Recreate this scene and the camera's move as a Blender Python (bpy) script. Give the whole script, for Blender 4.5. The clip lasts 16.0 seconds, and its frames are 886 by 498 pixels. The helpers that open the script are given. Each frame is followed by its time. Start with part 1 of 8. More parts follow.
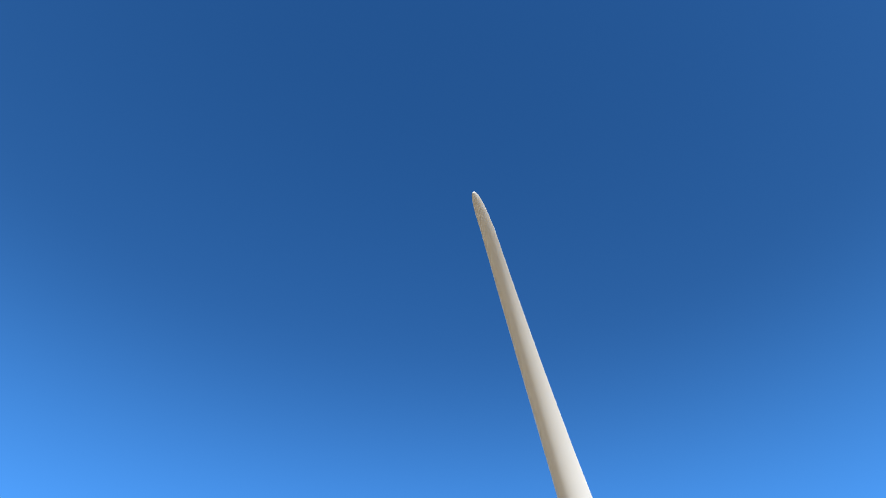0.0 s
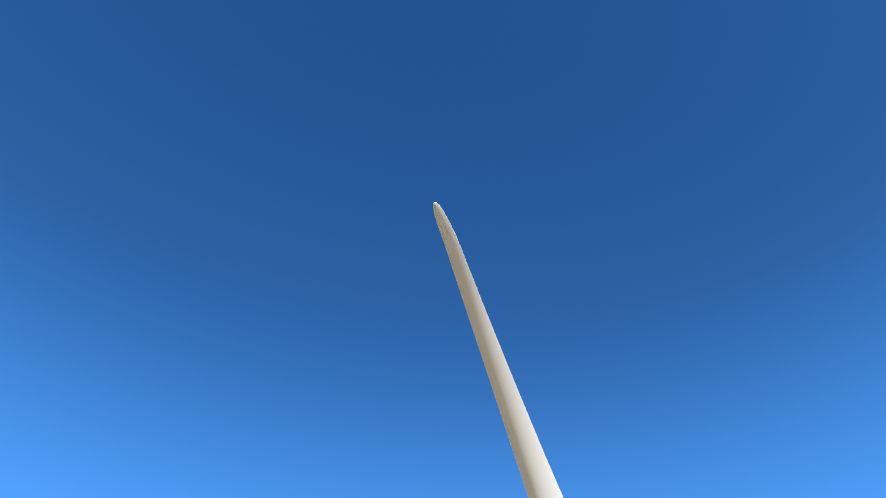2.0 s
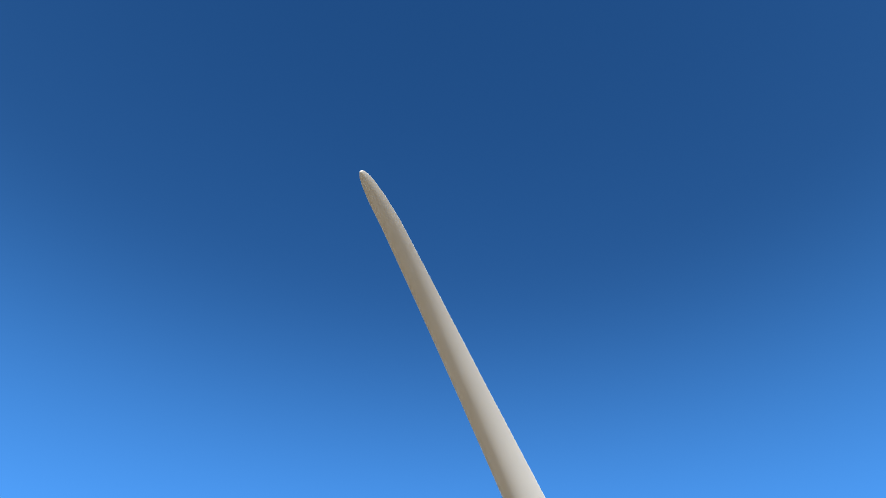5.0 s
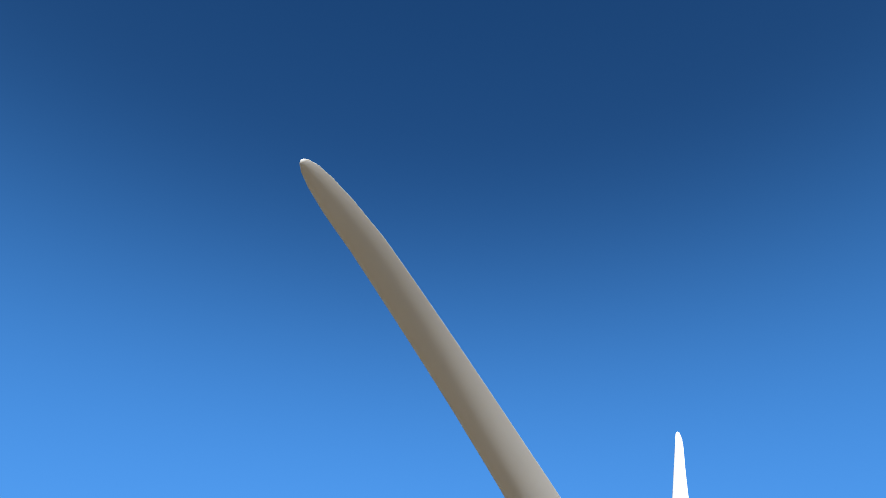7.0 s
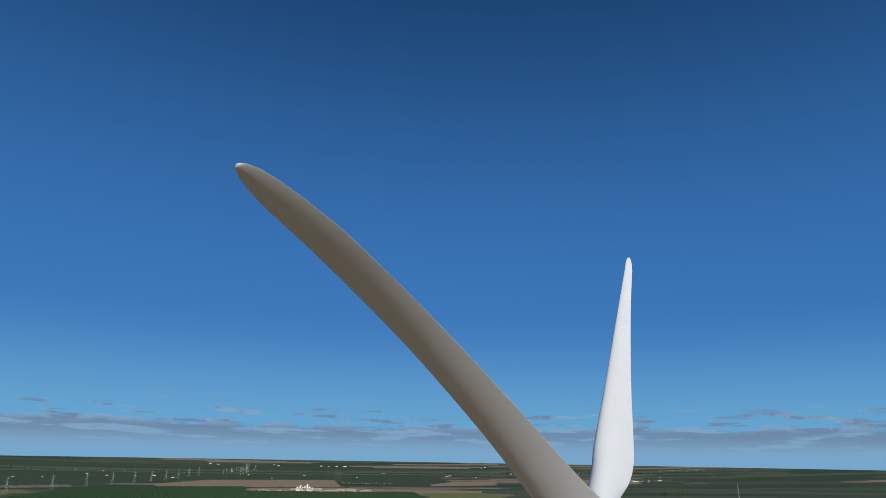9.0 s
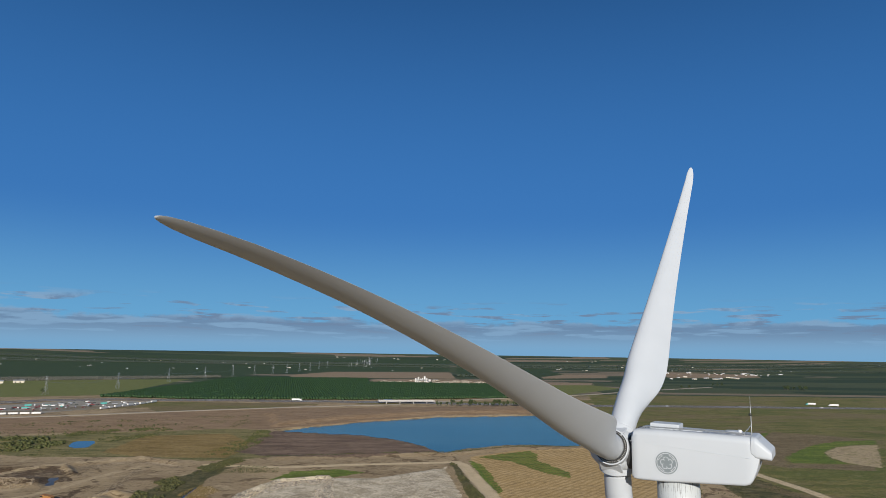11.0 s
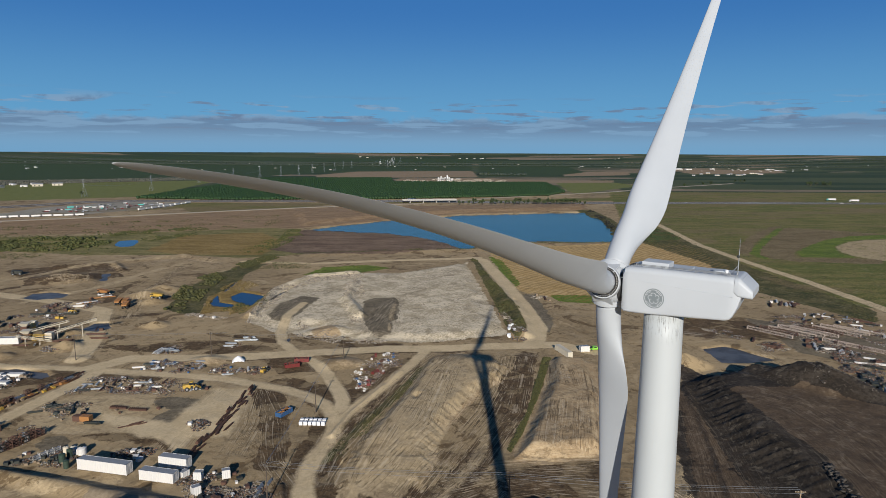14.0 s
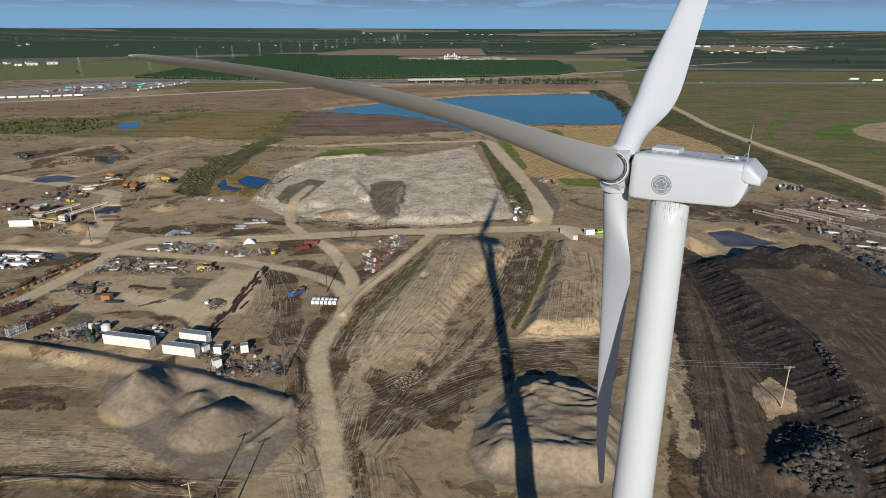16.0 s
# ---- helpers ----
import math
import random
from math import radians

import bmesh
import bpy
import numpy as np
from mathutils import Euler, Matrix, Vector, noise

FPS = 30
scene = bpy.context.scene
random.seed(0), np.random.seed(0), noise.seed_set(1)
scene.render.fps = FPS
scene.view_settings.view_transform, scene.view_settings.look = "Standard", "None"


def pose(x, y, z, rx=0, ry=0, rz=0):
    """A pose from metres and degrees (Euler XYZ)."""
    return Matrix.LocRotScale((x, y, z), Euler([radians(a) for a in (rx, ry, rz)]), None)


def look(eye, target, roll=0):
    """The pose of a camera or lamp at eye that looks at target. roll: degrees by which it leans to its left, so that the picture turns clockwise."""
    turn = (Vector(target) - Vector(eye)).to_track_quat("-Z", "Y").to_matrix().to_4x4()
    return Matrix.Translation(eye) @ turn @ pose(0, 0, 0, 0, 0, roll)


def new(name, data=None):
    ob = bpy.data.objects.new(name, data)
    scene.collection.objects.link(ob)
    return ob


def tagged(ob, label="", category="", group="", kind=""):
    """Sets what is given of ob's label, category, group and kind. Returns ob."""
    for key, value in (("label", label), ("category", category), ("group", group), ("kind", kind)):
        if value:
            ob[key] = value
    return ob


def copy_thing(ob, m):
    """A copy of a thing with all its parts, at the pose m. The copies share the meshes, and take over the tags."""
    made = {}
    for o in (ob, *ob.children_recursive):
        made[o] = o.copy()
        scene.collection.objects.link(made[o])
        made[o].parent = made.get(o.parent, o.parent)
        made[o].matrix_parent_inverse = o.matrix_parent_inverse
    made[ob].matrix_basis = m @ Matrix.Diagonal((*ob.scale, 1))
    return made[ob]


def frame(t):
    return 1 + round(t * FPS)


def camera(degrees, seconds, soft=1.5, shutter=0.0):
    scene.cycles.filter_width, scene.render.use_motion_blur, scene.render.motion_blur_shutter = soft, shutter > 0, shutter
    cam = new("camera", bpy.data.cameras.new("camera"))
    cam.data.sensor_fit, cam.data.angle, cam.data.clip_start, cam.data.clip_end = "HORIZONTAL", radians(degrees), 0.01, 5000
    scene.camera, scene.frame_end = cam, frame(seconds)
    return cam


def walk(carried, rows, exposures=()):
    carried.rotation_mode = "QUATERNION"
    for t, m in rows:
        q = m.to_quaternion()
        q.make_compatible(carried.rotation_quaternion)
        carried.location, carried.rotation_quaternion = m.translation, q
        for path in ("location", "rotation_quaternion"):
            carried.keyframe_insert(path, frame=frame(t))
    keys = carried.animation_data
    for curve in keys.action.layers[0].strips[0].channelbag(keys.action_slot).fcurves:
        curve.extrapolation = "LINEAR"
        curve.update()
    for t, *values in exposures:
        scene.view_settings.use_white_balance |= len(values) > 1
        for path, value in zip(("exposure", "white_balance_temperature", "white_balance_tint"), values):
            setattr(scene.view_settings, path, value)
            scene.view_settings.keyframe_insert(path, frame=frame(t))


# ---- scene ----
FOV = 70.6
cam = camera(FOV, 16.0, soft=0.7)
PATH = (
    (0.00, -13.32, -2.18, 58.15, -13.66, 56.13, 0.09),
    (0.50, -12.84, -2.93, 58.04, -13.41, 55.51, 0.00),
    (1.00, -12.30, -3.44, 58.14, -13.20, 55.23, -0.10),
    (1.50, -11.70, -3.71, 58.45, -12.95, 55.08, -0.11),
    (2.00, -11.04, -3.76, 58.97, -12.70, 55.02, -0.04),
    (2.50, -10.31, -3.54, 59.70, -12.34, 55.17, 0.12),
    (3.00, -9.52, -3.07, 60.64, -11.88, 55.16, 0.15),
    (3.50, -8.67, -2.35, 61.79, -11.30, 54.53, 0.13),
    (4.00, -7.76, -1.38, 63.14, -10.77, 54.41, 0.08),
    (5.25, -6.19, 1.25, 70.57, -8.83, 49.41, -0.33),
    (6.50, -5.31, 4.43, 77.24, -6.16, 44.72, -0.66),
    (7.00, -5.85, 5.21, 80.61, -7.70, 38.14, -0.77),
    (7.50, -6.33, 5.57, 83.17, -10.08, 30.05, -0.87),
    (8.00, -6.56, 5.72, 84.63, -11.63, 23.79, -0.83),
    (8.50, -6.46, 5.56, 85.17, -11.95, 20.21, -0.91),
    (9.00, -6.16, 4.89, 85.23, -11.69, 18.62, -0.93),
    (11.50, -0.68, -0.20, 87.37, -0.35, 5.95, -0.60),
    (12.00, -0.34, -0.23, 88.23, -0.19, 2.40, -0.48),
    (12.50, -0.13, -0.18, 88.83, -0.03, -0.53, -0.44),
    (13.00, -0.01, -0.14, 89.25, 0.10, -3.34, -0.35),
    (13.50, 0.02, -0.14, 89.56, 0.21, -6.20, -0.32),
    (14.00, -0.00, -0.19, 89.80, 0.34, -8.99, -0.26),
    (14.50, -0.06, -0.27, 90.02, 0.48, -11.79, -0.22),
    (15.00, -0.15, -0.40, 90.19, 0.63, -14.55, -0.23),
    (15.50, -0.19, -0.52, 90.25, 0.77, -17.25, -0.17),
    (16.00, -0.19, -0.70, 90.14, 0.93, -19.67, -0.19),
)
walk(cam, [(r[0], pose(r[1], r[2], r[3], 90 + r[5], r[6], r[4])) for r in PATH], exposures=((0.0, 1.74), (4.0, 1.70), (6.5, 0.95), (7.0, 0.92), (7.5, 0.60), (8.0, 0.30), (9.0, 0.06), (11.5, 0.04), (12.5, -0.03), (14.0, -0.05), (15.0, -0.06), (16.0, 0.07)))

# ---------------------------------------------------------------- light
SUN_EL = 20.0
world = bpy.data.worlds.new("sky")
scene.world = world
world.use_nodes = True
wn, wl = world.node_tree.nodes, world.node_tree.links
wn.clear()
sky = wn.new("ShaderNodeTexSky")
sky.sky_type = "NISHITA"
sky.sun_disc = False
sky.sun_elevation = radians(SUN_EL)
sky.sun_rotation = math.pi
sky.altitude = 100
sky.air_density, sky.dust_density, sky.ozone_density = 1.0, 0.25, 3.5
wco = wn.new("ShaderNodeTexCoord")
wsep = wn.new("ShaderNodeSeparateXYZ")
wl.new(wco.outputs["Generated"], wsep.inputs[0])


def wmath(op, a, b=None, c=None):
    n = wn.new("ShaderNodeMath")
    n.operation = op
    for i, v in enumerate((a, b, c)):
        if v is None:
            continue
        if isinstance(v, (int, float)):
            n.inputs[i].default_value = v
        else:
            wl.new(v, n.inputs[i])
    return n.outputs[0]


def wstep(v, lo, hi, a=0.0, b=1.0):
    n = wn.new("ShaderNodeMapRange")
    n.interpolation_type = "SMOOTHSTEP"
    wl.new(v, n.inputs[0])
    for i, x in zip((1, 2, 3, 4), (lo, hi, a, b)):
        n.inputs[i].default_value = x
    return n.outputs[0]


# low stratocumulus along the horizon, seen edge-on
wmap = wn.new("ShaderNodeMapping")
wl.new(wco.outputs["Generated"], wmap.inputs[0])
wmap.inputs["Scale"].default_value = (11, 11, 120)
wnz = wn.new("ShaderNodeTexNoise")
wl.new(wmap.outputs[0], wnz.inputs["Vector"])
wnz.inputs["Scale"].default_value = 1.0
wnz.inputs["Detail"].default_value = 6
wnz.inputs["Roughness"].default_value = 0.55
elev = wsep.outputs[2]
wmap2 = wn.new("ShaderNodeMapping")
wl.new(wco.outputs["Generated"], wmap2.inputs[0])
wmap2.inputs["Scale"].default_value = (17, 17, 30)
wrag = wn.new("ShaderNodeTexNoise")
wl.new(wmap2.outputs[0], wrag.inputs["Vector"])
wrag.inputs["Scale"].default_value = 1.0
wrag.inputs["Detail"].default_value = 7
wrag.inputs["Roughness"].default_value = 0.62
rise = wmath("SUBTRACT", elev, wmath("ADD", 0.030, wmath("MULTIPLY", wrag.outputs[0], 0.036)))
bank = wmath("MULTIPLY", wstep(rise, -0.005, 0.0015, 1.0, 0.0), wstep(elev, -0.004, 0.034, 0.40, 0.78))
tops = wmath("MULTIPLY", wmath("MULTIPLY", wstep(elev, 0.062, 0.084, 1.0, 0.0), wstep(elev, 0.012, 0.030)), wstep(wnz.outputs[0], 0.53, 0.61))
cloud = wmath("MAXIMUM", wmath("MULTIPLY", tops, 0.88), bank)
rim = wmath("MULTIPLY", wstep(rise, -0.011, -0.001), wstep(wrag.outputs[0], 0.46, 0.60))
shade = wmath("MAXIMUM", wstep(elev, 0.006, 0.040, 1.0, 0.0), wmath("MAXIMUM", rim, wstep(wnz.outputs[0], 0.40, 0.52, 0.9, 0.0)))
low = wstep(elev, 0.0, 0.22, 0.90, 0.0)
midway = wstep(elev, 0.08, 0.76, 0.82, 0.0)
ccol = wn.new("ShaderNodeMix")
ccol.data_type = "RGBA"
wl.new(shade, ccol.inputs[0])
ccol.inputs[6].default_value = (2.7, 3.9, 6.0, 1)
ccol.inputs[7].default_value = (4.2, 6.4, 9.2, 1)
hazec = wn.new("ShaderNodeMix")
hazec.data_type = "RGBA"
wl.new(low, hazec.inputs[0])
deep = wn.new("ShaderNodeHueSaturation")
deep.inputs["Hue"].default_value = 0.508
deep.inputs["Saturation"].default_value = 1.25
wl.new(sky.outputs[0], deep.inputs["Color"])
midc = wn.new("ShaderNodeMix")
midc.data_type = "RGBA"
wl.new(midway, midc.inputs[0])
wl.new(deep.outputs[0], midc.inputs[6])
midc.inputs[7].default_value = (0.66, 3.18, 8.9, 1)
wl.new(midc.outputs[2], hazec.inputs[6])
hazec.inputs[7].default_value = (2.5, 7.0, 11.4, 1)
wmix = wn.new("ShaderNodeMix")
wmix.data_type = "RGBA"
wl.new(cloud, wmix.inputs[0])
wl.new(hazec.outputs[2], wmix.inputs[6])
wl.new(ccol.outputs[2], wmix.inputs[7])
wbg = wn.new("ShaderNodeBackground")
wbg.inputs[1].default_value = 0.056
wl.new(wmix.outputs[2], wbg.inputs[0])
wout = wn.new("ShaderNodeOutputWorld")
wl.new(wbg.outputs[0], wout.inputs[0])

sun = new("sun", bpy.data.lights.new("sun", "SUN"))
sun.data.energy = 5.6
sun.data.angle = radians(0.55)
sun.data.color = (1.0, 0.945, 0.865)
sun.matrix_world = look((0, -400 * math.cos(radians(SUN_EL)), 400 * math.sin(radians(SUN_EL))), (0, 0, 0))


# ---------------------------------------------------------------- materials
class Mat:
    """A small builder of node materials; coordinates are object metres."""

    def __init__(self, name, rough=0.8, metal=0.0, spec=0.5):
        self.m = bpy.data.materials.new(name)
        self.m.use_nodes = True
        self.n, self.l = self.m.node_tree.nodes, self.m.node_tree.links
        self.p = self.n["Principled BSDF"]
        self.p.inputs["Roughness"].default_value = rough
        self.p.inputs["Metallic"].default_value = metal
        self.p.inputs["Specular IOR Level"].default_value = spec
        self.co = self.n.new("ShaderNodeTexCoord").outputs["Object"]

    def mapped(self, scale=(1, 1, 1), rot=(0, 0, 0)):
        k = self.n.new("ShaderNodeMapping")
        k.inputs["Scale"].default_value = scale
        k.inputs["Rotation"].default_value = rot
        self.l.new(self.co, k.inputs[0])
        return k.outputs[0]

    def noise(self, scale, detail=3, co=None, rough=0.55, dist=0.0):
        k = self.n.new("ShaderNodeTexNoise")
        k.inputs["Scale"].default_value = scale
        k.inputs["Detail"].default_value = detail
        k.inputs["Roughness"].default_value = rough
        k.inputs["Distortion"].default_value = dist
        self.l.new(co or self.co, k.inputs["Vector"])
        return k.outputs[0]

    def attr(self, name):
        k = self.n.new("ShaderNodeAttribute")
        k.attribute_name = name
        return k.outputs["Fac"]

    def random(self):
        return self.n.new("ShaderNodeObjectInfo").outputs["Random"]

    def island(self):
        return self.n.new("ShaderNodeNewGeometry").outputs["Random Per Island"]

    def math(self, op, a, b=None):
        k = self.n.new("ShaderNodeMath")
        k.operation = op
        for i, v in enumerate((a, b)):
            if v is None:
                continue
            if isinstance(v, (int, float)):
                k.inputs[i].default_value = v
            else:
                self.l.new(v, k.inputs[i])
        return k.outputs[0]

    def step(self, v, lo, hi, a=0.0, b=1.0):
        k = self.n.new("ShaderNodeMapRange")
        k.interpolation_type = "SMOOTHSTEP"
        self.l.new(v, k.inputs[0])
        for i, x in zip((1, 2, 3, 4), (lo, hi, a, b)):
            k.inputs[i].default_value = x
        return k.outputs[0]

    def mix(self, fac, a, b):
        k = self.n.new("ShaderNodeMix")
        k.data_type = "RGBA"
        for i, v in ((0, fac), (6, a), (7, b)):
            if isinstance(v, (int, float)):
                k.inputs[i].default_value = v
            elif isinstance(v, tuple):
                k.inputs[i].default_value = (*v, 1)
            else:
                self.l.new(v, k.inputs[i])
        return k.outputs[2]

    def colour(self, c):
        self.l.new(c, self.p.inputs["Base Color"])
        return self

    def roughness(self, v):
        self.l.new(v, self.p.inputs["Roughness"])
        return self

    def bump(self, h, strength=0.3, dist=0.05):
        k = self.n.new("ShaderNodeBump")
        k.inputs["Strength"].default_value = strength
        k.inputs["Distance"].default_value = dist
        self.l.new(h, k.inputs["Height"])
        self.l.new(k.outputs[0], self.p.inputs["Normal"])
        return self


def plain(name, c, rough=0.7, metal=0.0, var=0.25, scale=1.5, grime=(0.12, 0.10, 0.08), dirt=0.35):
    """Paint, metal, timber and the like: base colour with two scales of variation and some dirt."""
    k = Mat(name, rough, metal)
    dark = tuple(v * (1 - var) for v in c)
    a = k.mix(k.noise(scale, 4), dark, c)
    a = k.mix(k.math("MULTIPLY", k.step(k.noise(scale * 4.3, 5), 0.52, 0.75), dirt), a, grime)
    a = k.mix(k.math("MULTIPLY", k.random(), 0.25), a, dark)
    k.colour(a)
    k.bump(k.noise(scale * 8, 3), 0.15, 0.01)
    return k.m


M = {}
k = Mat("turbine_paint", 0.5, 0.0, 0.35)
g1 = k.noise(0.35, 4)
g2 = k.noise(1.0, 5, k.mapped((6, 6, 0.35)))
a = k.mix(g1, (0.402, 0.428, 0.450), (0.439, 0.464, 0.487))
a = k.mix(k.math("MULTIPLY", k.step(g2, 0.55, 0.8), 0.18), a, (0.42, 0.43, 0.43))
k.colour(a).roughness(k.step(g1, 0.3, 0.7, 0.42, 0.56))
M["paint"] = k.m
k = Mat("tower_paint", 0.5, 0.0, 0.35)
g1 = k.noise(0.25, 4)
streak = k.noise(1.0, 6, k.mapped((5.5, 5.5, 0.22)))
sepz = k.n.new("ShaderNodeSeparateXYZ")
k.l.new(k.co, sepz.inputs[0])
top = k.step(sepz.outputs[2], 76.5, 78.5, 0.0, 0.95)
a = k.mix(g1, (0.405, 0.430, 0.432), (0.442, 0.466, 0.468))
a = k.mix(k.math("MULTIPLY", k.step(streak, 0.5, 0.8), 0.16), a, (0.42, 0.41, 0.39))
a = k.mix(k.math("MULTIPLY", k.step(k.noise(1.0, 6, k.mapped((15, 15, 0.7)), 0.65), 0.55, 0.62), top), a, (0.07, 0.06, 0.05))
k.colour(a)
M["tower"] = k.m
M["logo_grey"] = plain("logo_grey", (0.165, 0.195, 0.205), 0.5, var=0.1, dirt=0.1)
M["logo_pale"] = plain("logo_pale", (0.42, 0.44, 0.46), 0.5, var=0.05, dirt=0.1)
M["seal"] = plain("dark_seal", (0.035, 0.035, 0.035), 0.8)
M["bolt"] = plain("bolt_steel", (0.42, 0.41, 0.38), 0.4, 0.8)
M["galv"] = plain("galvanised_steel", (0.42, 0.44, 0.45), 0.45, 0.7)
M["rust"] = plain("rusted_steel", (0.140, 0.072, 0.048), 0.85, 0.1, 0.5, 0.8, (0.06, 0.04, 0.03), 0.5)
M["darksteel"] = plain("dark_steel", (0.055, 0.060, 0.05), 0.6, 0.4, 0.4)
M["white"] = plain("white_sheet_metal", (0.63, 0.61, 0.57), 0.55, 0.0, 0.12, 0.7, (0.35, 0.31, 0.26), 0.25)
M["cream"] = plain("cream_sheet_metal", (0.60, 0.54, 0.42), 0.55, 0.0, 0.15, 0.7, (0.30, 0.24, 0.17), 0.35)
M["greymetal"] = plain("grey_sheet_metal", (0.33, 0.34, 0.35), 0.5, 0.3, 0.2, 0.7)
M["yellow"] = plain("yellow_machine_paint", (0.52, 0.33, 0.05), 0.5, 0.0, 0.25, 0.9, (0.14, 0.10, 0.06), 0.5)
M["orange"] = plain("orange_paint", (0.36, 0.165, 0.05), 0.55, 0.0, 0.3, 0.9, (0.12, 0.07, 0.04), 0.5)
M["red"] = plain("dark_red_paint", (0.17, 0.025, 0.022), 0.5, 0.0, 0.3, 0.8, (0.08, 0.04, 0.03), 0.4)
M["blue"] = plain("blue_paint", (0.035, 0.10, 0.22), 0.5, 0.0, 0.2, 0.8)
M["green"] = plain("lime_green_paint", (0.22, 0.55, 0.05), 0.35, 0.0, 0.1)
M["darkgreen"] = plain("darkgreen_paint", (0.035, 0.060, 0.042), 0.5)
M["teal"] = plain("teal_paint", (0.08, 0.42, 0.36), 0.5)
M["tyre"] = plain("tyre_rubber", (0.025, 0.025, 0.026), 0.85)
M["timber"] = plain("weathered_timber", (0.28, 0.21, 0.14), 0.85, 0.0, 0.4, 1.2)
M["trusspaint"] = plain("faded_pink_steel", (0.50, 0.41, 0.34), 0.7, 0.1, 0.35, 0.9)
M["pole"] = plain("tarred_pole", (0.10, 0.075, 0.055), 0.85, 0.0, 0.4, 1.2)
M["palepole"] = plain("new_timber_pole", (0.48, 0.36, 0.22), 0.8, 0.0, 0.25, 1.2)
M["wire"] = plain("wire", (0.30, 0.31, 0.32), 0.4, 0.6)
M["concrete"] = plain("concrete", (0.42, 0.40, 0.37), 0.9, 0.0, 0.25, 1.0)
M["plastic"] = plain("white_plastic", (0.74, 0.75, 0.76), 0.4, 0.0, 0.1)
M["tarp"] = plain("white_tarpaulin", (0.78, 0.78, 0.77), 0.6, 0.0, 0.1)
M["glass"] = plain("dark_glass", (0.02, 0.025, 0.03), 0.08, 0.0, 0.1, dirt=0.05)
M["asphalt"] = plain("highway_asphalt", (0.095, 0.09, 0.088), 0.9, 0.0, 0.2, 0.05)
M["roadline"] = plain("road_line", (0.6, 0.6, 0.58), 0.8)
k = Mat("concrete_rubble", 0.9)
a = k.mix(k.math("POWER", k.island(), 1.6), (0.16, 0.130, 0.095), (0.44, 0.390, 0.315))
k.colour(k.mix(k.step(k.noise(1.2, 4), 0.5, 0.75, 0, 0.5), a, (0.22, 0.18, 0.14)))
M["rubble"] = k.m
k = Mat("earth_clods", 0.95)
a = k.mix(k.island(), (0.17, 0.128, 0.08), (0.33, 0.258, 0.168))
k.colour(k.mix(k.step(k.noise(1.6, 4), 0.5, 0.7, 0, 0.6), a, (0.14, 0.105, 0.068)))
M["clod"] = k.m
k = Mat("mixed_scrap", 0.7, 0.2)
ramp = k.n.new("ShaderNodeValToRGB")
k.l.new(k.island(), ramp.inputs[0])
ramp.color_ramp.interpolation = "CONSTANT"
for i, (q, c) in enumerate(((0.0, (0.10, 0.06, 0.045)), (0.22, (0.11, 0.10, 0.092)), (0.46, (0.24, 0.225, 0.20)), (0.56, (0.055, 0.05, 0.048)),
                            (0.70, (0.22, 0.11, 0.06)), (0.90, (0.52, 0.50, 0.46)), (0.95, (0.36, 0.26, 0.12)), (0.98, (0.10, 0.18, 0.27)))):
    e = ramp.color_ramp.elements[i] if i < 2 else ramp.color_ramp.elements.new(q)
    e.position, e.color = q, (*c, 1)
k.colour(k.mix(k.step(k.noise(2.0, 4), 0.45, 0.7, 0, 0.45), ramp.outputs[0], (0.12, 0.09, 0.07)))
M["scrap"] = k.m
k = Mat("dark_stone", 0.9)
k.colour(k.mix(k.island(), (0.040, 0.033, 0.027), (0.13, 0.11, 0.09)))
M["darkstone"] = k.m
k = Mat("broken_asphalt", 0.9)
a = k.mix(k.math("POWER", k.island(), 2.0), (0.016, 0.014, 0.013), (0.10, 0.085, 0.066))
k.colour(k.mix(k.step(k.noise(1.4, 5), 0.48, 0.66, 0, 0.7), a, (0.035, 0.030, 0.026)))
k.bump(k.noise(3.0, 5), 0.5, 0.2)
M["slab"] = k.m


def leaf(name, c1, c2):
    k = Mat(name, 0.65, 0.0, 0.3)
    k.colour(k.mix(k.math("MULTIPLY", k.math("ADD", k.island(), k.noise(0.4, 3)), 0.5), c1, c2))
    return k.m


M["leaf_dark"] = leaf("dark_foliage", (0.020, 0.032, 0.012), (0.060, 0.085, 0.028))
M["leaf_orchard"] = leaf("orchard_foliage", (0.014, 0.034, 0.012), (0.030, 0.066, 0.020))
M["leaf_marsh"] = leaf("marsh_shrub_foliage", (0.026, 0.036, 0.010), (0.105, 0.105, 0.030))
M["leaf_weed"] = leaf("weed_foliage", (0.024, 0.032, 0.010), (0.110, 0.102, 0.034))
M["reed"] = leaf("ochre_reeds", (0.090, 0.062, 0.018), (0.230, 0.165, 0.060))
M["leaf_far"] = leaf("far_foliage", (0.022, 0.038, 0.030), (0.060, 0.072, 0.050))
M["leaf_grey"] = leaf("bare_tree_belt", (0.055, 0.055, 0.042), (0.12, 0.12, 0.09))
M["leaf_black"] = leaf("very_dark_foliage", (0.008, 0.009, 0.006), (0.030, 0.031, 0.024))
M["bark"] = plain("bark", (0.12, 0.09, 0.065), 0.9, 0.0, 0.4, 3)
k = Mat("lake_water", 0.22, 0.0, 0.25)
k.colour(k.mix(k.step(k.noise(0.006, 3, k.mapped((0.5, 1.6, 1))), 0.35, 0.7), (0.036, 0.110, 0.130), (0.062, 0.150, 0.160)))
k.bump(k.noise(0.9, 3), 0.06, 0.05)
M["lake"] = k.m
k = Mat("pond_water", 0.10, 0.0, 0.6)
k.colour(k.mix(k.noise(0.05, 3), (0.010, 0.016, 0.022), (0.020, 0.028, 0.034)))
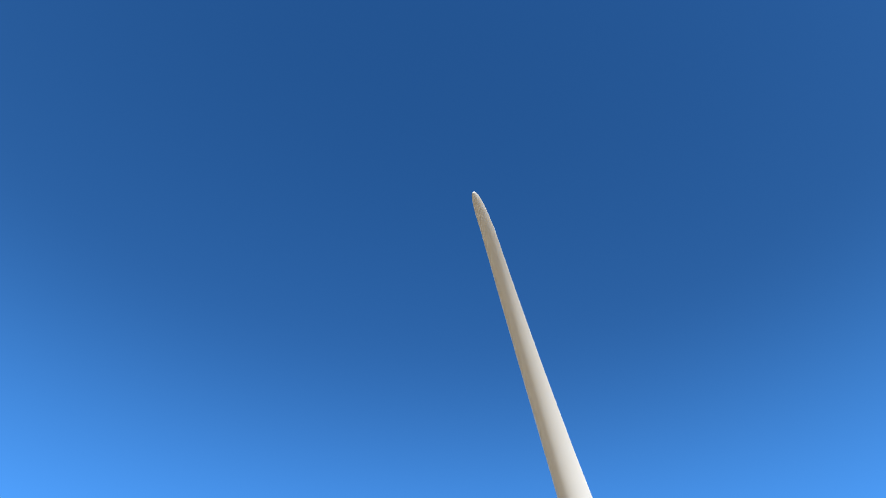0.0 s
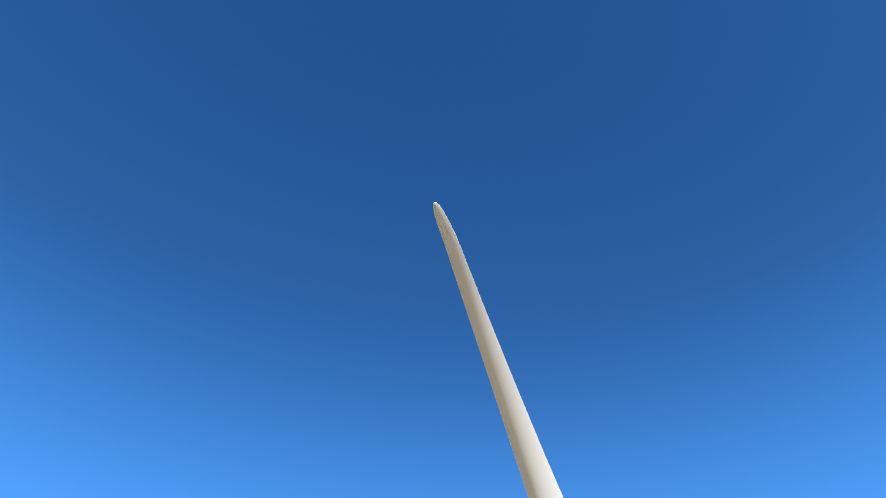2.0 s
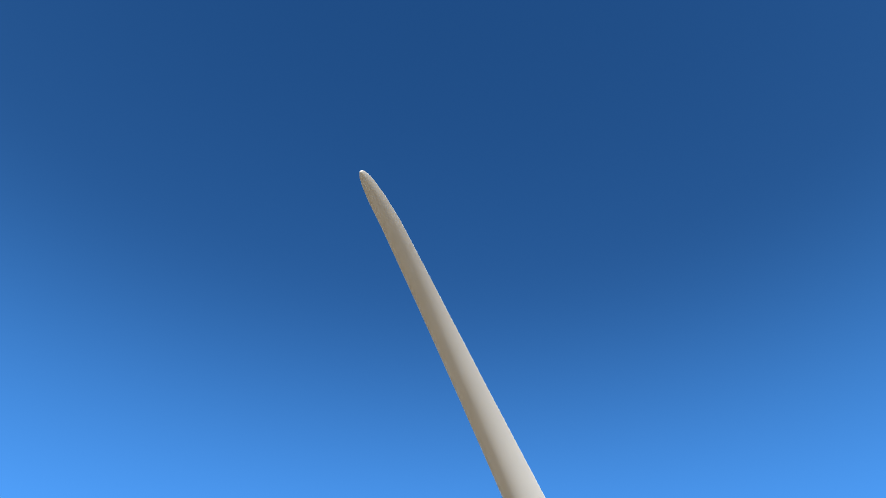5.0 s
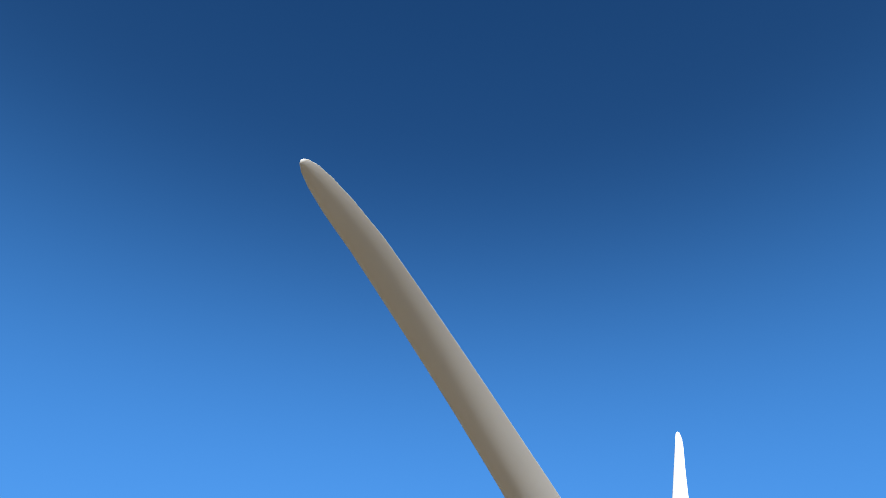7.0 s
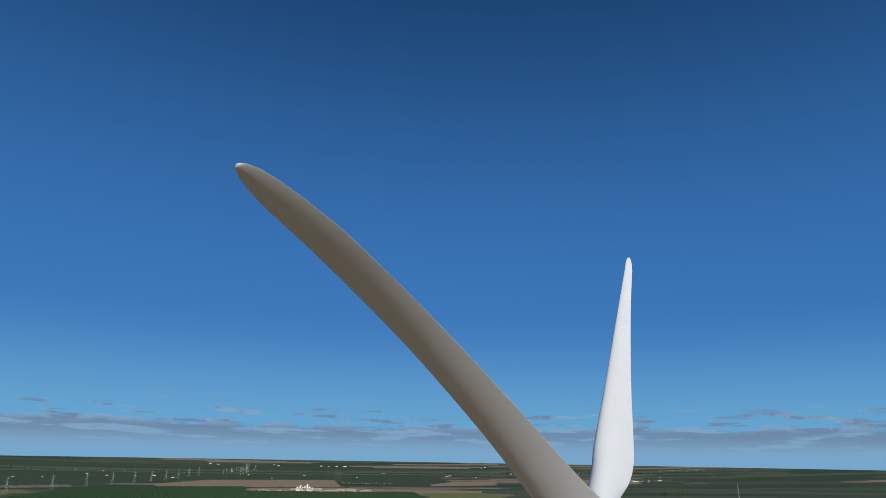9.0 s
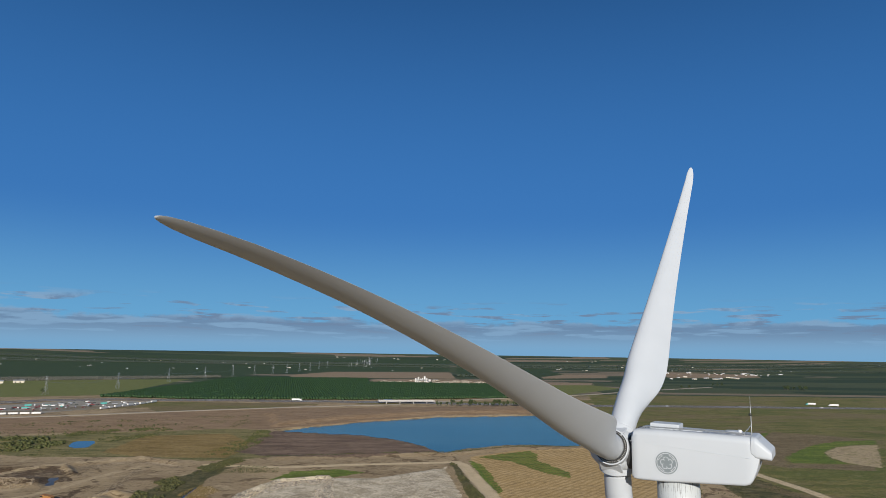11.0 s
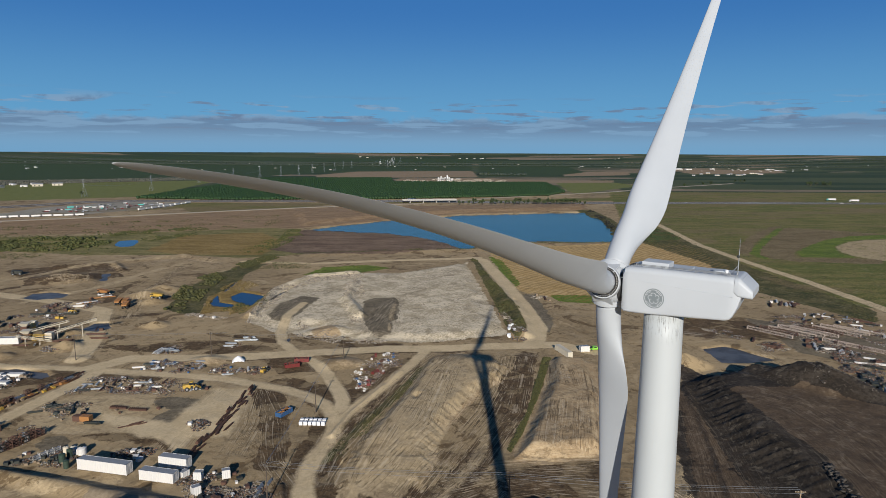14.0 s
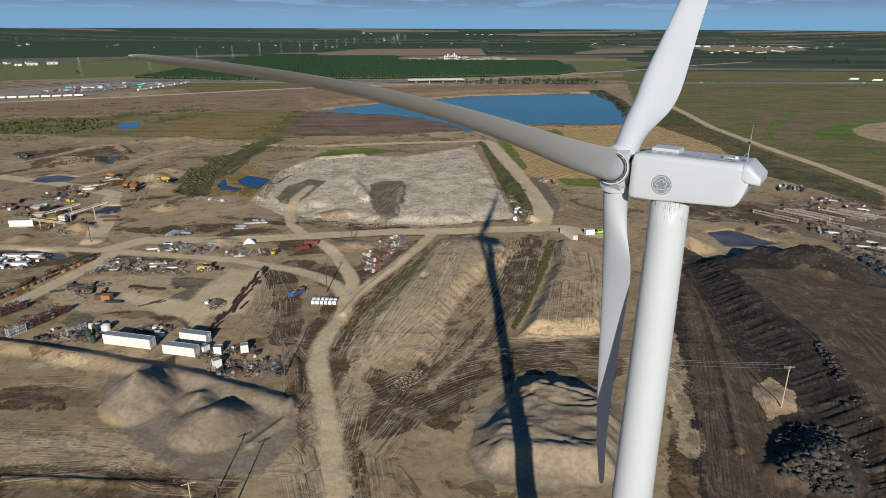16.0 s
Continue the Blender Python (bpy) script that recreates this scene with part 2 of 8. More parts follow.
M["pond"] = k.m
k = Mat("puddle_water", 0.35, 0.0, 0.12)
k.colour(k.mix(k.step(k.noise(0.12, 5), 0.4, 0.6), (0.060, 0.056, 0.050), (0.105, 0.105, 0.105)))
M["puddle"] = k.m


# ---------------------------------------------------------------- terrain
EYE_Z = 89.46


def vnoise(x, y, seed):
    """Smooth value noise on arrays."""
    xi, yi = np.floor(x).astype(np.int64), np.floor(y).astype(np.int64)
    fx, fy = x - xi, y - yi
    fx, fy = fx * fx * (3 - 2 * fx), fy * fy * (3 - 2 * fy)

    def h(i, j):
        n = (i * 374761393 + j * 668265263 + seed * 974711) & 0x7FFFFFFF
        n = ((n ^ (n >> 13)) * 1274126177) & 0x7FFFFFFF
        return ((n ^ (n >> 16)) & 0xFFFF) / 65535.0

    return (h(xi, yi) * (1 - fx) + h(xi + 1, yi) * fx) * (1 - fy) + (h(xi, yi + 1) * (1 - fx) + h(xi + 1, yi + 1) * fx) * fy


def fbm(x, y, scale, octaves, seed):
    t, amp, s = 0.0, 0.5, scale
    for o in range(octaves):
        t = t + amp * vnoise(x * s, y * s, seed + o)
        amp, s = amp * 0.5, s * 2.03
    return t


def inside(poly, x, y):
    """Signed distance to a polygon, positive inside."""
    p = np.array(poly, float)
    d, c = np.full(x.shape, 1e9), np.zeros(x.shape, bool)
    for (ax, ay), (bx, by) in zip(p, np.roll(p, -1, 0)):
        ex, ey = bx - ax, by - ay
        t = np.clip(((x - ax) * ex + (y - ay) * ey) / (ex * ex + ey * ey + 1e-9), 0, 1)
        d = np.minimum(d, np.hypot(x - ax - t * ex, y - ay - t * ey))
        c ^= ((ay > y) != (by > y)) & (x < ex * (y - ay) / (by - ay + 1e-12) + ax)
    return np.where(c, d, -d)


def along(line, x, y):
    """Distance to a polyline."""
    d = np.full(x.shape, 1e9)
    for (ax, ay), (bx, by) in zip(line[:-1], line[1:]):
        ex, ey = bx - ax, by - ay
        t = np.clip(((x - ax) * ex + (y - ay) * ey) / (ex * ex + ey * ey + 1e-9), 0, 1)
        d = np.minimum(d, np.hypot(x - ax - t * ex, y - ay - t * ey))
    return d


def beside(line, x, y):
    """Distance to a polyline, for what lies beside it and not past its ends."""
    d, last = np.full(x.shape, 1e9), len(line) - 2
    for n, ((ax, ay), (bx, by)) in enumerate(zip(line[:-1], line[1:])):
        ex, ey = bx - ax, by - ay
        t = ((x - ax) * ex + (y - ay) * ey) / (ex * ex + ey * ey + 1e-9)
        past = ((t < 0) & (n == 0)) | ((t > 1) & (n == last))
        t = np.clip(t, 0, 1)
        d = np.where(past, d, np.minimum(d, np.hypot(x - ax - t * ex, y - ay - t * ey)))
    return d


def smooth(t):
    t = np.clip(t, 0, 1)
    return t * t * (3 - 2 * t)


RELIEF, ZONES = [], []


def near(pts, x, y, margin):
    p = np.array(pts, float)
    return (x > p[:, 0].min() - margin) & (x < p[:, 0].max() + margin) & (y > p[:, 1].min() - margin) & (y < p[:, 1].max() + margin)


def terrace(poly, height, slope, rough=0.0, seed=1, gully=0.0, turn=0.0, wander=1.2, pitch=0.62, fade=None):
    """A flat-topped rise (or basin) with sloping sides inside a polygon; rain gullies run down the sides."""
    def f(x, y):
        d = inside(poly, x, y) + (fbm(x, y, 0.06, 4, seed) - 0.47) * slope * wander
        z = height * smooth(d / slope) * (1 + rough * (fbm(x, y, 0.25, 4, seed + 9) - 0.47))
        if gully:
            ca, sa = math.cos(radians(turn)), math.sin(radians(turn))
            u, v = x * ca + y * sa, -x * sa + y * ca
            e = np.clip(d / slope, 0, 1)
            cut = np.abs(fbm(u * pitch, v * 0.03, 1.0, 2, seed + 5) - 0.37) * 5
            z = z + gully * 4 * e * (1 - e) * (np.minimum(cut, 1) - 0.5) * (0.35 + 1.3 * fbm(x, y, 0.05, 2, seed + 6))
        if fade:
            z = z * smooth((y - fade[0]) / (fade[1] - fade[0]))
        return z
    RELIEF.append((poly, 4 * slope, f))


def heap(c, radius, height, stretch=1.0, turn=0.0, seed=1, sharp=1.0):
    """A tipped heap: a cone with an uneven foot and a rounded top."""
    def f(x, y):
        ca, sa = math.cos(radians(turn)), math.sin(radians(turn))
        u, v = ((x - c[0]) * ca + (y - c[1]) * sa) / stretch, -(x - c[0]) * sa + (y - c[1]) * ca
        r = np.hypot(u, v) / radius * (1 + 0.36 * (fbm(x, y, 1.1 / radius, 4, seed) - 0.45))
        g = (fbm(x, y, 0.35, 4, seed + 3) - 0.44) * 0.26
        return height * np.clip(1 - r, 0, None) ** sharp * (1 + g)
    RELIEF.append(([c], radius * max(stretch, 1) * 1.6, f))


def berm(line, width, height, seed=1):
    """A long bank of soil along a line."""
    def f(x, y):
        d = along(line, x, y) / width * (1 + 0.7 * (fbm(x, y, 0.08, 3, seed) - 0.45))
        return height * smooth(1 - d) * (0.75 + 0.6 * fbm(x, y, 0.12, 3, seed + 5))
    RELIEF.append((line, width * 2, f))


def dunes(poly, height, slope, step, amp, turn, seed):
    """A heap of dumped loads: a terrace whose top is ridged."""
    def f(x, y):
        d = inside(poly, x, y) + (fbm(x, y, 0.1, 3, seed) - 0.45) * 6
        ca, sa = math.cos(radians(turn)), math.sin(radians(turn))
        u, v = x * ca + y * sa, -x * sa + y * ca
        w = u / step + 5.5 * fbm(x, y, 0.09, 3, seed + 4)
        saw = 1 - np.abs(2 * (w - np.floor(w)) - 1) ** 1.5
        a1 = amp * smooth((fbm(x, y, 0.06, 3, seed + 8) - 0.36) * 6)
        lumps = np.abs(fbm(u * 1.6, v * 0.6, 0.16, 3, seed + 9) - 0.45)
        return smooth(d / slope) * (height + a1 * (saw - 0.5) - 3.2 * lumps + 3.4 * (fbm(x, y, 0.055, 3, seed + 7) - 0.42))
    RELIEF.append((poly, slope, f))


def zone(kind, poly, soft=3.0):
    ZONES.append((kind, poly, None, soft))


def lane(kind, line, width, soft=2.0):
    ZONES.append((kind, line, width, soft))


# relief
terrace([(-105.8, 326.4), (-110.0, 395.8), (-95.6, 432.4), (-66.2, 449.6), (-33.4, 450.8), (15.0, 493.6), (29.4, 298.6), (11.0, 292.3), (-10.9, 286.1), (-30.0, 287.3), (-43.8, 288.8), (-68.6, 309.8), (-79.0, 298.3)], 1.5, 10, 0.2, 11)
terrace([(44.8, 261.1), (62.8, 258.5), (58.9, 217.3), (49.4, 175.0), (34.7, 170.9), (18.9, 170.6), (24.4, 187.3), (34.3, 216.7)], 3.6, 6, 0.1, 12, 0.5, 0, 0.5)
terrace([(-8.3, 260.5), (3.9, 264.9), (20.7, 262.4), (26.7, 250.2), (22.5, 235.0), (14.1, 223.4), (5.6, 205.0), (0.3, 194.1), (-2.3, 178.2), (-3.9, 161.9), (-8.3, 149.0), (-14.1, 143.6), (-23.5, 143.4), (-31.0, 156.5), (-28.5, 180.6), (-23.0, 199.9), (-14.3, 227.2)], 3.0, 5.5, 0.12, 18, 0.75, 62, 0.7, 0.85, (142, 190))
dunes([(3.7, 117.0), (7.4, 132.3), (20.3, 149.0), (32.0, 145.9), (42.0, 140.7), (43.2, 126.2), (36.7, 106.3), (19.0, 104.3), (6.4, 108.6)], 4.6, 8, 3.4, 1.25, 78, 21)
terrace([(91.9, 235.9), (89.0, 215.9), (86.5, 197.9), (85.5, 177.7), (86.6, 160.0), (87.2, 150.0), (87.0, 131.7), (87.1, 115.1), (84.9, 102.8), (79.5, 88.5), (122.3, 89.4), (206.6, 191.8), (161.3, 217.3), (140.9, 237.2), (110.6, 246.3)], 6.0, 16, 0.03, 31, 0.85, 84, 0.12, 0.8)
heap((140.0, 225.1), 17, 8.5, 1.7, -40, 41)
heap((101.4, 256.6), 10, 5, 1.3, 0, 42)
heap((121.5, 236.7), 7, 3.2, 1.2, 0, 43)
berm([(-144.9, 164.5), (-121.7, 160.2), (-94.4, 152.4), (-76.6, 148.0), (-55.2, 139.5), (-41.8, 133.2)], 4.5, 1.7, 51)
heap((-80.0, 137.0), 9.5, 7.4, 1.4, -77, 52, 1.05)
heap((-64.0, 135.1), 5.6, 2.6, 1.1, 10, 53)
heap((-56.0, 125.2), 9.8, 5.0, 1.12, 15, 54)
heap((-263.9, 426.3), 18, 3.4, 1.8, 5, 55)
heap((-43.8, 254.1), 8, 1.8, 1.3, 0, 56)
heap((-102.0, 257.0), 7, 1.8, 1.5, 0, 57)
heap((-149.9, 311.2), 7, 2.6, 1.2, 0, 97)
heap((-184.0, 297.0), 6, 2.4, 1.0, 0, 98)
heap((-159.3, 258.4), 5, 1.0, 1.4, 0, 58)
heap((-173.4, 274.3), 8, 3.4, 1.0, 0, 59)
heap((-193.4, 260.5), 6, 2.0, 1.0, 0, 60)
heap((-59.5, 300.0), 8, 2.2, 1.5, 0, 61)
heap((-186.1, 377.3), 11, 3.6, 1.2, 0, 62)
heap((-182.4, 393.4), 11, 3.6, 1.2, 0, 63)
heap((-174.1, 360.1), 8, 2.6, 1.2, 0, 64)
heap((82.0, 137.7), 7, 1.2, 1.2, 20, 65)
heap((81.0, 114.0), 9.5, 4.2, 1.35, 70, 93)
heap((73.0, 111.0), 5.5, 2.4, 1.2, 10, 94)
berm([(-106.5, 328.7), (-110.0, 395.8), (-96.0, 434.3), (-66.2, 449.6)], 5, 2.2, 66)
berm([(-60.9, 411.3), (-59.3, 363.8), (-46.5, 325.9)], 5, 2.6, 67)
berm([(21.2, 503.9), (29.9, 414.4), (40.0, 346.9), (37.6, 296.9)], 7, 2.4, 68)
berm([(-274.1, 482.5), (-224.3, 523.8), (-187.5, 500.9)], 6, 1.6, 69)
berm([(-296.3, 467.4), (-261.1, 483.0), (-241.0, 456.0)], 5, 1.8, 70)
berm([(-116.1, 531.1), (-40.6, 552.0), (24.4, 560.9), (84, 597), (167, 607)], 8, 1.4, 72)
for n_, q in enumerate(([(-101.2, 105.8), (-81.9, 105.3), (-69.7, 104.7), (-61.1, 104.4), (-53.4, 102.3)], [(-35.9, 185.8), (-32.0, 204.5), (-22.4, 232.8), (-18.3, 244.8)], [(-30.3, 170.1), (-29.5, 186.0), (-25.3, 202.1)],
                        [(16.5, 149.0), (14.8, 157.5), (13.9, 167.6)], [(92.0, 229.7), (85.7, 197.8), (80.2, 172.8), (72.1, 141.4), (65.1, 118.3)],
                        [(81.6, 235.6), (76.1, 207.2), (67.7, 172.5), (64.3, 152.4)], [(-44.2, 156.1), (-40.1, 141.5), (-40.2, 127.7), (-45.6, 117.9)])):
    berm(q, 1.6, 0.5 if n_ == 0 else 0.8, 130 + n_)
LAKE = [(-168, 706), (-135, 750), (-74, 812), (14, 879), (102, 907), (206, 929), (207, 814), (193, 704), (172, 622), (130, 613), (87, 619), (41.7, 594.8), (15.4, 563.6), (-1, 607), (-24, 637), (-62, 678), (-112, 689)]
terrace(LAKE, -7.0, 12, 0.0, 81)
terrace([(-224, 897), (-85, 946), (15, 997), (227, 1050), (219, 964), (105, 932), (14, 902), (-76, 839), (-172, 737)], 3.0, 14, 0.3, 82)
PONDS = ([(-140.3, 359.8), (-143.8, 383.4), (-139.4, 375.8), (-134.6, 362.8), (-124.1, 357.5), (-122.5, 349.5), (-135.4, 351.7)], [(-143.7, 391.4), (-145.3, 424.8), (-142.6, 421.1), (-140.6, 389.9)],
         [(-133.7, 377.5), (-130.9, 390.2), (-111.4, 379.8), (-111.1, 349.8), (-115.6, 353.7), (-128.9, 367.3)], [(-110.2, 358.0), (-108.3, 379.9), (-99.9, 408.1), (-96.9, 404.8), (-102.3, 377.1), (-107.0, 352.6)])
for i, q in enumerate(PONDS):
    terrace(q, -2.2, 2.2, 0.0, 83 + i, 0.0, 0.0, 0.6)
terrace([(-315, 579), (-324, 612), (-302, 617), (-291, 577), (-299, 563)], -1.2, 6, 0.0, 84)
terrace([(115.9, 280.9), (131.5, 285.8), (141.2, 274.9), (149.6, 262.5), (131.4, 256.0), (117.9, 258.6)], -1.6, 5, 0.0, 85)

PUDDLES = []
PUDDLES.append([(-258.5, 368.8), (-260.2, 382.6), (-249.7, 386.2), (-233.6, 381.9), (-232.9, 369.7), (-245.6, 364.9)])
PUDDLES.append([(-247.6, 426.9), (-249.9, 444.9), (-244.1, 447.3), (-233.6, 423.6), (-237.6, 417.8)])
PUDDLES.append([(-184.5, 302.7), (-183.6, 315.9), (-175.6, 317.5), (-168.8, 306.9), (-173.1, 299.2)])
PUDDLES.append([(-76.7, 287.8), (-77.2, 295.4), (-74.8, 293.5), (-73.4, 284.3)])
PUDDLES.append([(6.0, 483.5), (12.7, 488.6), (13.7, 476.8), (8.9, 474.3)])
PUDDLES.append([(39.4, 374.3), (42.8, 374.4), (43.9, 356.2), (40.7, 353.4)])
PUDDLES.append([(-185.1, 244.4), (-177.4, 247.4), (-161.1, 244.3), (-155.7, 238.3), (-159.0, 233.0), (-170.5, 236.6)])
PUDDLES.append([(-24.7, 232.8), (-22.8, 242.0), (-21.2, 239.3), (-22.2, 230.4), (-24.5, 226.6)])
PUDDLES.append([(-13.5, 214.4), (-10.5, 218.9), (-7.2, 215.6), (-9.1, 209.7), (-12.1, 209.6)])
for n_, q in enumerate(PUDDLES):
    terrace(q, -1.3, 3, 0.0, 180 + n_)

# what the soil is made of
zone("olive", [(-443, 481), (-396, 543), (-306, 523), (-230.2, 526.4), (-172.8, 512.1), (-123.2, 530.8), (-164, 701), (-207, 719), (-304, 676), (-403, 636), (-560, 617)], 6)
zone("ochre", [(-268, 549), (-276, 650), (-201, 676), (-151, 597), (-159.0, 529.3), (-225.5, 526.6)], 6)
zone("mudflat", [(-161, 702), (-100, 690), (-49, 674), (-6, 614), (13.4, 566.7), (-49.5, 539.6), (-116.1, 531.1), (-162.5, 559.4)], 5)
zone("brown", [(-626, 626), (-752, 758), (-436, 813), (-240, 963), (16, 1026), (236, 1072), (217, 955), (14, 887), (-170, 716), (-306, 680), (-464, 642)], 8)
zone("grass", [(356, 1382), (1083, 1402), (259.1, 276.6), (249.2, 353.6), (232.2, 373.4), (224.0, 460.2), (232, 579), (236, 697), (234, 835)], 8)
zone("grass", [(-804, 813), (-570, 862), (-438, 1050), (-259, 1040), (17, 1079), (307, 1145), (327, 1224), (17, 1125), (-399, 954), (-721, 726)], 5)
zone("grass", [(-403, 953), (-424, 1051), (-319, 1058), (-168, 1046), (-252, 945), (-364, 889)], 5)
zone("dry", [(267.1, 538.5), (306.5, 604.4), (356.7, 679.8), (406.5, 744.7), (439.1, 730.6), (458.7, 709.4), (482.7, 689.6), (462.5, 659.9), (426.7, 658.5), (374.5, 620.3), (316.7, 562.0), (299.4, 527.1), (371.6, 526.4), (353.8, 500.1), (287.3, 511.1)], 5)
zone("crust", [(372.5, 593.8), (403.9, 625.5), (432.1, 640.8), (461.8, 647.7), (367.6, 511.7), (362.6, 524.1), (355.1, 539.2), (357.7, 563.3)], 4)
zone("lush", [(313.6, 556.2), (350.7, 599.5), (391.5, 642.2), (434.8, 671.4), (486.2, 683.1), (463.9, 650.8), (434.1, 643.8), (404.6, 628.3), (370.6, 593.8), (354.1, 557.6), (353.3, 530.9), (322.8, 531.9), (306.4, 533.5)], 6)
lane("lush", [(392.8, 734.4), (339.9, 655.3), (294.0, 584.9), (273.2, 549.4), (271.5, 526.3)], 7, 5)
zone("gold", [(38.5, 546.1), (82.6, 582.8), (178, 608), (235, 603), (223.4, 477.8), (167.5, 419.3), (92.2, 357.8), (46.7, 394.6)], 4)
zone("lush", [(45.9, 546.4), (95.7, 583.3), (99.3, 557.7), (88.7, 522.5), (65.7, 527.1)], 3)
zone("lush", [(67.1, 538.5), (94.3, 528.2), (107.6, 482.7), (103.8, 460.1), (86.6, 481.9)], 3)
zone("lush", [(65.3, 385.8), (98.3, 383.8), (94.5, 360.5), (67.6, 368.0)], 3)
zone("lush", [(36.3, 525.9), (45.6, 512.7), (50.9, 415.2), (46.3, 408.0), (40.7, 453.5)], 3)
zone("weed", [(248, 742), (250, 666), (238.6, 502.2), (245.0, 347.1), (228.2, 321.0), (198.1, 403.1), (211.2, 501.2), (193, 623)], 4)
zone("lush", [(-104.1, 444.1), (-93.6, 475.1), (-62.4, 485.7), (-43.5, 472.3), (-66.2, 449.6), (-83.7, 432.8)], 4)
zone("weed", [(-158.0, 340.6), (-169.0, 387.3), (-168.5, 435.7), (-160.3, 486.8), (-142.6, 487.5), (-144.6, 436.5), (-140.6, 399.8), (-146.7, 375.6), (-135.2, 335.1), (-143.6, 332.4)], 5)
zone("ochre", [(-135.5, 332.6), (-150.9, 391.2), (-148.0, 434.4), (-140.4, 423.1), (-140.1, 398.2), (-119.0, 389.0), (-109.1, 348.6), (-121.6, 341.7)], 4)
zone("rubble", [(-104.9, 318.5), (-111.2, 400.8), (-96.4, 436.3), (-66.5, 451.7), (-33.6, 452.9), (16.4, 496.1), (30.2, 298.6), (10.9, 291.3), (-10.8, 284.3), (-29.9, 286.4), (-43.7, 287.9), (-68.6, 309.8), (-79.7, 295.3)], 3)
zone("grey", [(-48.2, 357.8), (-43.3, 368.4), (-31.0, 369.8), (-26.7, 358.4), (-27.0, 321.7), (-26.9, 297.0), (-32.3, 290.5), (-38.8, 301.1), (-45.2, 328.0)], 4)
lane("crust", [(-29.7, 353.3), (-29.7, 325.8), (-28.3, 299.8)], 1.6, 2)
zone("grey", [(-96.0, 328.4), (-97.1, 350.6), (-87.9, 372.1), (-76.0, 366.0), (-79.5, 333.2), (-82.5, 315.4), (-90.2, 318.4)], 4)
zone("sand", [(-67.5, 301.0), (-64.7, 310.1), (-57.6, 308.7), (-51.3, 295.7), (-53.0, 291.5), (-63.0, 291.3)], 3)
zone("sand", [(-108.9, 257.0), (-107.4, 263.8), (-99.7, 262.8), (-93.5, 254.1), (-103.0, 251.7)], 3)
zone("sand", [(-45.7, 253.1), (-43.4, 261.3), (-36.7, 258.7), (-33.5, 250.7), (-42.4, 248.9)], 3)
zone("mud", [(-108.7, 267.3), (-98.9, 277.2), (-86.1, 280.1), (-76.2, 275.3), (-79.3, 269.1), (-92.7, 270.0), (-101.9, 263.9)], 3)
zone("mud", [(-104.9, 295.8), (-91.9, 293.3), (-80.0, 286.8), (-79.4, 282.8), (-91.5, 285.2), (-102.7, 288.9)], 3)
zone("grey", [(-105.1, 212.0), (-101.9, 217.6), (-88.4, 216.0), (-85.6, 210.2), (-90.2, 206.1), (-97.0, 205.9), (-102.2, 208.6)], 3)
zone("grey", [(-99.0, 190.9), (-98.8, 200.6), (-95.2, 204.8), (-89.6, 206.1), (-89.6, 196.0), (-92.1, 189.6), (-96.1, 188.6)], 3)
zone("grey", [(-125.5, 177.8), (-126.1, 184.9), (-120.7, 185.2), (-114.7, 181.2), (-115.7, 175.3), (-121.6, 175.2)], 3)
zone("mud", [(-115.8, 185.4), (-109.0, 186.6), (-99.4, 187.6), (-89.7, 183.9), (-82.1, 173.7), (-80.7, 173.1), (-86.2, 181.5), (-93.7, 181.9), (-102.4, 180.9), (-110.3, 182.1)], 3)
zone("sand", [(45.0, 262.6), (64.1, 258.6), (59.3, 217.3), (49.0, 172.0), (34.5, 169.5), (18.2, 169.1), (24.4, 187.3), (34.3, 216.7)], 3)
zone("weed", [(42.7, 264.1), (46.3, 264.2), (33.5, 216.7), (24.1, 187.3), (19.5, 175.8), (19.0, 178.2), (28.5, 206.0)], 1.5)
zone("weed", [(20.0, 509.0), (24.9, 504.1), (32.1, 418.1), (41.6, 346.9), (41.0, 301.9), (34.0, 289.2), (31.0, 317.1), (27.8, 381.4)], 2)
zone("heap", [(3.2, 116.0), (6.8, 132.8), (20.4, 150.2), (32.2, 147.0), (42.3, 141.7), (43.9, 126.2), (37.1, 105.3), (18.8, 103.0), (5.8, 107.4)], 3)
zone("heap", [(-92.6, 136.3), (-94.1, 151.8), (-86.4, 156.4), (-69.4, 149.3), (-48.4, 141.3), (-39.2, 133.7), (-35.2, 120.2), (-40.3, 108.5), (-53.9, 106.5), (-70.1, 115.4)], 4)
zone("black", [(96.7, 253.6), (113.0, 235.2), (128.3, 246.8), (146.8, 257.9), (152.3, 237.6), (157.8, 211.9), (206.6, 191.8), (113.3, 90.5), (46.5, 89.1), (56.0, 126.5), (66.8, 172.5)], 4)
zone("earth", [(89.6, 235.9), (89.1, 214.9), (83.7, 178.2), (83.5, 149.9), (81.8, 131.1), (72.5, 103.8), (65.3, 88.2), (46.0, 87.8), (56.2, 118.1), (68.8, 158.7)], 4)
zone("earth", [(101.4, 214.7), (103.8, 188.2), (105.4, 165.1), (102.4, 138.6), (98.9, 123.3), (74.2, 82.6), (104.5, 83.2), (192.7, 179.0), (147.2, 197.7), (129.0, 216.6)], 3)
lane("grey", [(103.8, 188.2), (104.9, 165.1), (104.1, 149.0), (102.1, 138.6), (99.0, 126.6), (90.0, 111.0), (78.3, 94.4)], 1.8, 2)
zone("sand", [(79.6, 144.2), (86.8, 149.4), (89.0, 141.7), (85.2, 132.9), (76.5, 129.2)], 2)
zone("rubble", [(62.4, 158.6), (67.2, 158.7), (61.4, 136.0), (55.5, 131.0)], 2)
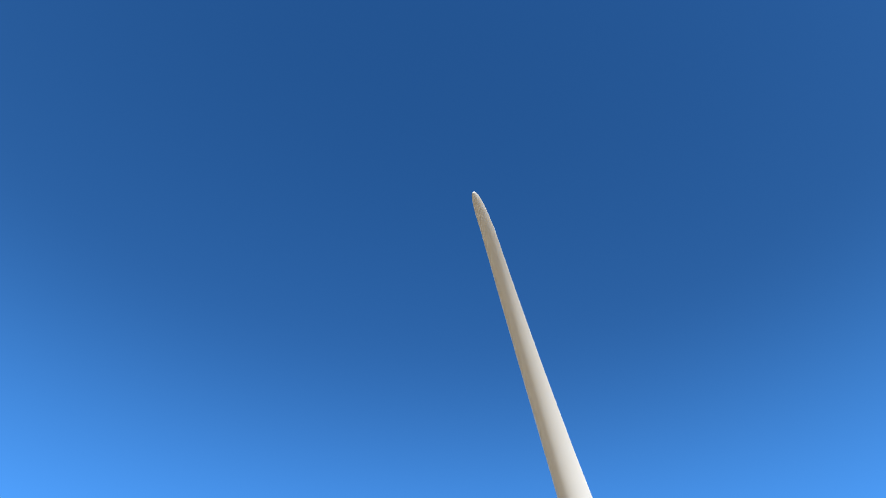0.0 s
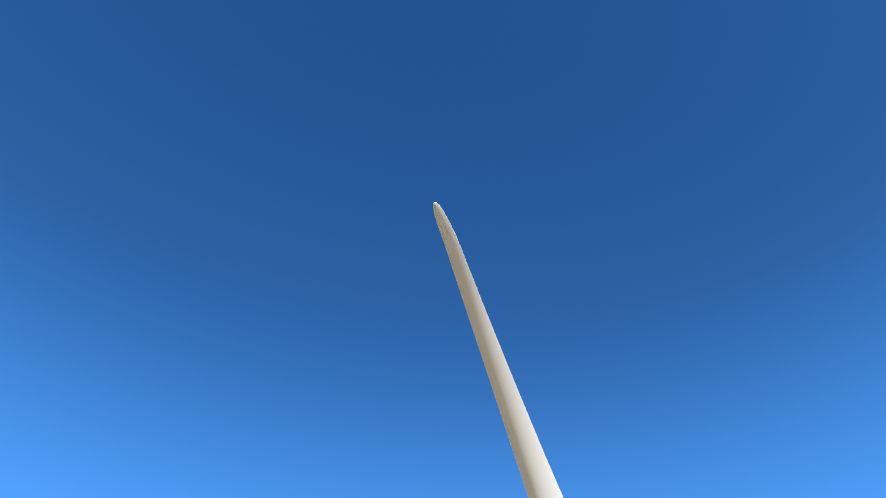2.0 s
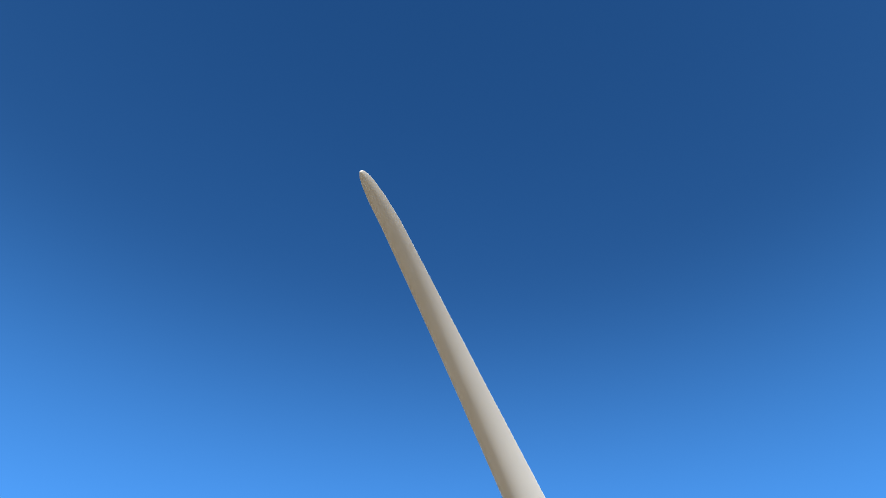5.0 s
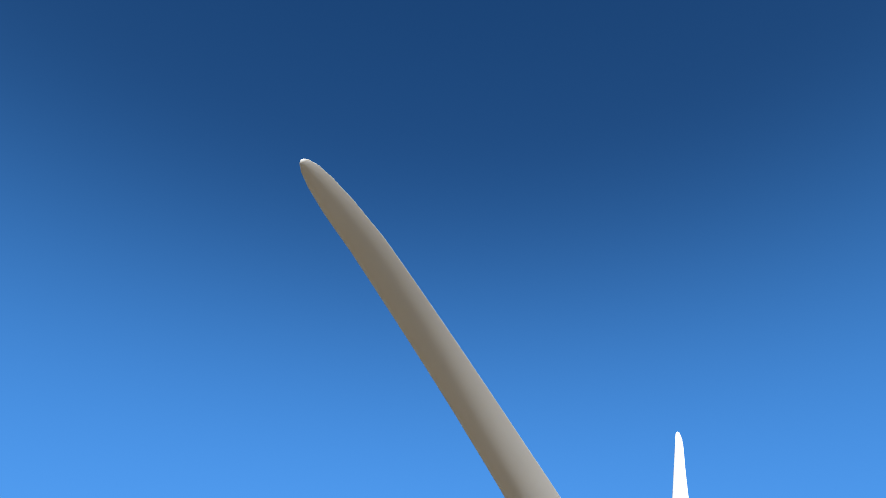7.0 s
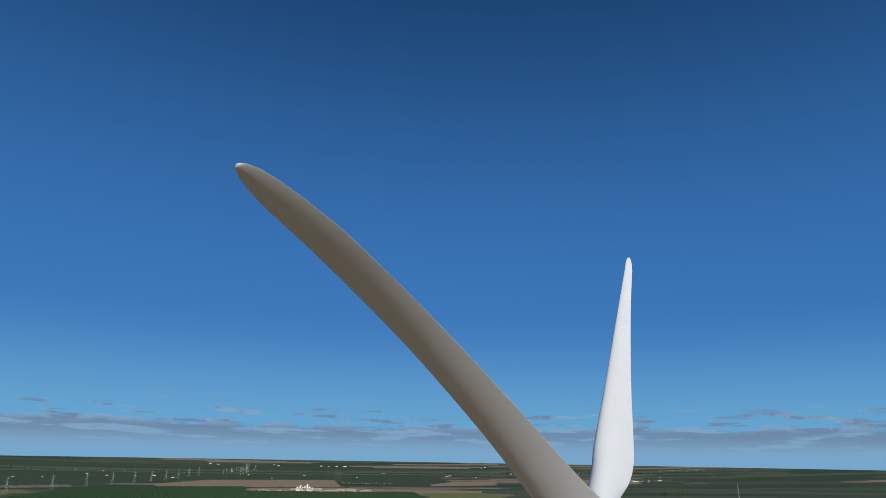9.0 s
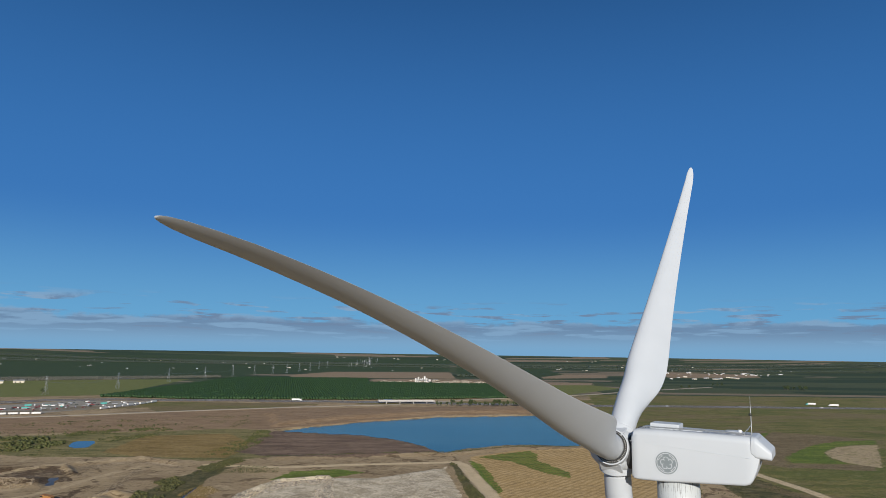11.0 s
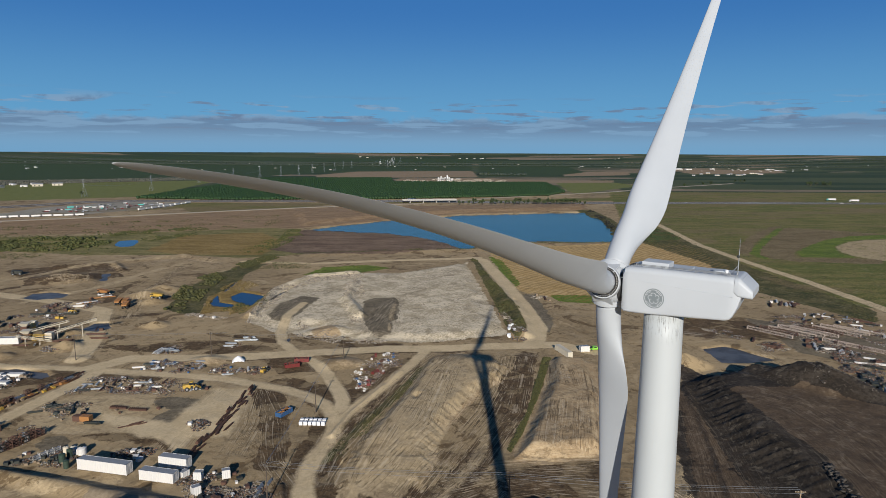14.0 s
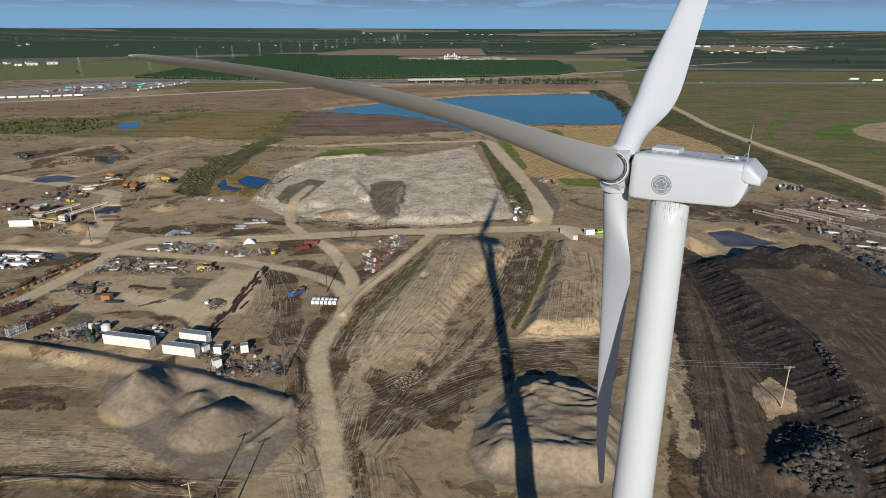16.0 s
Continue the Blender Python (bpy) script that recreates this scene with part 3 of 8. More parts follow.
zone("rubble", [(-93.9, 311.2), (-70.5, 311.9), (-43.5, 287.0), (-66.4, 291.9)], 3)
zone("mud", [(-202.8, 242.5), (-164.0, 249.3), (-143.5, 242.7), (-146.2, 234.6), (-163.3, 225.4), (-187.8, 222.3)], 3)
zone("mud", [(-70.6, 223.0), (-61.1, 224.5), (-54.1, 203.9), (-50.5, 180.5), (-56.1, 181.1), (-63.2, 198.7)], 3)
zone("mud", [(-30.7, 150.2), (-23.3, 141.9), (-21.6, 129.3), (-13.2, 128.3), (0.4, 123.1), (6.8, 136.0), (5.1, 154.1), (-6.0, 153.8), (-18.2, 166.1), (-26.0, 161.4)], 4)
zone("mud", [(17.1, 166.2), (49.5, 172.0), (42.4, 142.3), (30.9, 148.1), (20.4, 150.2), (12.2, 142.7)], 4)
zone("mud", [(-37.6, 179.6), (-31.3, 185.9), (-17.5, 226.8), (-13.3, 253.4), (-18.9, 246.2), (-28.0, 204.6)], 3)
zone("mud", [(-53.3, 280.4), (-38.1, 287.1), (-26.7, 281.2), (-41.5, 272.2)], 3)
zone("mud", [(-79.5, 259.1), (-61.3, 267.5), (-53.1, 245.2), (-67.6, 241.4)], 3)
zone("mud", [(54.3, 135.8), (67.7, 141.3), (67.7, 118.4), (56.8, 89.3), (40.4, 89.0)], 4)
zone("mud", [(-102.7, 137.4), (-91.1, 140.3), (-87.4, 132.1), (-102.3, 129.9), (-117.5, 131.5), (-121.5, 137.0)], 4)
zone("mud", [(-47.8, 156.0), (-40.6, 156.2), (-32.9, 124.5), (-39.9, 116.0), (-50.5, 110.1), (-61.8, 113.6), (-48.1, 117.8), (-40.7, 128.9)], 4)
zone("mud", [(-101.0, 105.5), (-60.8, 106.0), (-45.6, 110.2), (-39.0, 90.0), (-88.7, 89.0)], 4)
zone("mud", [(116.6, 331.0), (160.4, 326.6), (169.1, 291.4), (149.9, 290.8), (116.9, 297.3)], 4)
zone("mud", [(-328.4, 457.1), (-265.4, 482.8), (-227.8, 433.5), (-277.3, 403.7)], 4)
zone("mud", [(-160.3, 274.7), (-133.8, 280.7), (-103.0, 285.2), (-99.0, 273.0), (-127.3, 265.6)], 4)
zone("grey", [(163.0, 332.5), (216.0, 302.2), (226.7, 267.7), (205.1, 239.0), (182.6, 250.3), (159.9, 273.8)], 4)
zone("grey", [(40.4, 384.9), (56.4, 385.5), (58.1, 329.2), (52.4, 302.2), (43.1, 307.0)], 4)
zone("crust", [(-8.6, 250.4), (10.1, 260.1), (21.5, 247.0), (12.8, 224.1), (1.8, 199.9), (-3.0, 169.6), (-12.8, 148.9), (-26.2, 152.6), (-27.6, 161.0), (-19.6, 195.4)], 3)
lane("sand", [(20.0, 234.0), (12.5, 222.0), (4.0, 203.0), (-1.3, 191.0), (-4.0, 176.0), (-5.5, 160.0)], 2.6, 2.5)
zone("crust", [(-30.7, 141.7), (-24.2, 148.0), (-20.0, 139.3), (-21.4, 128.1), (-26.3, 124.7)], 3)
zone("mud", [(-34.8, 153.8), (-23.8, 145.7), (-15.5, 147.1), (-5.1, 141.5), (6.6, 148.2), (12.2, 154.9), (4.7, 136.0), (-0.1, 130.5), (-14.3, 124.9), (-29.0, 127.8)], 3)
zone("mud", [(-3.6, 253.0), (8.5, 253.3), (8.1, 237.5), (-3.2, 227.2), (-7.8, 220.1)], 3)
zone("mud", [(22.3, 237.9), (35.5, 262.3), (42.2, 271.3), (28.1, 221.0), (16.6, 181.3), (11.8, 187.0)], 3)
zone("crust", [(-116.5, 122.7), (-84.3, 120.1), (-63.4, 117.5), (-39.4, 114.1), (-22.1, 115.4), (-20.8, 107.2), (-59.8, 109.0), (-107.4, 110.7)], 6)
zone("pale", [(-120.2, 202.2), (-96.0, 184.3), (-68.3, 185.0), (-72.4, 225.4), (-87.7, 225.0), (-91.3, 195.6)], 6)
zone("crust", [(-140.2, 196.5), (-143.3, 208.0), (-135.8, 216.9), (-120.9, 218.5), (-106.7, 218.8), (-103.0, 207.2), (-103.9, 197.3), (-103.5, 188.2), (-117.6, 186.5), (-130.0, 186.2)], 4)
zone("pale", [(-95.8, 186.6), (-89.9, 195.2), (-84.7, 205.9), (-77.7, 190.2), (-80.0, 184.4), (-80.6, 175.0), (-86.5, 181.5)], 3)
zone("mud", [(-27.3, 148.8), (-17.2, 146.2), (-7.2, 138.7), (6.0, 147.6), (16.4, 155.3), (14.2, 145.9), (5.7, 136.5), (-3.3, 129.5), (-10.6, 123.0), (-17.8, 119.6), (-22.0, 126.3), (-20.6, 135.2)], 3)
lane("crust", [(-314.2, 402.4), (-294.8, 431.1), (-283.6, 467.9), (-248.5, 503.7), (-221.0, 515.6)], 7, 5)
lane("crust", [(-247.8, 357.7), (-225.4, 405.5), (-220.6, 443.9), (-208.6, 485.0)], 6, 5)
lane("mud", [(-293.3, 373.7), (-277.3, 403.7), (-250.2, 423.0), (-241.1, 460.4)], 6, 4)
lane("mud", [(-222.8, 338.5), (-201.4, 359.2), (-210.6, 406.0)], 5, 4)
lane("mud", [(-182.0, 321.7), (-157.0, 334.4), (-152.7, 347.2)], 5, 4)
lane("mud", [(-62.6, 230.5), (-47.6, 222.5), (-37.7, 206.8), (-36.9, 185.8), (-37.7, 166.3), (-36.0, 150.1), (-30.5, 129.1), (-23.9, 101.7)], 14, 3)
lane("mud", [(-38.1, 206.8), (-34.1, 219.4), (-22.4, 232.8), (-15.9, 257.1)], 11, 3)
lane("mud", [(36.0, 266.2), (24.2, 205.9), (7.2, 165.6), (-10.1, 141.3), (-22.5, 130.0)], 9, 4)
lane("mud", [(44.2, 155.6), (30.2, 157.2), (17.4, 154.4), (1.4, 144.1), (-13.4, 132.3)], 12, 5)
lane("mud", [(-19.2, 244.8), (-27.6, 204.6), (-34.2, 176.9), (-35.2, 160.9)], 6, 3)
lane("mud", [(-70.3, 228.5), (-60.1, 203.7), (-52.9, 183.7), (-51.0, 168.5)], 9, 3)
lane("mud", [(-42.6, 158.1), (-36.7, 139.4), (-38.6, 124.8), (-44.9, 117.9), (-59.0, 106.3)], 9, 4)
lane("mud", [(-115.7, 137.1), (-107.2, 139.9), (-91.6, 137.1), (-91.9, 133.8), (-107.4, 133.4)], 6, 4)
lane("mud", [(-94.9, 107.0), (-84.1, 109.0), (-72.5, 109.6), (-61.2, 106.0)], 6, 4)
lane("mud", [(-135.6, 256.0), (-99.0, 257.8), (-60.5, 263.5), (-25.7, 270.1), (20.8, 274.8)], 4, 3)
lane("mud", [(-205.5, 239.7), (-143.0, 237.3), (-114.3, 235.5)], 5, 3)
lane("mud", [(-93.8, 183.5), (-85.6, 186.3), (-79.4, 190.0)], 6, 3)
lane("mud", [(-66.4, 291.9), (-43.0, 283.3), (-21.4, 282.2)], 5, 3)
lane("crust", [(-23.7, 156.6), (-18.3, 186.3), (-8.7, 227.1), (-2.3, 250.1)], 8, 5)
lane("crust", [(-28.7, 139.1), (-24.9, 153.4), (-18.6, 170.4)], 6, 4)
lane("crust", [(13.3, 187.0), (8.9, 171.1), (0.3, 154.0), (-5.5, 142.3)], 3, 4)
lane("crust", [(66.0, 172.4), (58.9, 141.1), (54.3, 118.1)], 5, 5)
lane("crust", [(-101.6, 116.7), (-76.7, 118.2), (-49.2, 113.5), (-28.6, 110.2)], 9, 6)
lane("crust", [(-116.0, 151.3), (-102.0, 154.7), (-90.8, 158.2)], 5, 5)
lane("crust", [(89.6, 235.9), (97.8, 272.0)], 6, 4)
lane("pale", [(-213.9, 250.8), (-147.3, 245.4), (-110.0, 239.5), (-87.3, 236.0), (-74.2, 230.6), (-61.8, 226.0), (-51.6, 219.2), (-43.8, 212.2), (-38.4, 202.0), (-36.0, 192.6), (-36.5, 181.7), (-38.6, 171.8), (-38.9, 162.8), (-38.0, 154.6), (-34.8, 144.3), (-32.2, 136.3), (-29.8, 127.8), (-27.2, 118.1), (-25.0, 108.6), (-23.2, 101.5), (-20.8, 85.2)], 5.4, 3.2)
zone("crust", [(-36.4, 141.4), (-31.8, 141.6), (-27.5, 129.0), (-23.0, 116.2), (-19.0, 101.7), (-30.0, 101.3), (-33.0, 115.9), (-35.6, 128.8)], 9)
lane("pale", [(-36.0, 192.6), (-34.4, 200.9), (-29.6, 214.4), (-22.3, 231.9), (-15.1, 252.1), (-10.2, 268.2), (-7.5, 278.8)], 4.8, 3.0)
lane("weed", [(-35.2, 170.0), (-32.0, 180.5), (-26.2, 197.7), (-17.9, 220.8), (-9.7, 248.3)], 3.4, 2.5)
lane("pale", [(-147.3, 245.4), (-137.0, 259.0), (-100.1, 260.8), (-61.3, 267.5), (-26.1, 274.3), (21.1, 279.1), (53.3, 282.6), (67.2, 272.8)], 9, 2.6)
lane("pale", [(-36.6, 206.4), (-37.0, 214.4), (-40.5, 224.6), (-47.8, 241.8), (-55.9, 255.5), (-66.9, 268.2), (-75.8, 281.6), (-82.1, 300.7), (-85.1, 325.7), (-82.5, 353.0)], 5.2, 2.4)
lane("pale", [(-150.3, 183.0), (-149.6, 192.9), (-146.9, 202.9), (-143.9, 220.9), (-142.0, 233.5), (-142.0, 240.8)], 6.5, 1.8)
lane("pale", [(262, 775), (245, 600), (247.7, 502.6), (252.6, 429.5), (253.5, 360.3), (253.6, 303.3)], 8)
lane("dry", [(265.7, 551.3), (292.9, 604.0), (324.8, 654.8), (358.9, 702.0), (399.7, 752.3)], 12, 4)
lane("pale", [(29.7, 509.4), (38.8, 429.5), (45.3, 350.9), (46.8, 309.1), (41.8, 285.8)], 10)
lane("pale", [(-282.7, 378.7), (-228.0, 358.3), (-191.2, 339.5), (-166.6, 281.5), (-158.4, 256.9)], 9)
lane("pale", [(-163.3, 496.7), (-107.3, 488.9), (-37.4, 506.8), (27.4, 520.0)], 8)
lane("weed", [(210, 946), (208, 834), (191, 690)], 26, 6)
lane("weed", [(-127.6, 539.3), (-41.0, 558.1), (24.6, 567.2), (85, 604), (169, 615)], 7)
# far farmland
zone("field", [(-968, 985), (-763, 1073), (-581, 1174), (-592, 1343), (-659, 1810), (-1431, 1471)], 12)
zone("fallow", [(-457, 2264), (-367, 2605), (110, 2718), (107, 2106), (-423, 2009)], 12)
zone("fallow", [(-152, 2000), (102, 2065), (325, 1908), (510, 1927), (477, 1799), (144, 1712), (90, 1822), (-155, 1739)], 12)
zone("fallow", [(479, 2697), (769, 2662), (680, 2350), (416, 2226)], 12)
zone("fallow", [(987, 2668), (1153, 2952), (1467, 2785), (1378, 2571), (971, 2479)], 12)
zone("field", [(314, 1843), (477, 1799), (507, 1642), (270, 1308), (277, 1468)], 12)
zone("crop", [(-1607, 1656), (-2921, 3052), (-1367, 3947), (-812, 3892), (161, 4023), (114, 2827), (-374, 2659), (-507, 2413), (-655, 2022)], 14)
zone("crop", [(138, 2720), (186, 3700), (636, 3595), (585, 2652), (385, 2268), (129, 2238)], 14)
zone("lot", [(-728, 810), (-615, 859), (-620, 940), (-566, 1064), (-438, 1050), (-431, 970), (-502, 851), (-628, 777)], 5)
zone("olive", [(408, 682), (529, 755), (581, 737), (530, 670)], 6)

# curved wheel ruts: lines that vehicles follow, each with its reach
RUTS = []


def rut_line(line, reach):
    RUTS.append((line, reach))


rut_line([(-213.9, 250.8), (-147.3, 245.4), (-110.0, 239.5), (-87.3, 236.0), (-74.2, 230.6), (-61.8, 226.0), (-51.6, 219.2), (-43.8, 212.2), (-38.4, 202.0), (-36.0, 192.6), (-36.5, 181.7), (-38.6, 171.8), (-38.9, 162.8), (-38.0, 154.6), (-34.8, 144.3), (-32.2, 136.3), (-29.8, 127.8), (-27.2, 118.1), (-25.0, 108.6), (-23.2, 101.5), (-20.8, 85.2)], 6.3)
rut_line([(-36.0, 192.6), (-34.4, 200.9), (-29.6, 214.4), (-22.3, 231.9), (-15.1, 252.1), (-10.2, 268.2), (-7.5, 278.8)], 5.6)
rut_line([(-147.3, 245.4), (-137.0, 259.0), (-100.1, 260.8), (-61.3, 267.5), (-26.1, 274.3), (21.1, 279.1), (53.3, 282.6), (67.2, 272.8)], 6.3)
rut_line([(-36.6, 206.4), (-37.0, 214.4), (-40.5, 224.6), (-47.8, 241.8), (-55.9, 255.5), (-66.9, 268.2), (-75.8, 281.6), (-82.1, 300.7), (-85.1, 325.7), (-82.5, 353.0)], 5.6)
rut_line([(-28.7, 139.1), (-26.3, 163.1), (-19.1, 195.1), (-9.1, 239.7), (0.0, 262.9), (12.8, 269.6)], 15.4)
rut_line([(-13.7, 134.3), (0.3, 170.9), (14.3, 205.6), (24.4, 240.6), (29.1, 266.1)], 12.6)
rut_line([(36.0, 266.2), (24.2, 205.9), (7.2, 165.6), (-10.1, 141.3), (-22.5, 130.0)], 9.0)
rut_line([(-19.2, 244.8), (-27.6, 204.6), (-34.2, 176.9), (-35.2, 160.9)], 8.0)
rut_line([(1.7, 244.7), (-6.8, 191.8), (-18.1, 165.0), (-27.4, 147.4)], 9.0)
rut_line([(44.2, 155.6), (30.2, 157.2), (17.4, 154.4), (1.4, 144.1), (-13.4, 132.3), (-19.8, 116.5)], 12.0)
rut_line([(-41.7, 153.6), (-37.6, 140.7), (-39.7, 128.2), (-46.9, 117.9)], 8.0)
rut_line([(-104.7, 121.2), (-78.0, 120.3), (-55.2, 111.5), (-28.5, 110.2)], 6.0)
rut_line([(-94.9, 107.0), (-72.8, 110.2), (-61.2, 106.0), (-43.9, 105.0)], 7.0)
rut_line([(107.6, 189.6), (108.3, 167.3), (106.7, 150.6), (104.0, 137.8), (100.4, 125.5), (81.4, 94.5)], 9.0)
rut_line([(89.1, 227.9), (77.5, 177.2), (68.1, 143.1), (55.3, 103.6)], 7.0)
rut_line([(80.3, 167.7), (73.8, 135.0), (64.9, 103.8)], 7.0)
rut_line([(45.1, 255.1), (40.3, 216.8), (31.0, 175.3)], 6.0)
rut_line([(58.5, 255.4), (52.9, 217.2), (45.1, 175.7)], 6.0)
rut_line([(5.0, 261.5), (33.0, 267.0), (65.1, 263.2)], 8.0)
rut_line([(-70.2, 225.4), (-60.1, 203.7), (-55.7, 185.3), (-50.4, 169.6), (-41.4, 156.2)], 7.0)
rut_line([(-83.5, 176.4), (-84.2, 203.1), (-83.3, 225.1)], 8.4)
rut_line([(-62.7, 173.1), (-63.4, 194.0), (-68.6, 219.6)], 7.0)
rut_line([(-26.9, 102.0), (-32.4, 116.2), (-39.0, 122.2), (-47.5, 115.8), (-60.2, 109.9)], 11.2)
rut_line([(-16.1, 90.4), (-22.3, 116.4), (-22.2, 134.1), (-14.4, 142.1), (0.3, 157.1), (17.0, 164.1), (47.6, 167.7)], 12.6)
rut_line([(47.0, 158.2), (60.5, 155.4), (67.7, 141.3), (63.8, 118.3), (54.8, 91.9)], 9.8)
rut_line([(89.6, 235.9), (86.1, 188.8), (78.9, 147.0), (72.7, 118.5), (63.2, 92.1)], 11.2)
rut_line([(109.2, 209.4), (120.0, 199.4), (122.3, 177.2), (120.1, 155.6), (114.5, 128.2)], 14.0)
rut_line([(73.7, 92.3), (90.6, 118.8), (98.5, 136.8), (103.6, 159.6)], 7.0)
rut_line([(-150.3, 183.0), (-149.6, 192.9), (-146.9, 202.9), (-143.9, 220.9), (-142.0, 233.5), (-142.0, 240.8)], 5.6)
rut_line([(-282.7, 378.7), (-228.0, 358.3), (-191.2, 339.5), (-166.6, 281.5), (-158.4, 256.9)], 9.8)
rut_line([(-273.3, 422.1), (-249.7, 469.1), (-218.8, 510.3), (-177.9, 486.2)], 11.2)
rut_line([(-170.0, 322.1), (-188.2, 374.2), (-196.0, 424.9), (-204.2, 485.1)], 7.0)
rut_line([(29.7, 509.4), (38.8, 429.5), (45.3, 350.9), (46.8, 309.1), (41.8, 285.8)], 5.6)
rut_line([(262, 775), (245, 600), (247.7, 502.6), (252.6, 429.5), (253.5, 360.3), (253.6, 303.3)], 4.9)
rut_line([(-96.0, 318.7), (-87.9, 362.9), (-72.4, 390.6), (-55.3, 371.2)], 8.4)
rut_line([(-39.0, 294.6), (-32.8, 351.0), (-15.5, 412.9), (12.1, 463.2)], 11.2)
rut_line([(-37.4, 364.6), (-27.0, 338.5), (-26.9, 299.8), (-37.6, 294.6)], 5.6)
rut_line([(49.8, 261.2), (46.6, 217.0), (37.2, 175.5)], 9.8)
rut_line([(-110.7, 118.5), (-82.5, 117.1), (-62.2, 114.5), (-39.1, 113.1)], 9.8)
rut_line([(-126.3, 139.5), (-97.0, 142.9), (-87.8, 151.9)], 8.4)
rut_line([(116.5, 304.1), (138.1, 295.1), (144.9, 254.2), (159.2, 237.7)], 7.0)
KINDS = sorted({z[0] for z in ZONES})


def base_height(x, y):
    """Level plain that lifts slowly towards the far horizon."""
    r = np.hypot(x, y)
    u = EYE_Z / 2600 * (1 - (r - 2600) / 2300)
    z = np.where(r > 2600, EYE_Z - r * u, 0.0)
    return np.maximum(z, 0)


def height(x, y):
    x, y = np.atleast_1d(np.asarray(x, float)), np.atleast_1d(np.asarray(y, float))
    z = base_height(x, y)
    r = np.hypot(x, y)
    rough = np.clip(1 - (r - 350) / 500, 0, 1)
    z = z + rough * (0.9 * (fbm(x, y, 0.03, 4, 101) - 0.47) + 0.24 * (fbm(x, y, 0.25, 3, 102) - 0.44))
    z = z + np.clip(1 - (r - 200) / 250, 0, 1) * 0.13 * (fbm(x, y, 0.8, 2, 103) - 0.37)
    for pts, margin, f in RELIEF:
        m = near(pts, x, y, margin)
        if m.any():
            z[m] += f(x[m], y[m])
    return z


def ground_at(p):
    return float(height(p[0], p[1])[0])


k = Mat("soil_and_fields", 0.93, 0.0, 0.2)
n_big, n_mid, n_fine = k.noise(0.012, 4), k.noise(0.09, 7, dist=0.6, rough=0.58), k.noise(0.9, 5, rough=0.6)
edge = k.math("ADD", k.math("MULTIPLY", k.math("SUBTRACT", n_mid, 0.5), 1.9), k.math("MULTIPLY", k.math("SUBTRACT", n_fine, 0.5), 0.55))
col = k.mix(k.step(n_big, 0.35, 0.65), (0.278, 0.204, 0.113), (0.381, 0.283, 0.158))
col = k.mix(k.step(n_mid, 0.54, 0.64, 0, 0.6), col, (0.209, 0.142, 0.073))
col = k.mix(k.step(n_fine, 0.52, 0.62, 0, 0.18), col, (0.469, 0.352, 0.197))
stain = k.noise(0.04, 8, rough=0.68, dist=1.2)
col = k.mix(k.step(stain, 0.57, 0.60, 0, 0.9), col, (0.138, 0.092, 0.046))
col = k.mix(k.step(stain, 0.34, 0.43, 0.6, 0), col, (0.474, 0.365, 0.216))
# far patchwork of fields
cell = k.n.new("ShaderNodeTexVoronoi")
cell.distance = "CHEBYCHEV"
cell.inputs["Scale"].default_value = 1.0
cell.inputs["Randomness"].default_value = 0.75
k.l.new(k.mapped((0.0017, 0.0085, 0.001)), cell.inputs["Vector"])
csep = k.n.new("ShaderNodeSeparateColor")
k.l.new(cell.outputs["Color"], csep.inputs[0])
farc = k.mix(k.step(csep.outputs[0], 0.2, 0.75), (0.026, 0.048, 0.020), (0.068, 0.084, 0.036))
farc = k.mix(k.step(csep.outputs[1], 0.80, 0.84), farc, (0.226, 0.176, 0.115))
farc = k.mix(k.step(k.noise(0.02, 4, k.mapped((0.35, 1.5, 1))), 0.5, 0.7, 0, 0.6), farc, (0.038, 0.053, 0.033))
col = k.mix(k.attr("far"), col, farc)
LOOK = []


def soil(kind, dark, light):
    LOOK.append((kind, dark, light))


soil("brown", (0.209, 0.134, 0.072), (0.325, 0.222, 0.126))
soil("olive", (0.115, 0.115, 0.034), (0.286, 0.230, 0.092))
soil("ochre", (0.198, 0.127, 0.035), (0.314, 0.220, 0.079))
soil("mudflat", (0.111, 0.071, 0.046), (0.242, 0.167, 0.109))
soil("grass", (0.092, 0.104, 0.022), (0.232, 0.196, 0.064))
soil("field", (0.128, 0.144, 0.037), (0.167, 0.175, 0.052))
soil("fallow", (0.233, 0.165, 0.098), (0.299, 0.224, 0.140))
soil("crop", (0.024, 0.047, 0.016), (0.049, 0.074, 0.025))
soil("lot", (0.260, 0.237, 0.193), (0.324, 0.300, 0.242))
soil("dry", (0.153, 0.109, 0.051), (0.246, 0.187, 0.098))
soil("gold", (0.420, 0.280, 0.110), (0.530, 0.370, 0.170))
soil("lush", (0.075, 0.120, 0.014), (0.185, 0.225, 0.034))
soil("rubble", (0.395, 0.325, 0.214), (0.666, 0.570, 0.410))
soil("grey", (0.133, 0.108, 0.071), (0.201, 0.165, 0.110))
soil("mud", (0.052, 0.033, 0.016), (0.130, 0.085, 0.044))
soil("black", (0.024, 0.019, 0.014), (0.056, 0.045, 0.034))
soil("earth", (0.078, 0.054, 0.034), (0.116, 0.082, 0.052))
soil("sand", (0.350, 0.248, 0.138), (0.465, 0.348, 0.205))
soil("weed", (0.047, 0.053, 0.015), (0.149, 0.123, 0.051))
soil("crust", (0.395, 0.300, 0.173), (0.520, 0.400, 0.238))
soil("pale", (0.520, 0.402, 0.238), (0.603, 0.474, 0.289))
soil("heap", (0.205, 0.160, 0.106), (0.275, 0.220, 0.150))
fine_mix = k.math("MULTIPLY", k.math("ADD", n_fine, n_mid), 0.5)
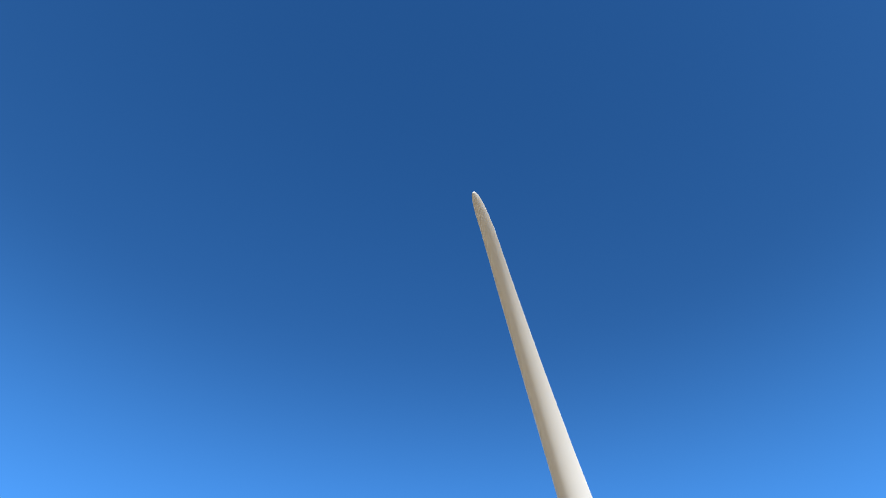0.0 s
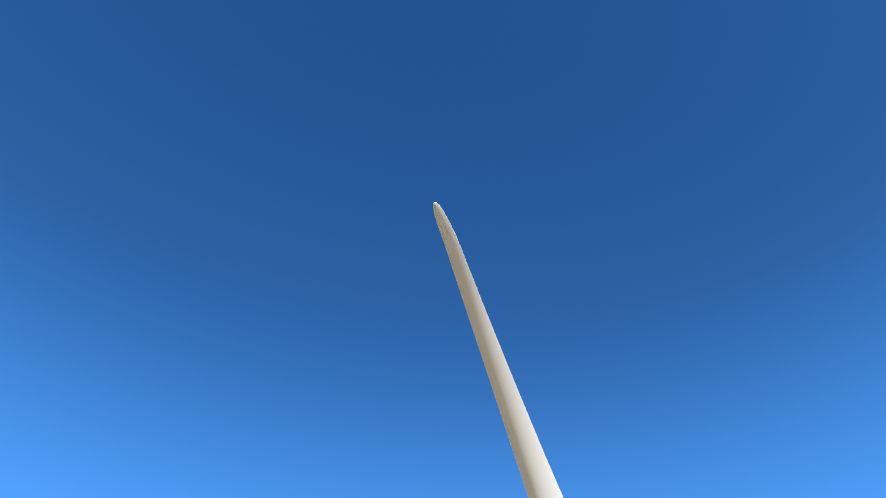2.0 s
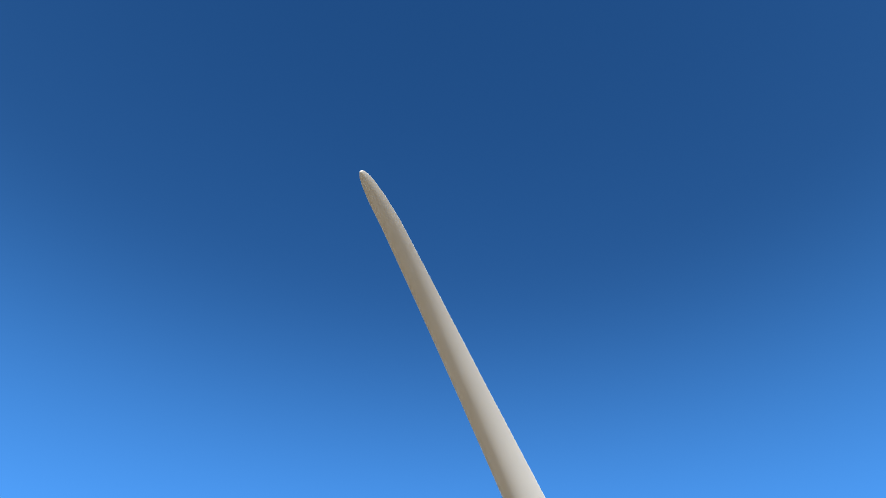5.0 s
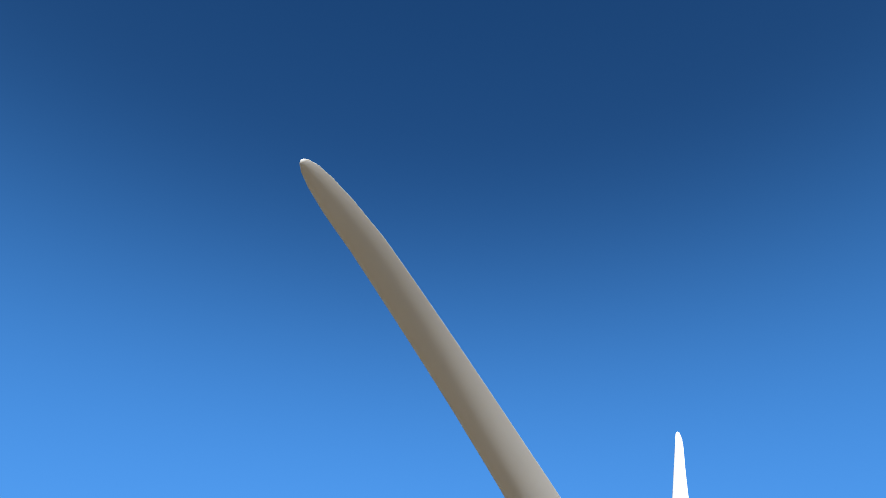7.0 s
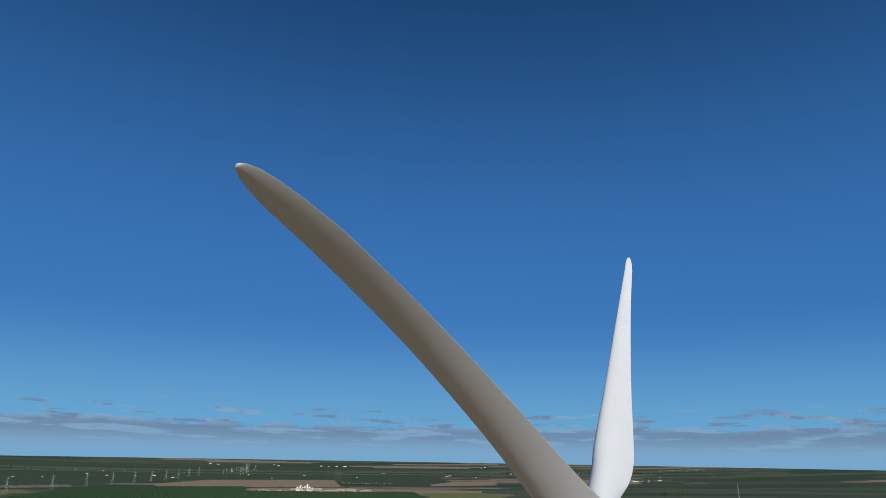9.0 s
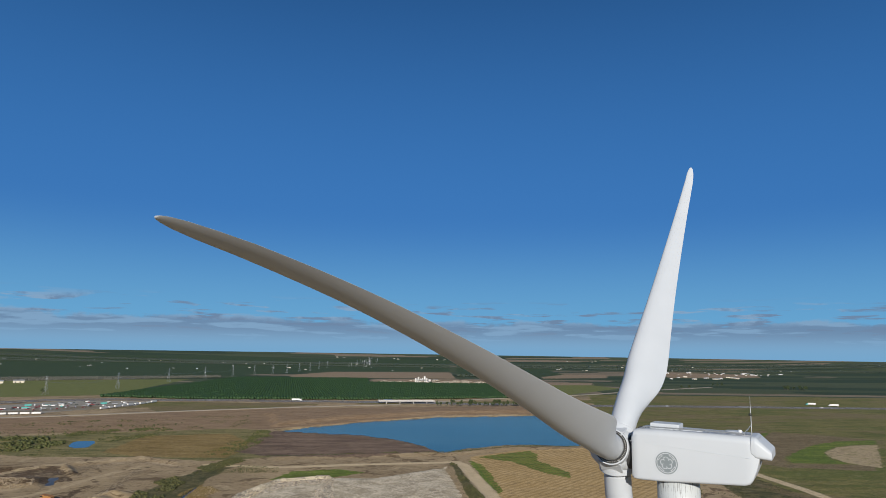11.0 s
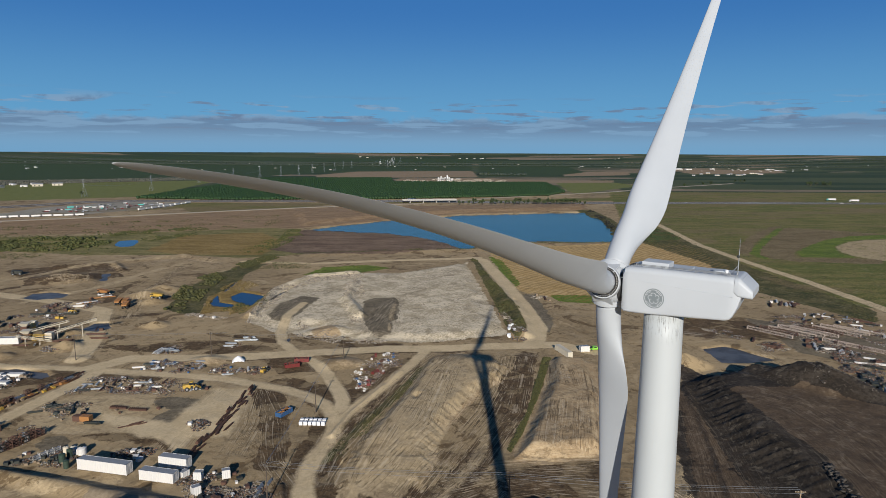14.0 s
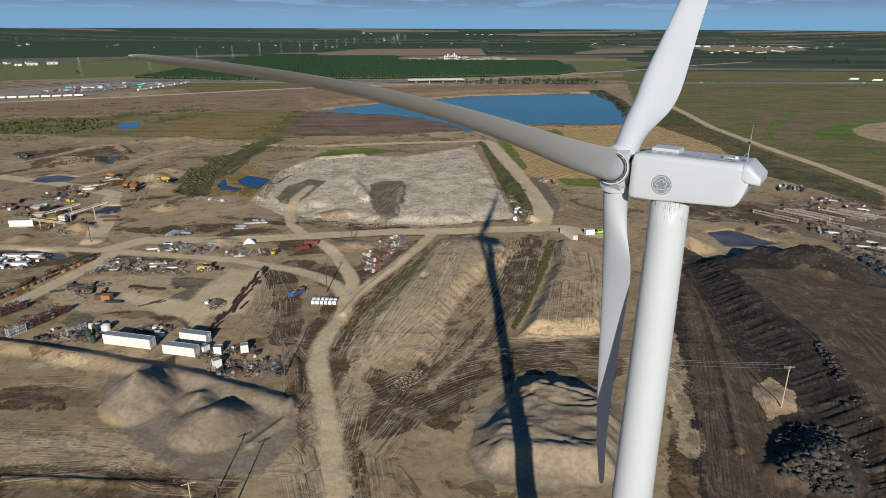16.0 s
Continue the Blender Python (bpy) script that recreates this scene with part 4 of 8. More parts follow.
streaky = k.math("MULTIPLY", k.math("ADD", k.noise(1.0, 7, k.mapped((0.022, 0.085, 1)), 0.7), n_fine), 0.5)
# wheel ruts follow the lines that vehicles take
lat, rut = k.attr("lat"), k.attr("rut")
cmb = k.n.new("ShaderNodeCombineXYZ")
k.l.new(lat, cmb.inputs[0])
k.l.new(k.math("MULTIPLY", n_big, 9.0), cmb.inputs[1])
r1 = k.noise(0.55, 3, cmb.outputs[0])
r2 = k.noise(2.3, 3, cmb.outputs[0], 0.65)
worn = k.math("MULTIPLY", k.math("MULTIPLY", rut, k.step(k.attr("heap"), -0.3, 0.2, 1.0, 0.08)), k.step(k.noise(0.03, 5), 0.34, 0.46))
streaks = k.math("MULTIPLY", k.math("SUBTRACT", r2, 0.5), k.math("MULTIPLY", worn, 2.2))
for kind, c1, c2 in LOOK:
    v = k.math("ADD", k.attr(kind), k.math("MULTIPLY", edge, 0.4 if kind == "pale" else 1.2))
    if kind in ("mud", "crust", "black", "pale"):
        v = k.math("ADD", v, streaks if kind != "pale" else k.math("MULTIPLY", streaks, 0.3))
    m = k.step(v, -0.30, 0.22) if kind == "pale" else k.step(v, -0.07, 0.09)
    if kind == "mud":
        m = k.math("MULTIPLY", m, k.step(n_mid, 0.42, 0.50, 0.45, 1.0))
    if kind == "crust":
        m = k.math("MULTIPLY", m, k.step(n_mid, 0.60, 0.48, 0.45, 0.95))
    grain = streaky if kind in ("grass", "brown", "olive", "ochre", "mudflat", "dry", "gold", "lush") else fine_mix
    col = k.mix(m, col, k.mix(k.step(grain, 0.42, 0.58), c1, c2))
worn = k.math("MULTIPLY", worn, k.step(k.attr("pale"), -0.2, 0.5, 1.0, 0.18))
dark_rut = k.math("MULTIPLY", worn, k.step(r1, 0.50, 0.60, 0, 0.38))
col = k.mix(dark_rut, col, k.mix(0.62, col, (0.05, 0.034, 0.020)))
line_rut = k.math("MULTIPLY", worn, k.step(r2, 0.55, 0.59, 0, 0.85))
col = k.mix(line_rut, col, k.mix(0.7, col, (0.04, 0.028, 0.018)))
pale_rut = k.math("MULTIPLY", k.math("MULTIPLY", worn, k.step(k.attr("black"), -0.2, 0.3, 1.0, 0.22)), k.step(r2, 0.40, 0.45, 0.85, 0))
col = k.mix(pale_rut, col, k.mix(0.55, col, (0.60, 0.50, 0.36)))
meadow = k.noise(1.0, 6, k.mapped((0.0045, 0.013, 1)), 0.62, 0.8)
onmeadow = k.math("MULTIPLY", k.step(k.attr("grass"), -0.1, 0.4), k.step(k.math("MAXIMUM", k.math("MAXIMUM", k.attr("dry"), k.attr("crust")), k.math("MAXIMUM", k.attr("lush"), k.attr("pale"))), -0.2, 0.2, 1.0, 0.0))
col = k.mix(k.math("MULTIPLY", onmeadow, k.step(meadow, 0.47, 0.60, 0, 0.75)), col, (0.205, 0.150, 0.075))
col = k.mix(k.math("MULTIPLY", onmeadow, k.step(meadow, 0.46, 0.36, 0, 0.6)), col, (0.105, 0.128, 0.026))
tuft = k.noise(0.5, 7, rough=0.75)
for kind in ("grass", "olive", "weed", "dry"):
    g = k.math("MULTIPLY", k.step(k.attr(kind), -0.1, 0.3), k.step(tuft, 0.50, 0.60, 0, 0.65))
    col = k.mix(g, col, k.mix(0.6, col, (0.025, 0.030, 0.010)))
furrow = k.n.new("ShaderNodeTexWave")
furrow.inputs["Scale"].default_value = 0.07
furrow.inputs["Distortion"].default_value = 3.0
furrow.inputs["Detail"].default_value = 2
k.l.new(k.mapped((1, 1, 1), (0, 0, 0.7)), furrow.inputs["Vector"])
col = k.mix(k.math("MULTIPLY", k.step(k.attr("gold"), 0.0, 0.5), k.step(furrow.outputs[1], 0.45, 0.9, 0, 0.5)), col, (0.260, 0.163, 0.055))
patchy = k.noise(0.16, 7, rough=0.62, dist=1.5)
driven = k.step(k.math("MAXIMUM", k.attr("pale"), k.math("MULTIPLY", k.attr("heap"), 1.0)), -0.1, 0.5, 1.0, 0.25)
col = k.mix(k.math("MULTIPLY", k.step(k.attr("far"), 0.0, 0.1, 1.0, 0.0), k.math("MULTIPLY", driven, k.step(patchy, 0.555, 0.585, 0, 0.45))), col, k.mix(0.6, col, (0.04, 0.028, 0.017)))
col = k.mix(k.math("MULTIPLY", k.step(k.attr("far"), 0.0, 0.1, 1.0, 0.0), k.math("MULTIPLY", driven, k.step(patchy, 0.39, 0.42, 0.24, 0))), col, k.mix(0.35, col, (0.62, 0.52, 0.38)))
grit = k.noise(1.7, 6, rough=0.75)
col = k.mix(k.math("MULTIPLY", driven, k.step(grit, 0.59, 0.64, 0, 0.42)), col, k.mix(0.62, col, (0.02, 0.016, 0.012)))
col = k.mix(k.step(grit, 0.34, 0.42, 0.16, 0), col, k.mix(0.30, col, (0.62, 0.56, 0.46)))
coarse = k.noise(0.32, 7, rough=0.72)
col = k.mix(k.math("MULTIPLY", driven, k.step(coarse, 0.585, 0.625, 0, 0.46)), col, k.mix(0.50, col, (0.03, 0.022, 0.015)))
col = k.mix(k.math("MULTIPLY", driven, k.step(coarse, 0.34, 0.40, 0.24, 0)), col, k.mix(0.30, col, (0.62, 0.55, 0.44)))
k.colour(col)
ruth = k.math("MULTIPLY", k.math("MULTIPLY", worn, r2), -0.5)
k.bump(k.math("ADD", k.math("ADD", k.math("MULTIPLY", n_fine, 0.5), k.math("MULTIPLY", n_mid, 0.5)), k.math("ADD", ruth, k.math("MULTIPLY", grit, 0.08))), 0.32, 0.5)
M["ground"] = k.m


def build_ground():
    az = np.concatenate([np.arange(-180, -46, 4.0), np.arange(-46, 46.01, 0.16), np.arange(48, 180, 4.0)])
    rad = np.concatenate([[6, 20, 35, 50, 62], np.geomspace(70, 480, 430), np.geomspace(486, 4590, 210)])
    A, Rr = np.meshgrid(np.radians(az), rad)
    x, y = (Rr * np.sin(A)).ravel(), (Rr * np.cos(A)).ravel()
    z = height(x, y)
    na, nr = len(az), len(rad)
    i = np.arange(nr - 1)[:, None] * na
    j = np.arange(na)[None, :]
    j2 = (j + 1) % na
    quads = np.stack([i + j, i + j2, i + na + j2, i + na + j], -1).reshape(-1, 4)
    n = len(x)
    verts = np.column_stack([x, y, z])
    verts = np.vstack([verts, [[0, 0, 0]]])
    fan = np.column_stack([np.full(na, n), (np.arange(na) + 1) % na, np.arange(na)])
    me = bpy.data.meshes.new("ground")
    me.vertices.add(len(verts))
    me.vertices.foreach_set("co", verts.ravel())
    loops = np.concatenate([quads.ravel(), fan.ravel()])
    me.loops.add(len(loops))
    me.loops.foreach_set("vertex_index", loops)
    starts = np.concatenate([np.arange(len(quads)) * 4, len(quads) * 4 + np.arange(na) * 3])
    me.polygons.add(len(starts))
    me.polygons.foreach_set("loop_start", starts)
    me.polygons.foreach_set("use_smooth", np.ones(len(starts), bool))
    me.update(calc_edges=True)
    r = np.hypot(x, y)
    masks = {q: np.full(n + 1, -1.0, np.float32) for q in KINDS}
    for kind, pts, width, soft in ZONES:
        m = near(pts, x, y, soft * 3 + (width or 0))
        if not m.any():
            continue
        d = inside(pts, x[m], y[m]) if width is None else width / 2 - along(pts, x[m], y[m])
        w = np.maximum(soft, r[m] * 0.008)
        idx = np.nonzero(m)[0]
        masks[kind][idx] = np.maximum(masks[kind][idx], np.clip(d / w, -1, 1))
    lat = np.zeros(n + 1, np.float32)
    rut = np.zeros(n + 1, np.float32)
    for num, (line, reach) in enumerate(RUTS):
        m = near(line, x, y, reach)
        if not m.any():
            continue
        idx = np.nonzero(m)[0]
        d = beside(line, x[m], y[m])
        w = smooth(1.25 * (1 - np.minimum(d, 1e3) / reach))
        better = w > rut[idx]
        rut[idx[better]] = w[better]
        lat[idx[better]] = d[better] + 40 * num
    masks["rut"], masks["lat"] = rut, lat
    masks["far"] = np.append(smooth((r - 1250) / 250), 0).astype(np.float32)
    for q, v in masks.items():
        me.attributes.new(q, "FLOAT", "POINT").data.foreach_set("value", v)
    me.materials.append(M["ground"])
    return tagged(new("ground", me), "bare tan quarry soil running out to far farmland", "ground", kind="structure")


build_ground()


def flat(name, poly, z, mat, label, category, ragged=2.0, seed=1):
    """A level sheet with an uneven outline (water)."""
    bm = bmesh.new()
    p, pts = [Vector((*q, 0)) for q in poly], []
    for a, b in zip(p, p[1:] + p[:1]):
        n = max(2, int((b - a).length / max(ragged * 1.5, 1)))
        for i in range(n):
            q = a.lerp(b, i / n)
            w = noise.noise_vector((q.x * 0.5 / ragged + seed, q.y * 0.5 / ragged, 0)) * ragged
            pts.append(bm.verts.new((q.x + w.x, q.y + w.y, z)))
    bm.faces.new(pts)
    bmesh.ops.triangulate(bm, faces=bm.faces[:])
    bmesh.ops.recalc_face_normals(bm, faces=bm.faces[:])
    for fc in bm.faces:
        if fc.normal.z < 0:
            fc.normal_flip()
    me = bpy.data.meshes.new(name)
    bm.to_mesh(me)
    bm.free()
    me.materials.append(mat)
    return tagged(new(name, me), label, category, kind="structure")


def grown(poly, by):
    c = Vector((sum(q[0] for q in poly), sum(q[1] for q in poly))) / len(poly)
    return [tuple(Vector(q) + (Vector(q) - c).normalized() * by) for q in poly]


flat("water", grown(LAKE, 4), -1.4, M["lake"], "blue-green water of a flooded pit", "lake", 1.5)
for i, q in enumerate(PONDS):
    flat("water", grown(q, 0.6), -0.5, M["pond"], "dark blue pond water among reeds", "pond", 2.4, 12 + i)
flat("water", [(-315, 576), (-326, 616), (-303, 620), (-288, 574), (-298, 560)], -0.35, M["pond"], "small open pond in the marsh", "pond", 3.0, 3)
flat("water", [(115.4, 281.8), (131.9, 286.7), (141.6, 275.7), (150.0, 261.7), (131.0, 255.3), (117.6, 257.8)], -0.55, M["puddle"], "still dark puddle on the yard", "puddle", 1.5, 4)
for n_, q in enumerate(PUDDLES):
    flat("water", grown(q, 0.6), -0.5, M["puddle"], "shallow muddy puddle on the yard", "puddle", 1.0, 20 + n_)


# ---------------------------------------------------------------- building helpers
def mesh_of(name, bm, mat, smooth_faces=False):
    me = bpy.data.meshes.new(name)
    bmesh.ops.recalc_face_normals(bm, faces=bm.faces[:])
    bm.to_mesh(me)
    bm.free()
    if smooth_faces:
        me.polygons.foreach_set("use_smooth", np.ones(len(me.polygons), bool))
    for q in (mat if isinstance(mat, (list, tuple)) else [mat]):
        me.materials.append(q)
    return me


def part(name, bm, material, parent, label="", smooth_faces=False, m=None):
    ob = new(name, mesh_of(name, bm, material, smooth_faces))
    ob.parent = parent
    if m is not None:
        ob.matrix_basis = m
    if label:
        ob["label"] = label
    return ob


def thing(name, m, label, category, group="", kind=""):
    ob = new(name)
    ob.empty_display_size = 0.1
    ob.matrix_basis = m
    return tagged(ob, label, category, group, kind)


def box(bm, c, s, rz=0.0, bevel=0.0, m=None):
    """A box by centre and size; with m it is placed by that matrix."""
    t = Matrix.Translation(c) @ Matrix.Rotation(rz, 4, "Z")
    if m is not None:
        t = m @ t
    r = bmesh.ops.create_cube(bm, size=1.0, matrix=t @ Matrix.Diagonal((*s, 1)))
    if bevel:
        es = list({e for v in r["verts"] for e in v.link_edges})
        bmesh.ops.bevel(bm, geom=es, offset=bevel, segments=2, affect="EDGES", profile=0.6)
    return bm


def bx(c, s, bevel=0.0, rz=0.0):
    return box(bmesh.new(), c, s, rz, bevel)


def tube(bm, a, b, r1, r2=None, n=8, caps=True):
    a, b = Vector(a), Vector(b)
    d = b - a
    q = d.to_track_quat("Z", "Y").to_matrix().to_4x4()
    bmesh.ops.create_cone(bm, cap_ends=caps, segments=n, radius1=r1, radius2=r1 if r2 is None else r2, depth=d.length,
                          matrix=Matrix.Translation((a + b) / 2) @ q)
    return bm


def loft(bm, rings, close_ends=True):
    vs = [[bm.verts.new(p) for p in ring] for ring in rings]
    n = len(vs[0])
    for a, b in zip(vs[:-1], vs[1:]):
        for i in range(n):
            bm.faces.new((a[i], a[(i + 1) % n], b[(i + 1) % n], b[i]))
    if close_ends:
        bm.faces.new(vs[0])
        bm.faces.new(vs[-1])
    return bm


def on_ground(p, rz=0.0, sink=0.0):
    return pose(p[0], p[1], ground_at(p) - sink, 0, 0, rz)


# ---------------------------------------------------------------- wind turbine
HUB = Vector((12.17, 45.71, 80.0))
AXIS_TURN = math.degrees(math.atan2(0.54243, -0.83846))
TILT = 3.0
ROTOR = 45.0
TOWER = (15.62, 43.48)

turbine = thing("wind_turbine", pose(TOWER[0], TOWER[1], ground_at(TOWER) - 0.3), "white three-bladed wind turbine with its blades feathered", "wind turbine")
inv = turbine.matrix_basis.inverted()

bm = bmesh.new()
rings, prev = [], 0
for z in np.linspace(0, 79.0, 40):
    r = 2.30 - (2.30 - 1.34) * z / 79.0
    rings.append([(r * math.cos(i * math.tau / 64), r * math.sin(i * math.tau / 64), z) for i in range(64)])
loft(bm, rings)
tower = part("tower", bm, M["tower"], turbine, "white tapered steel tower with dark streaks under the top", True)
for z in (26.2, 52.5):
    r = 2.30 - (2.30 - 1.34) * z / 79.0
    b2 = bmesh.new()
    loft(b2, [[((r + e) * math.cos(i * math.tau / 64), (r + e) * math.sin(i * math.tau / 64), z + h) for i in range(64)] for e, h in ((-0.02, -0.09), (0.012, -0.08), (0.012, 0.08), (-0.02, 0.09))])
    part("flange", b2, M["tower"], tower)

# frame of the nacelle: +x upwind along the shaft, z up
SHAFT = Matrix.Translation(HUB) @ Matrix.Rotation(radians(AXIS_TURN), 4, "Z") @ Matrix.Rotation(radians(-TILT), 4, "Y")
NAC = inv @ SHAFT
BODY = inv @ Matrix.Translation(HUB) @ Matrix.Rotation(radians(AXIS_TURN), 4, "Z") @ Matrix.Rotation(radians(-0.4), 4, "Y")


def section(x, w, zt, zb, cr, shrink=0.0):
    """A nacelle cross-section with rounded upper shoulders."""
    pts = []
    hw = w / 2
    for cx, cz, rr, a0 in ((hw - cr, zt - cr, cr, 0), (-hw + cr, zt - cr, cr, 90), (-hw + 0.18, zb + 0.18, 0.18, 180), (hw - 0.18, zb + 0.18, 0.18, 270)):
        for i in range(7):
            t = radians(a0 + 15 * i)
            pts.append((x, cx + rr * math.cos(t), cz + rr * math.sin(t)))
    return pts


bm = bmesh.new()
loft(bm, [section(-1.42, 2.5, 1.30, -1.30, 0.5), section(-1.47, 2.9, 1.50, -1.46, 0.45), section(-1.62, 3.14, 1.64, -1.53, 0.40), section(-1.95, 3.22, 1.72, -1.56, 0.40), section(-3.4, 3.26, 1.76, -1.52, 0.40),
          section(-8.35, 3.26, 1.76, -1.18, 0.42), section(-8.62, 3.24, 1.76, -1.08, 0.45), section(-8.80, 3.2, 1.75, -0.86, 0.5), section(-9.05, 3.14, 1.70, -0.25, 0.5), section(-9.22, 3.05, 1.64, 0.40, 0.55)])
nacelle = part("nacelle", bm, M["paint"], turbine, "white fibreglass nacelle with rounded shoulders", False, BODY)
mod = nacelle.data
mod.polygons.foreach_set("use_smooth", np.ones(len(mod.polygons), bool))
mod.set_sharp_from_angle(angle=radians(32))
# overhanging rear cowl
b2 = bmesh.new()
loft(b2, [section(-8.78, 3.262, 1.764, 0.70, 0.43), section(-8.98, 3.27, 1.764, 0.54, 0.40), section(-9.06, 3.26, 1.74, 0.50, 0.38), section(-9.84, 3.06, 1.02, 0.44, 0.24), section(-9.90, 3.0, 0.92, 0.48, 0.14)])
ob = part("rear_cowl", b2, M["paint"], nacelle)
ob.data.polygons.foreach_set("use_smooth", np.ones(len(ob.data.polygons), bool))
ob.data.set_sharp_from_angle(angle=radians(32))
# seam between the lower and upper shells
for side in (1, -1):
    b2 = bmesh.new()
    tube(b2, (-1.4, side * 1.57, 0.90), (-3.0, side * 1.632, 0.80), 0.012, 0.012, 6)
    tube(b2, (-3.0, side * 1.632, 0.80), (-8.75, side * 1.632, 0.48), 0.012, 0.012, 6)
    part("shell_seam", b2, M["paint"], nacelle)
part("roof_hatch", box(bmesh.new(), (-3.5, 0.1, 1.90), (1.9, 1.5, 0.42), 0, 0.09), M["paint"], nacelle, "raised white roof hatch")
part("roof_cover", box(bmesh.new(), (-5.2, 0.0, 1.74), (1.3, 1.5, 0.12), 0, 0.04), M["paint"], nacelle)
b2 = bmesh.new()
bmesh.ops.create_cone(b2, cap_ends=True, segments=32, radius1=0.62, radius2=0.50, depth=0.26, matrix=Matrix.Translation((-7.7, 0.1, 1.80)))
part("vent_cap", b2, M["paint"], nacelle)
part("front_vent", box(bmesh.new(), (-1.95, 0.25, 1.69), (0.55, 0.7, 0.08), 0, 0.02), M["seal"], nacelle)
for side in (0.85, 1.25):
    b2 = bmesh.new()
    tube(b2, (-2.2, side, 1.86), (-8.4, side, 1.90), 0.025, 0.025, 6)
    for x in (-2.2, -4.2, -6.3, -8.4):
        tube(b2, (x, side, 1.6), (x, side, 1.88), 0.02, 0.02, 6)
    part("roof_rail", b2, M["galv"], nacelle)
b2 = bmesh.new()
tube(b2, (-8.75, 0.35, 1.6), (-8.75, 0.35, 3.5), 0.035, 0.025, 8)
tube(b2, (-8.75, 0.35, 3.5), (-8.75, 0.35, 4.2), 0.012, 0.008, 6)
tube(b2, (-8.75, 0.35, 2.4), (-8.2, 0.9, 1.7), 0.02, 0.02, 6)
tube(b2, (-8.75, 0.35, 2.4), (-8.3, -0.2, 1.7), 0.02, 0.02, 6)
tube(b2, (-8.75, 0.05, 3.0), (-8.75, 0.65, 3.0), 0.015, 0.015, 6)
part("sensor_mast", b2, M["galv"], nacelle, "thin grey weather mast with a lightning rod")
b2 = bmesh.new()
bmesh.ops.create_uvsphere(b2, u_segments=12, v_segments=8, radius=0.10, matrix=Matrix.Translation((-8.75, 0.68, 3.05)))
part("wind_sensor", b2, M["darksteel"], nacelle)
part("aviation_light", tube(bmesh.new(), (-8.1, 0.5, 1.7), (-8.1, 0.5, 2.05), 0.13, 0.11, 14), M["plastic"], nacelle)
part("sensor_tray", box(bmesh.new(), (-8.3, 0.5, 1.78), (0.8, 0.9, 0.06), 0, 0.01), M["greymetal"], nacelle)


def disc(bm, c, r0, r1, y, n=48, a0=0.0, a1=360.0, wob=0.0):
    """A flat ring or arc in the plane of the side wall."""
    m = max(3, int(n * (a1 - a0) / 360))
    vs = []
    for i in range(m + 1):
        t = radians(a0 + (a1 - a0) * i / m)
        w = 1 + wob * math.sin(i / m * math.pi)
        vs.append((bm.verts.new((c[0] + r0 * math.cos(t), y, c[1] + r0 * math.sin(t))), bm.verts.new((c[0] + r1 * w * math.cos(t), y, c[1] + r1 * w * math.sin(t)))))
    for p, q in zip(vs[:-1], vs[1:]):
        bm.faces.new((p[0], q[0], q[1], p[1]))


LC, LY = (-3.75, -0.30), 1.637
b2 = bmesh.new()
disc(b2, LC, 0.0001, 0.70, LY)
emblem = part("emblem", b2, M["logo_grey"], nacelle, "round grey-blue emblem with pale curls")
b2 = bmesh.new()
disc(b2, LC, 0.585, 0.635, LY + 0.004)
part("emblem_ring", b2, M["logo_pale"], nacelle)
for i in range(4):
    b2 = bmesh.new()
    disc(b2, LC, 0.49, 0.575, LY + 0.004, 48, 90 * i + 18, 90 * i + 62, -0.10)
    part("emblem_curl", b2, M["logo_pale"], nacelle)
for i in range(5):
    t = radians(72 * i + 10)
    b2 = bmesh.new()
    disc(b2, (LC[0] + 0.22 * math.cos(t), LC[1] + 0.22 * math.sin(t)), 0.145, 0.19, LY + 0.004, 36, 72 * i - 80, 72 * i + 130)
    part("emblem_curl", b2, M["logo_pale"], nacelle)

# hub
bm = bmesh.new()
prof = ((-1.02, 0.9), (-0.98, 1.22), (-0.9, 1.30), (-0.55, 1.45), (0.0, 1.50), (0.6, 1.42), (1.1, 1.2), (1.6, 0.8), (1.85, 0.4), (1.95, 0.05))
loft(bm, [[(x, r * math.cos(i * math.tau / 48), r * math.sin(i * math.tau / 48)) for i in range(48)] for x, r in prof])
hub = part("hub", bm, M["paint"], turbine, "white rounded hub", True, NAC)
b2 = bmesh.new()
loft(b2, [[(x, r * math.cos(i * math.tau / 40), r * math.sin(i * math.tau / 40)) for i in range(40)] for x, r in ((-1.50, 0.9), (-1.48, 1.14), (-1.02, 1.14), (-1.0, 0.9))])
part("shaft_seal", b2, M["seal"], hub)


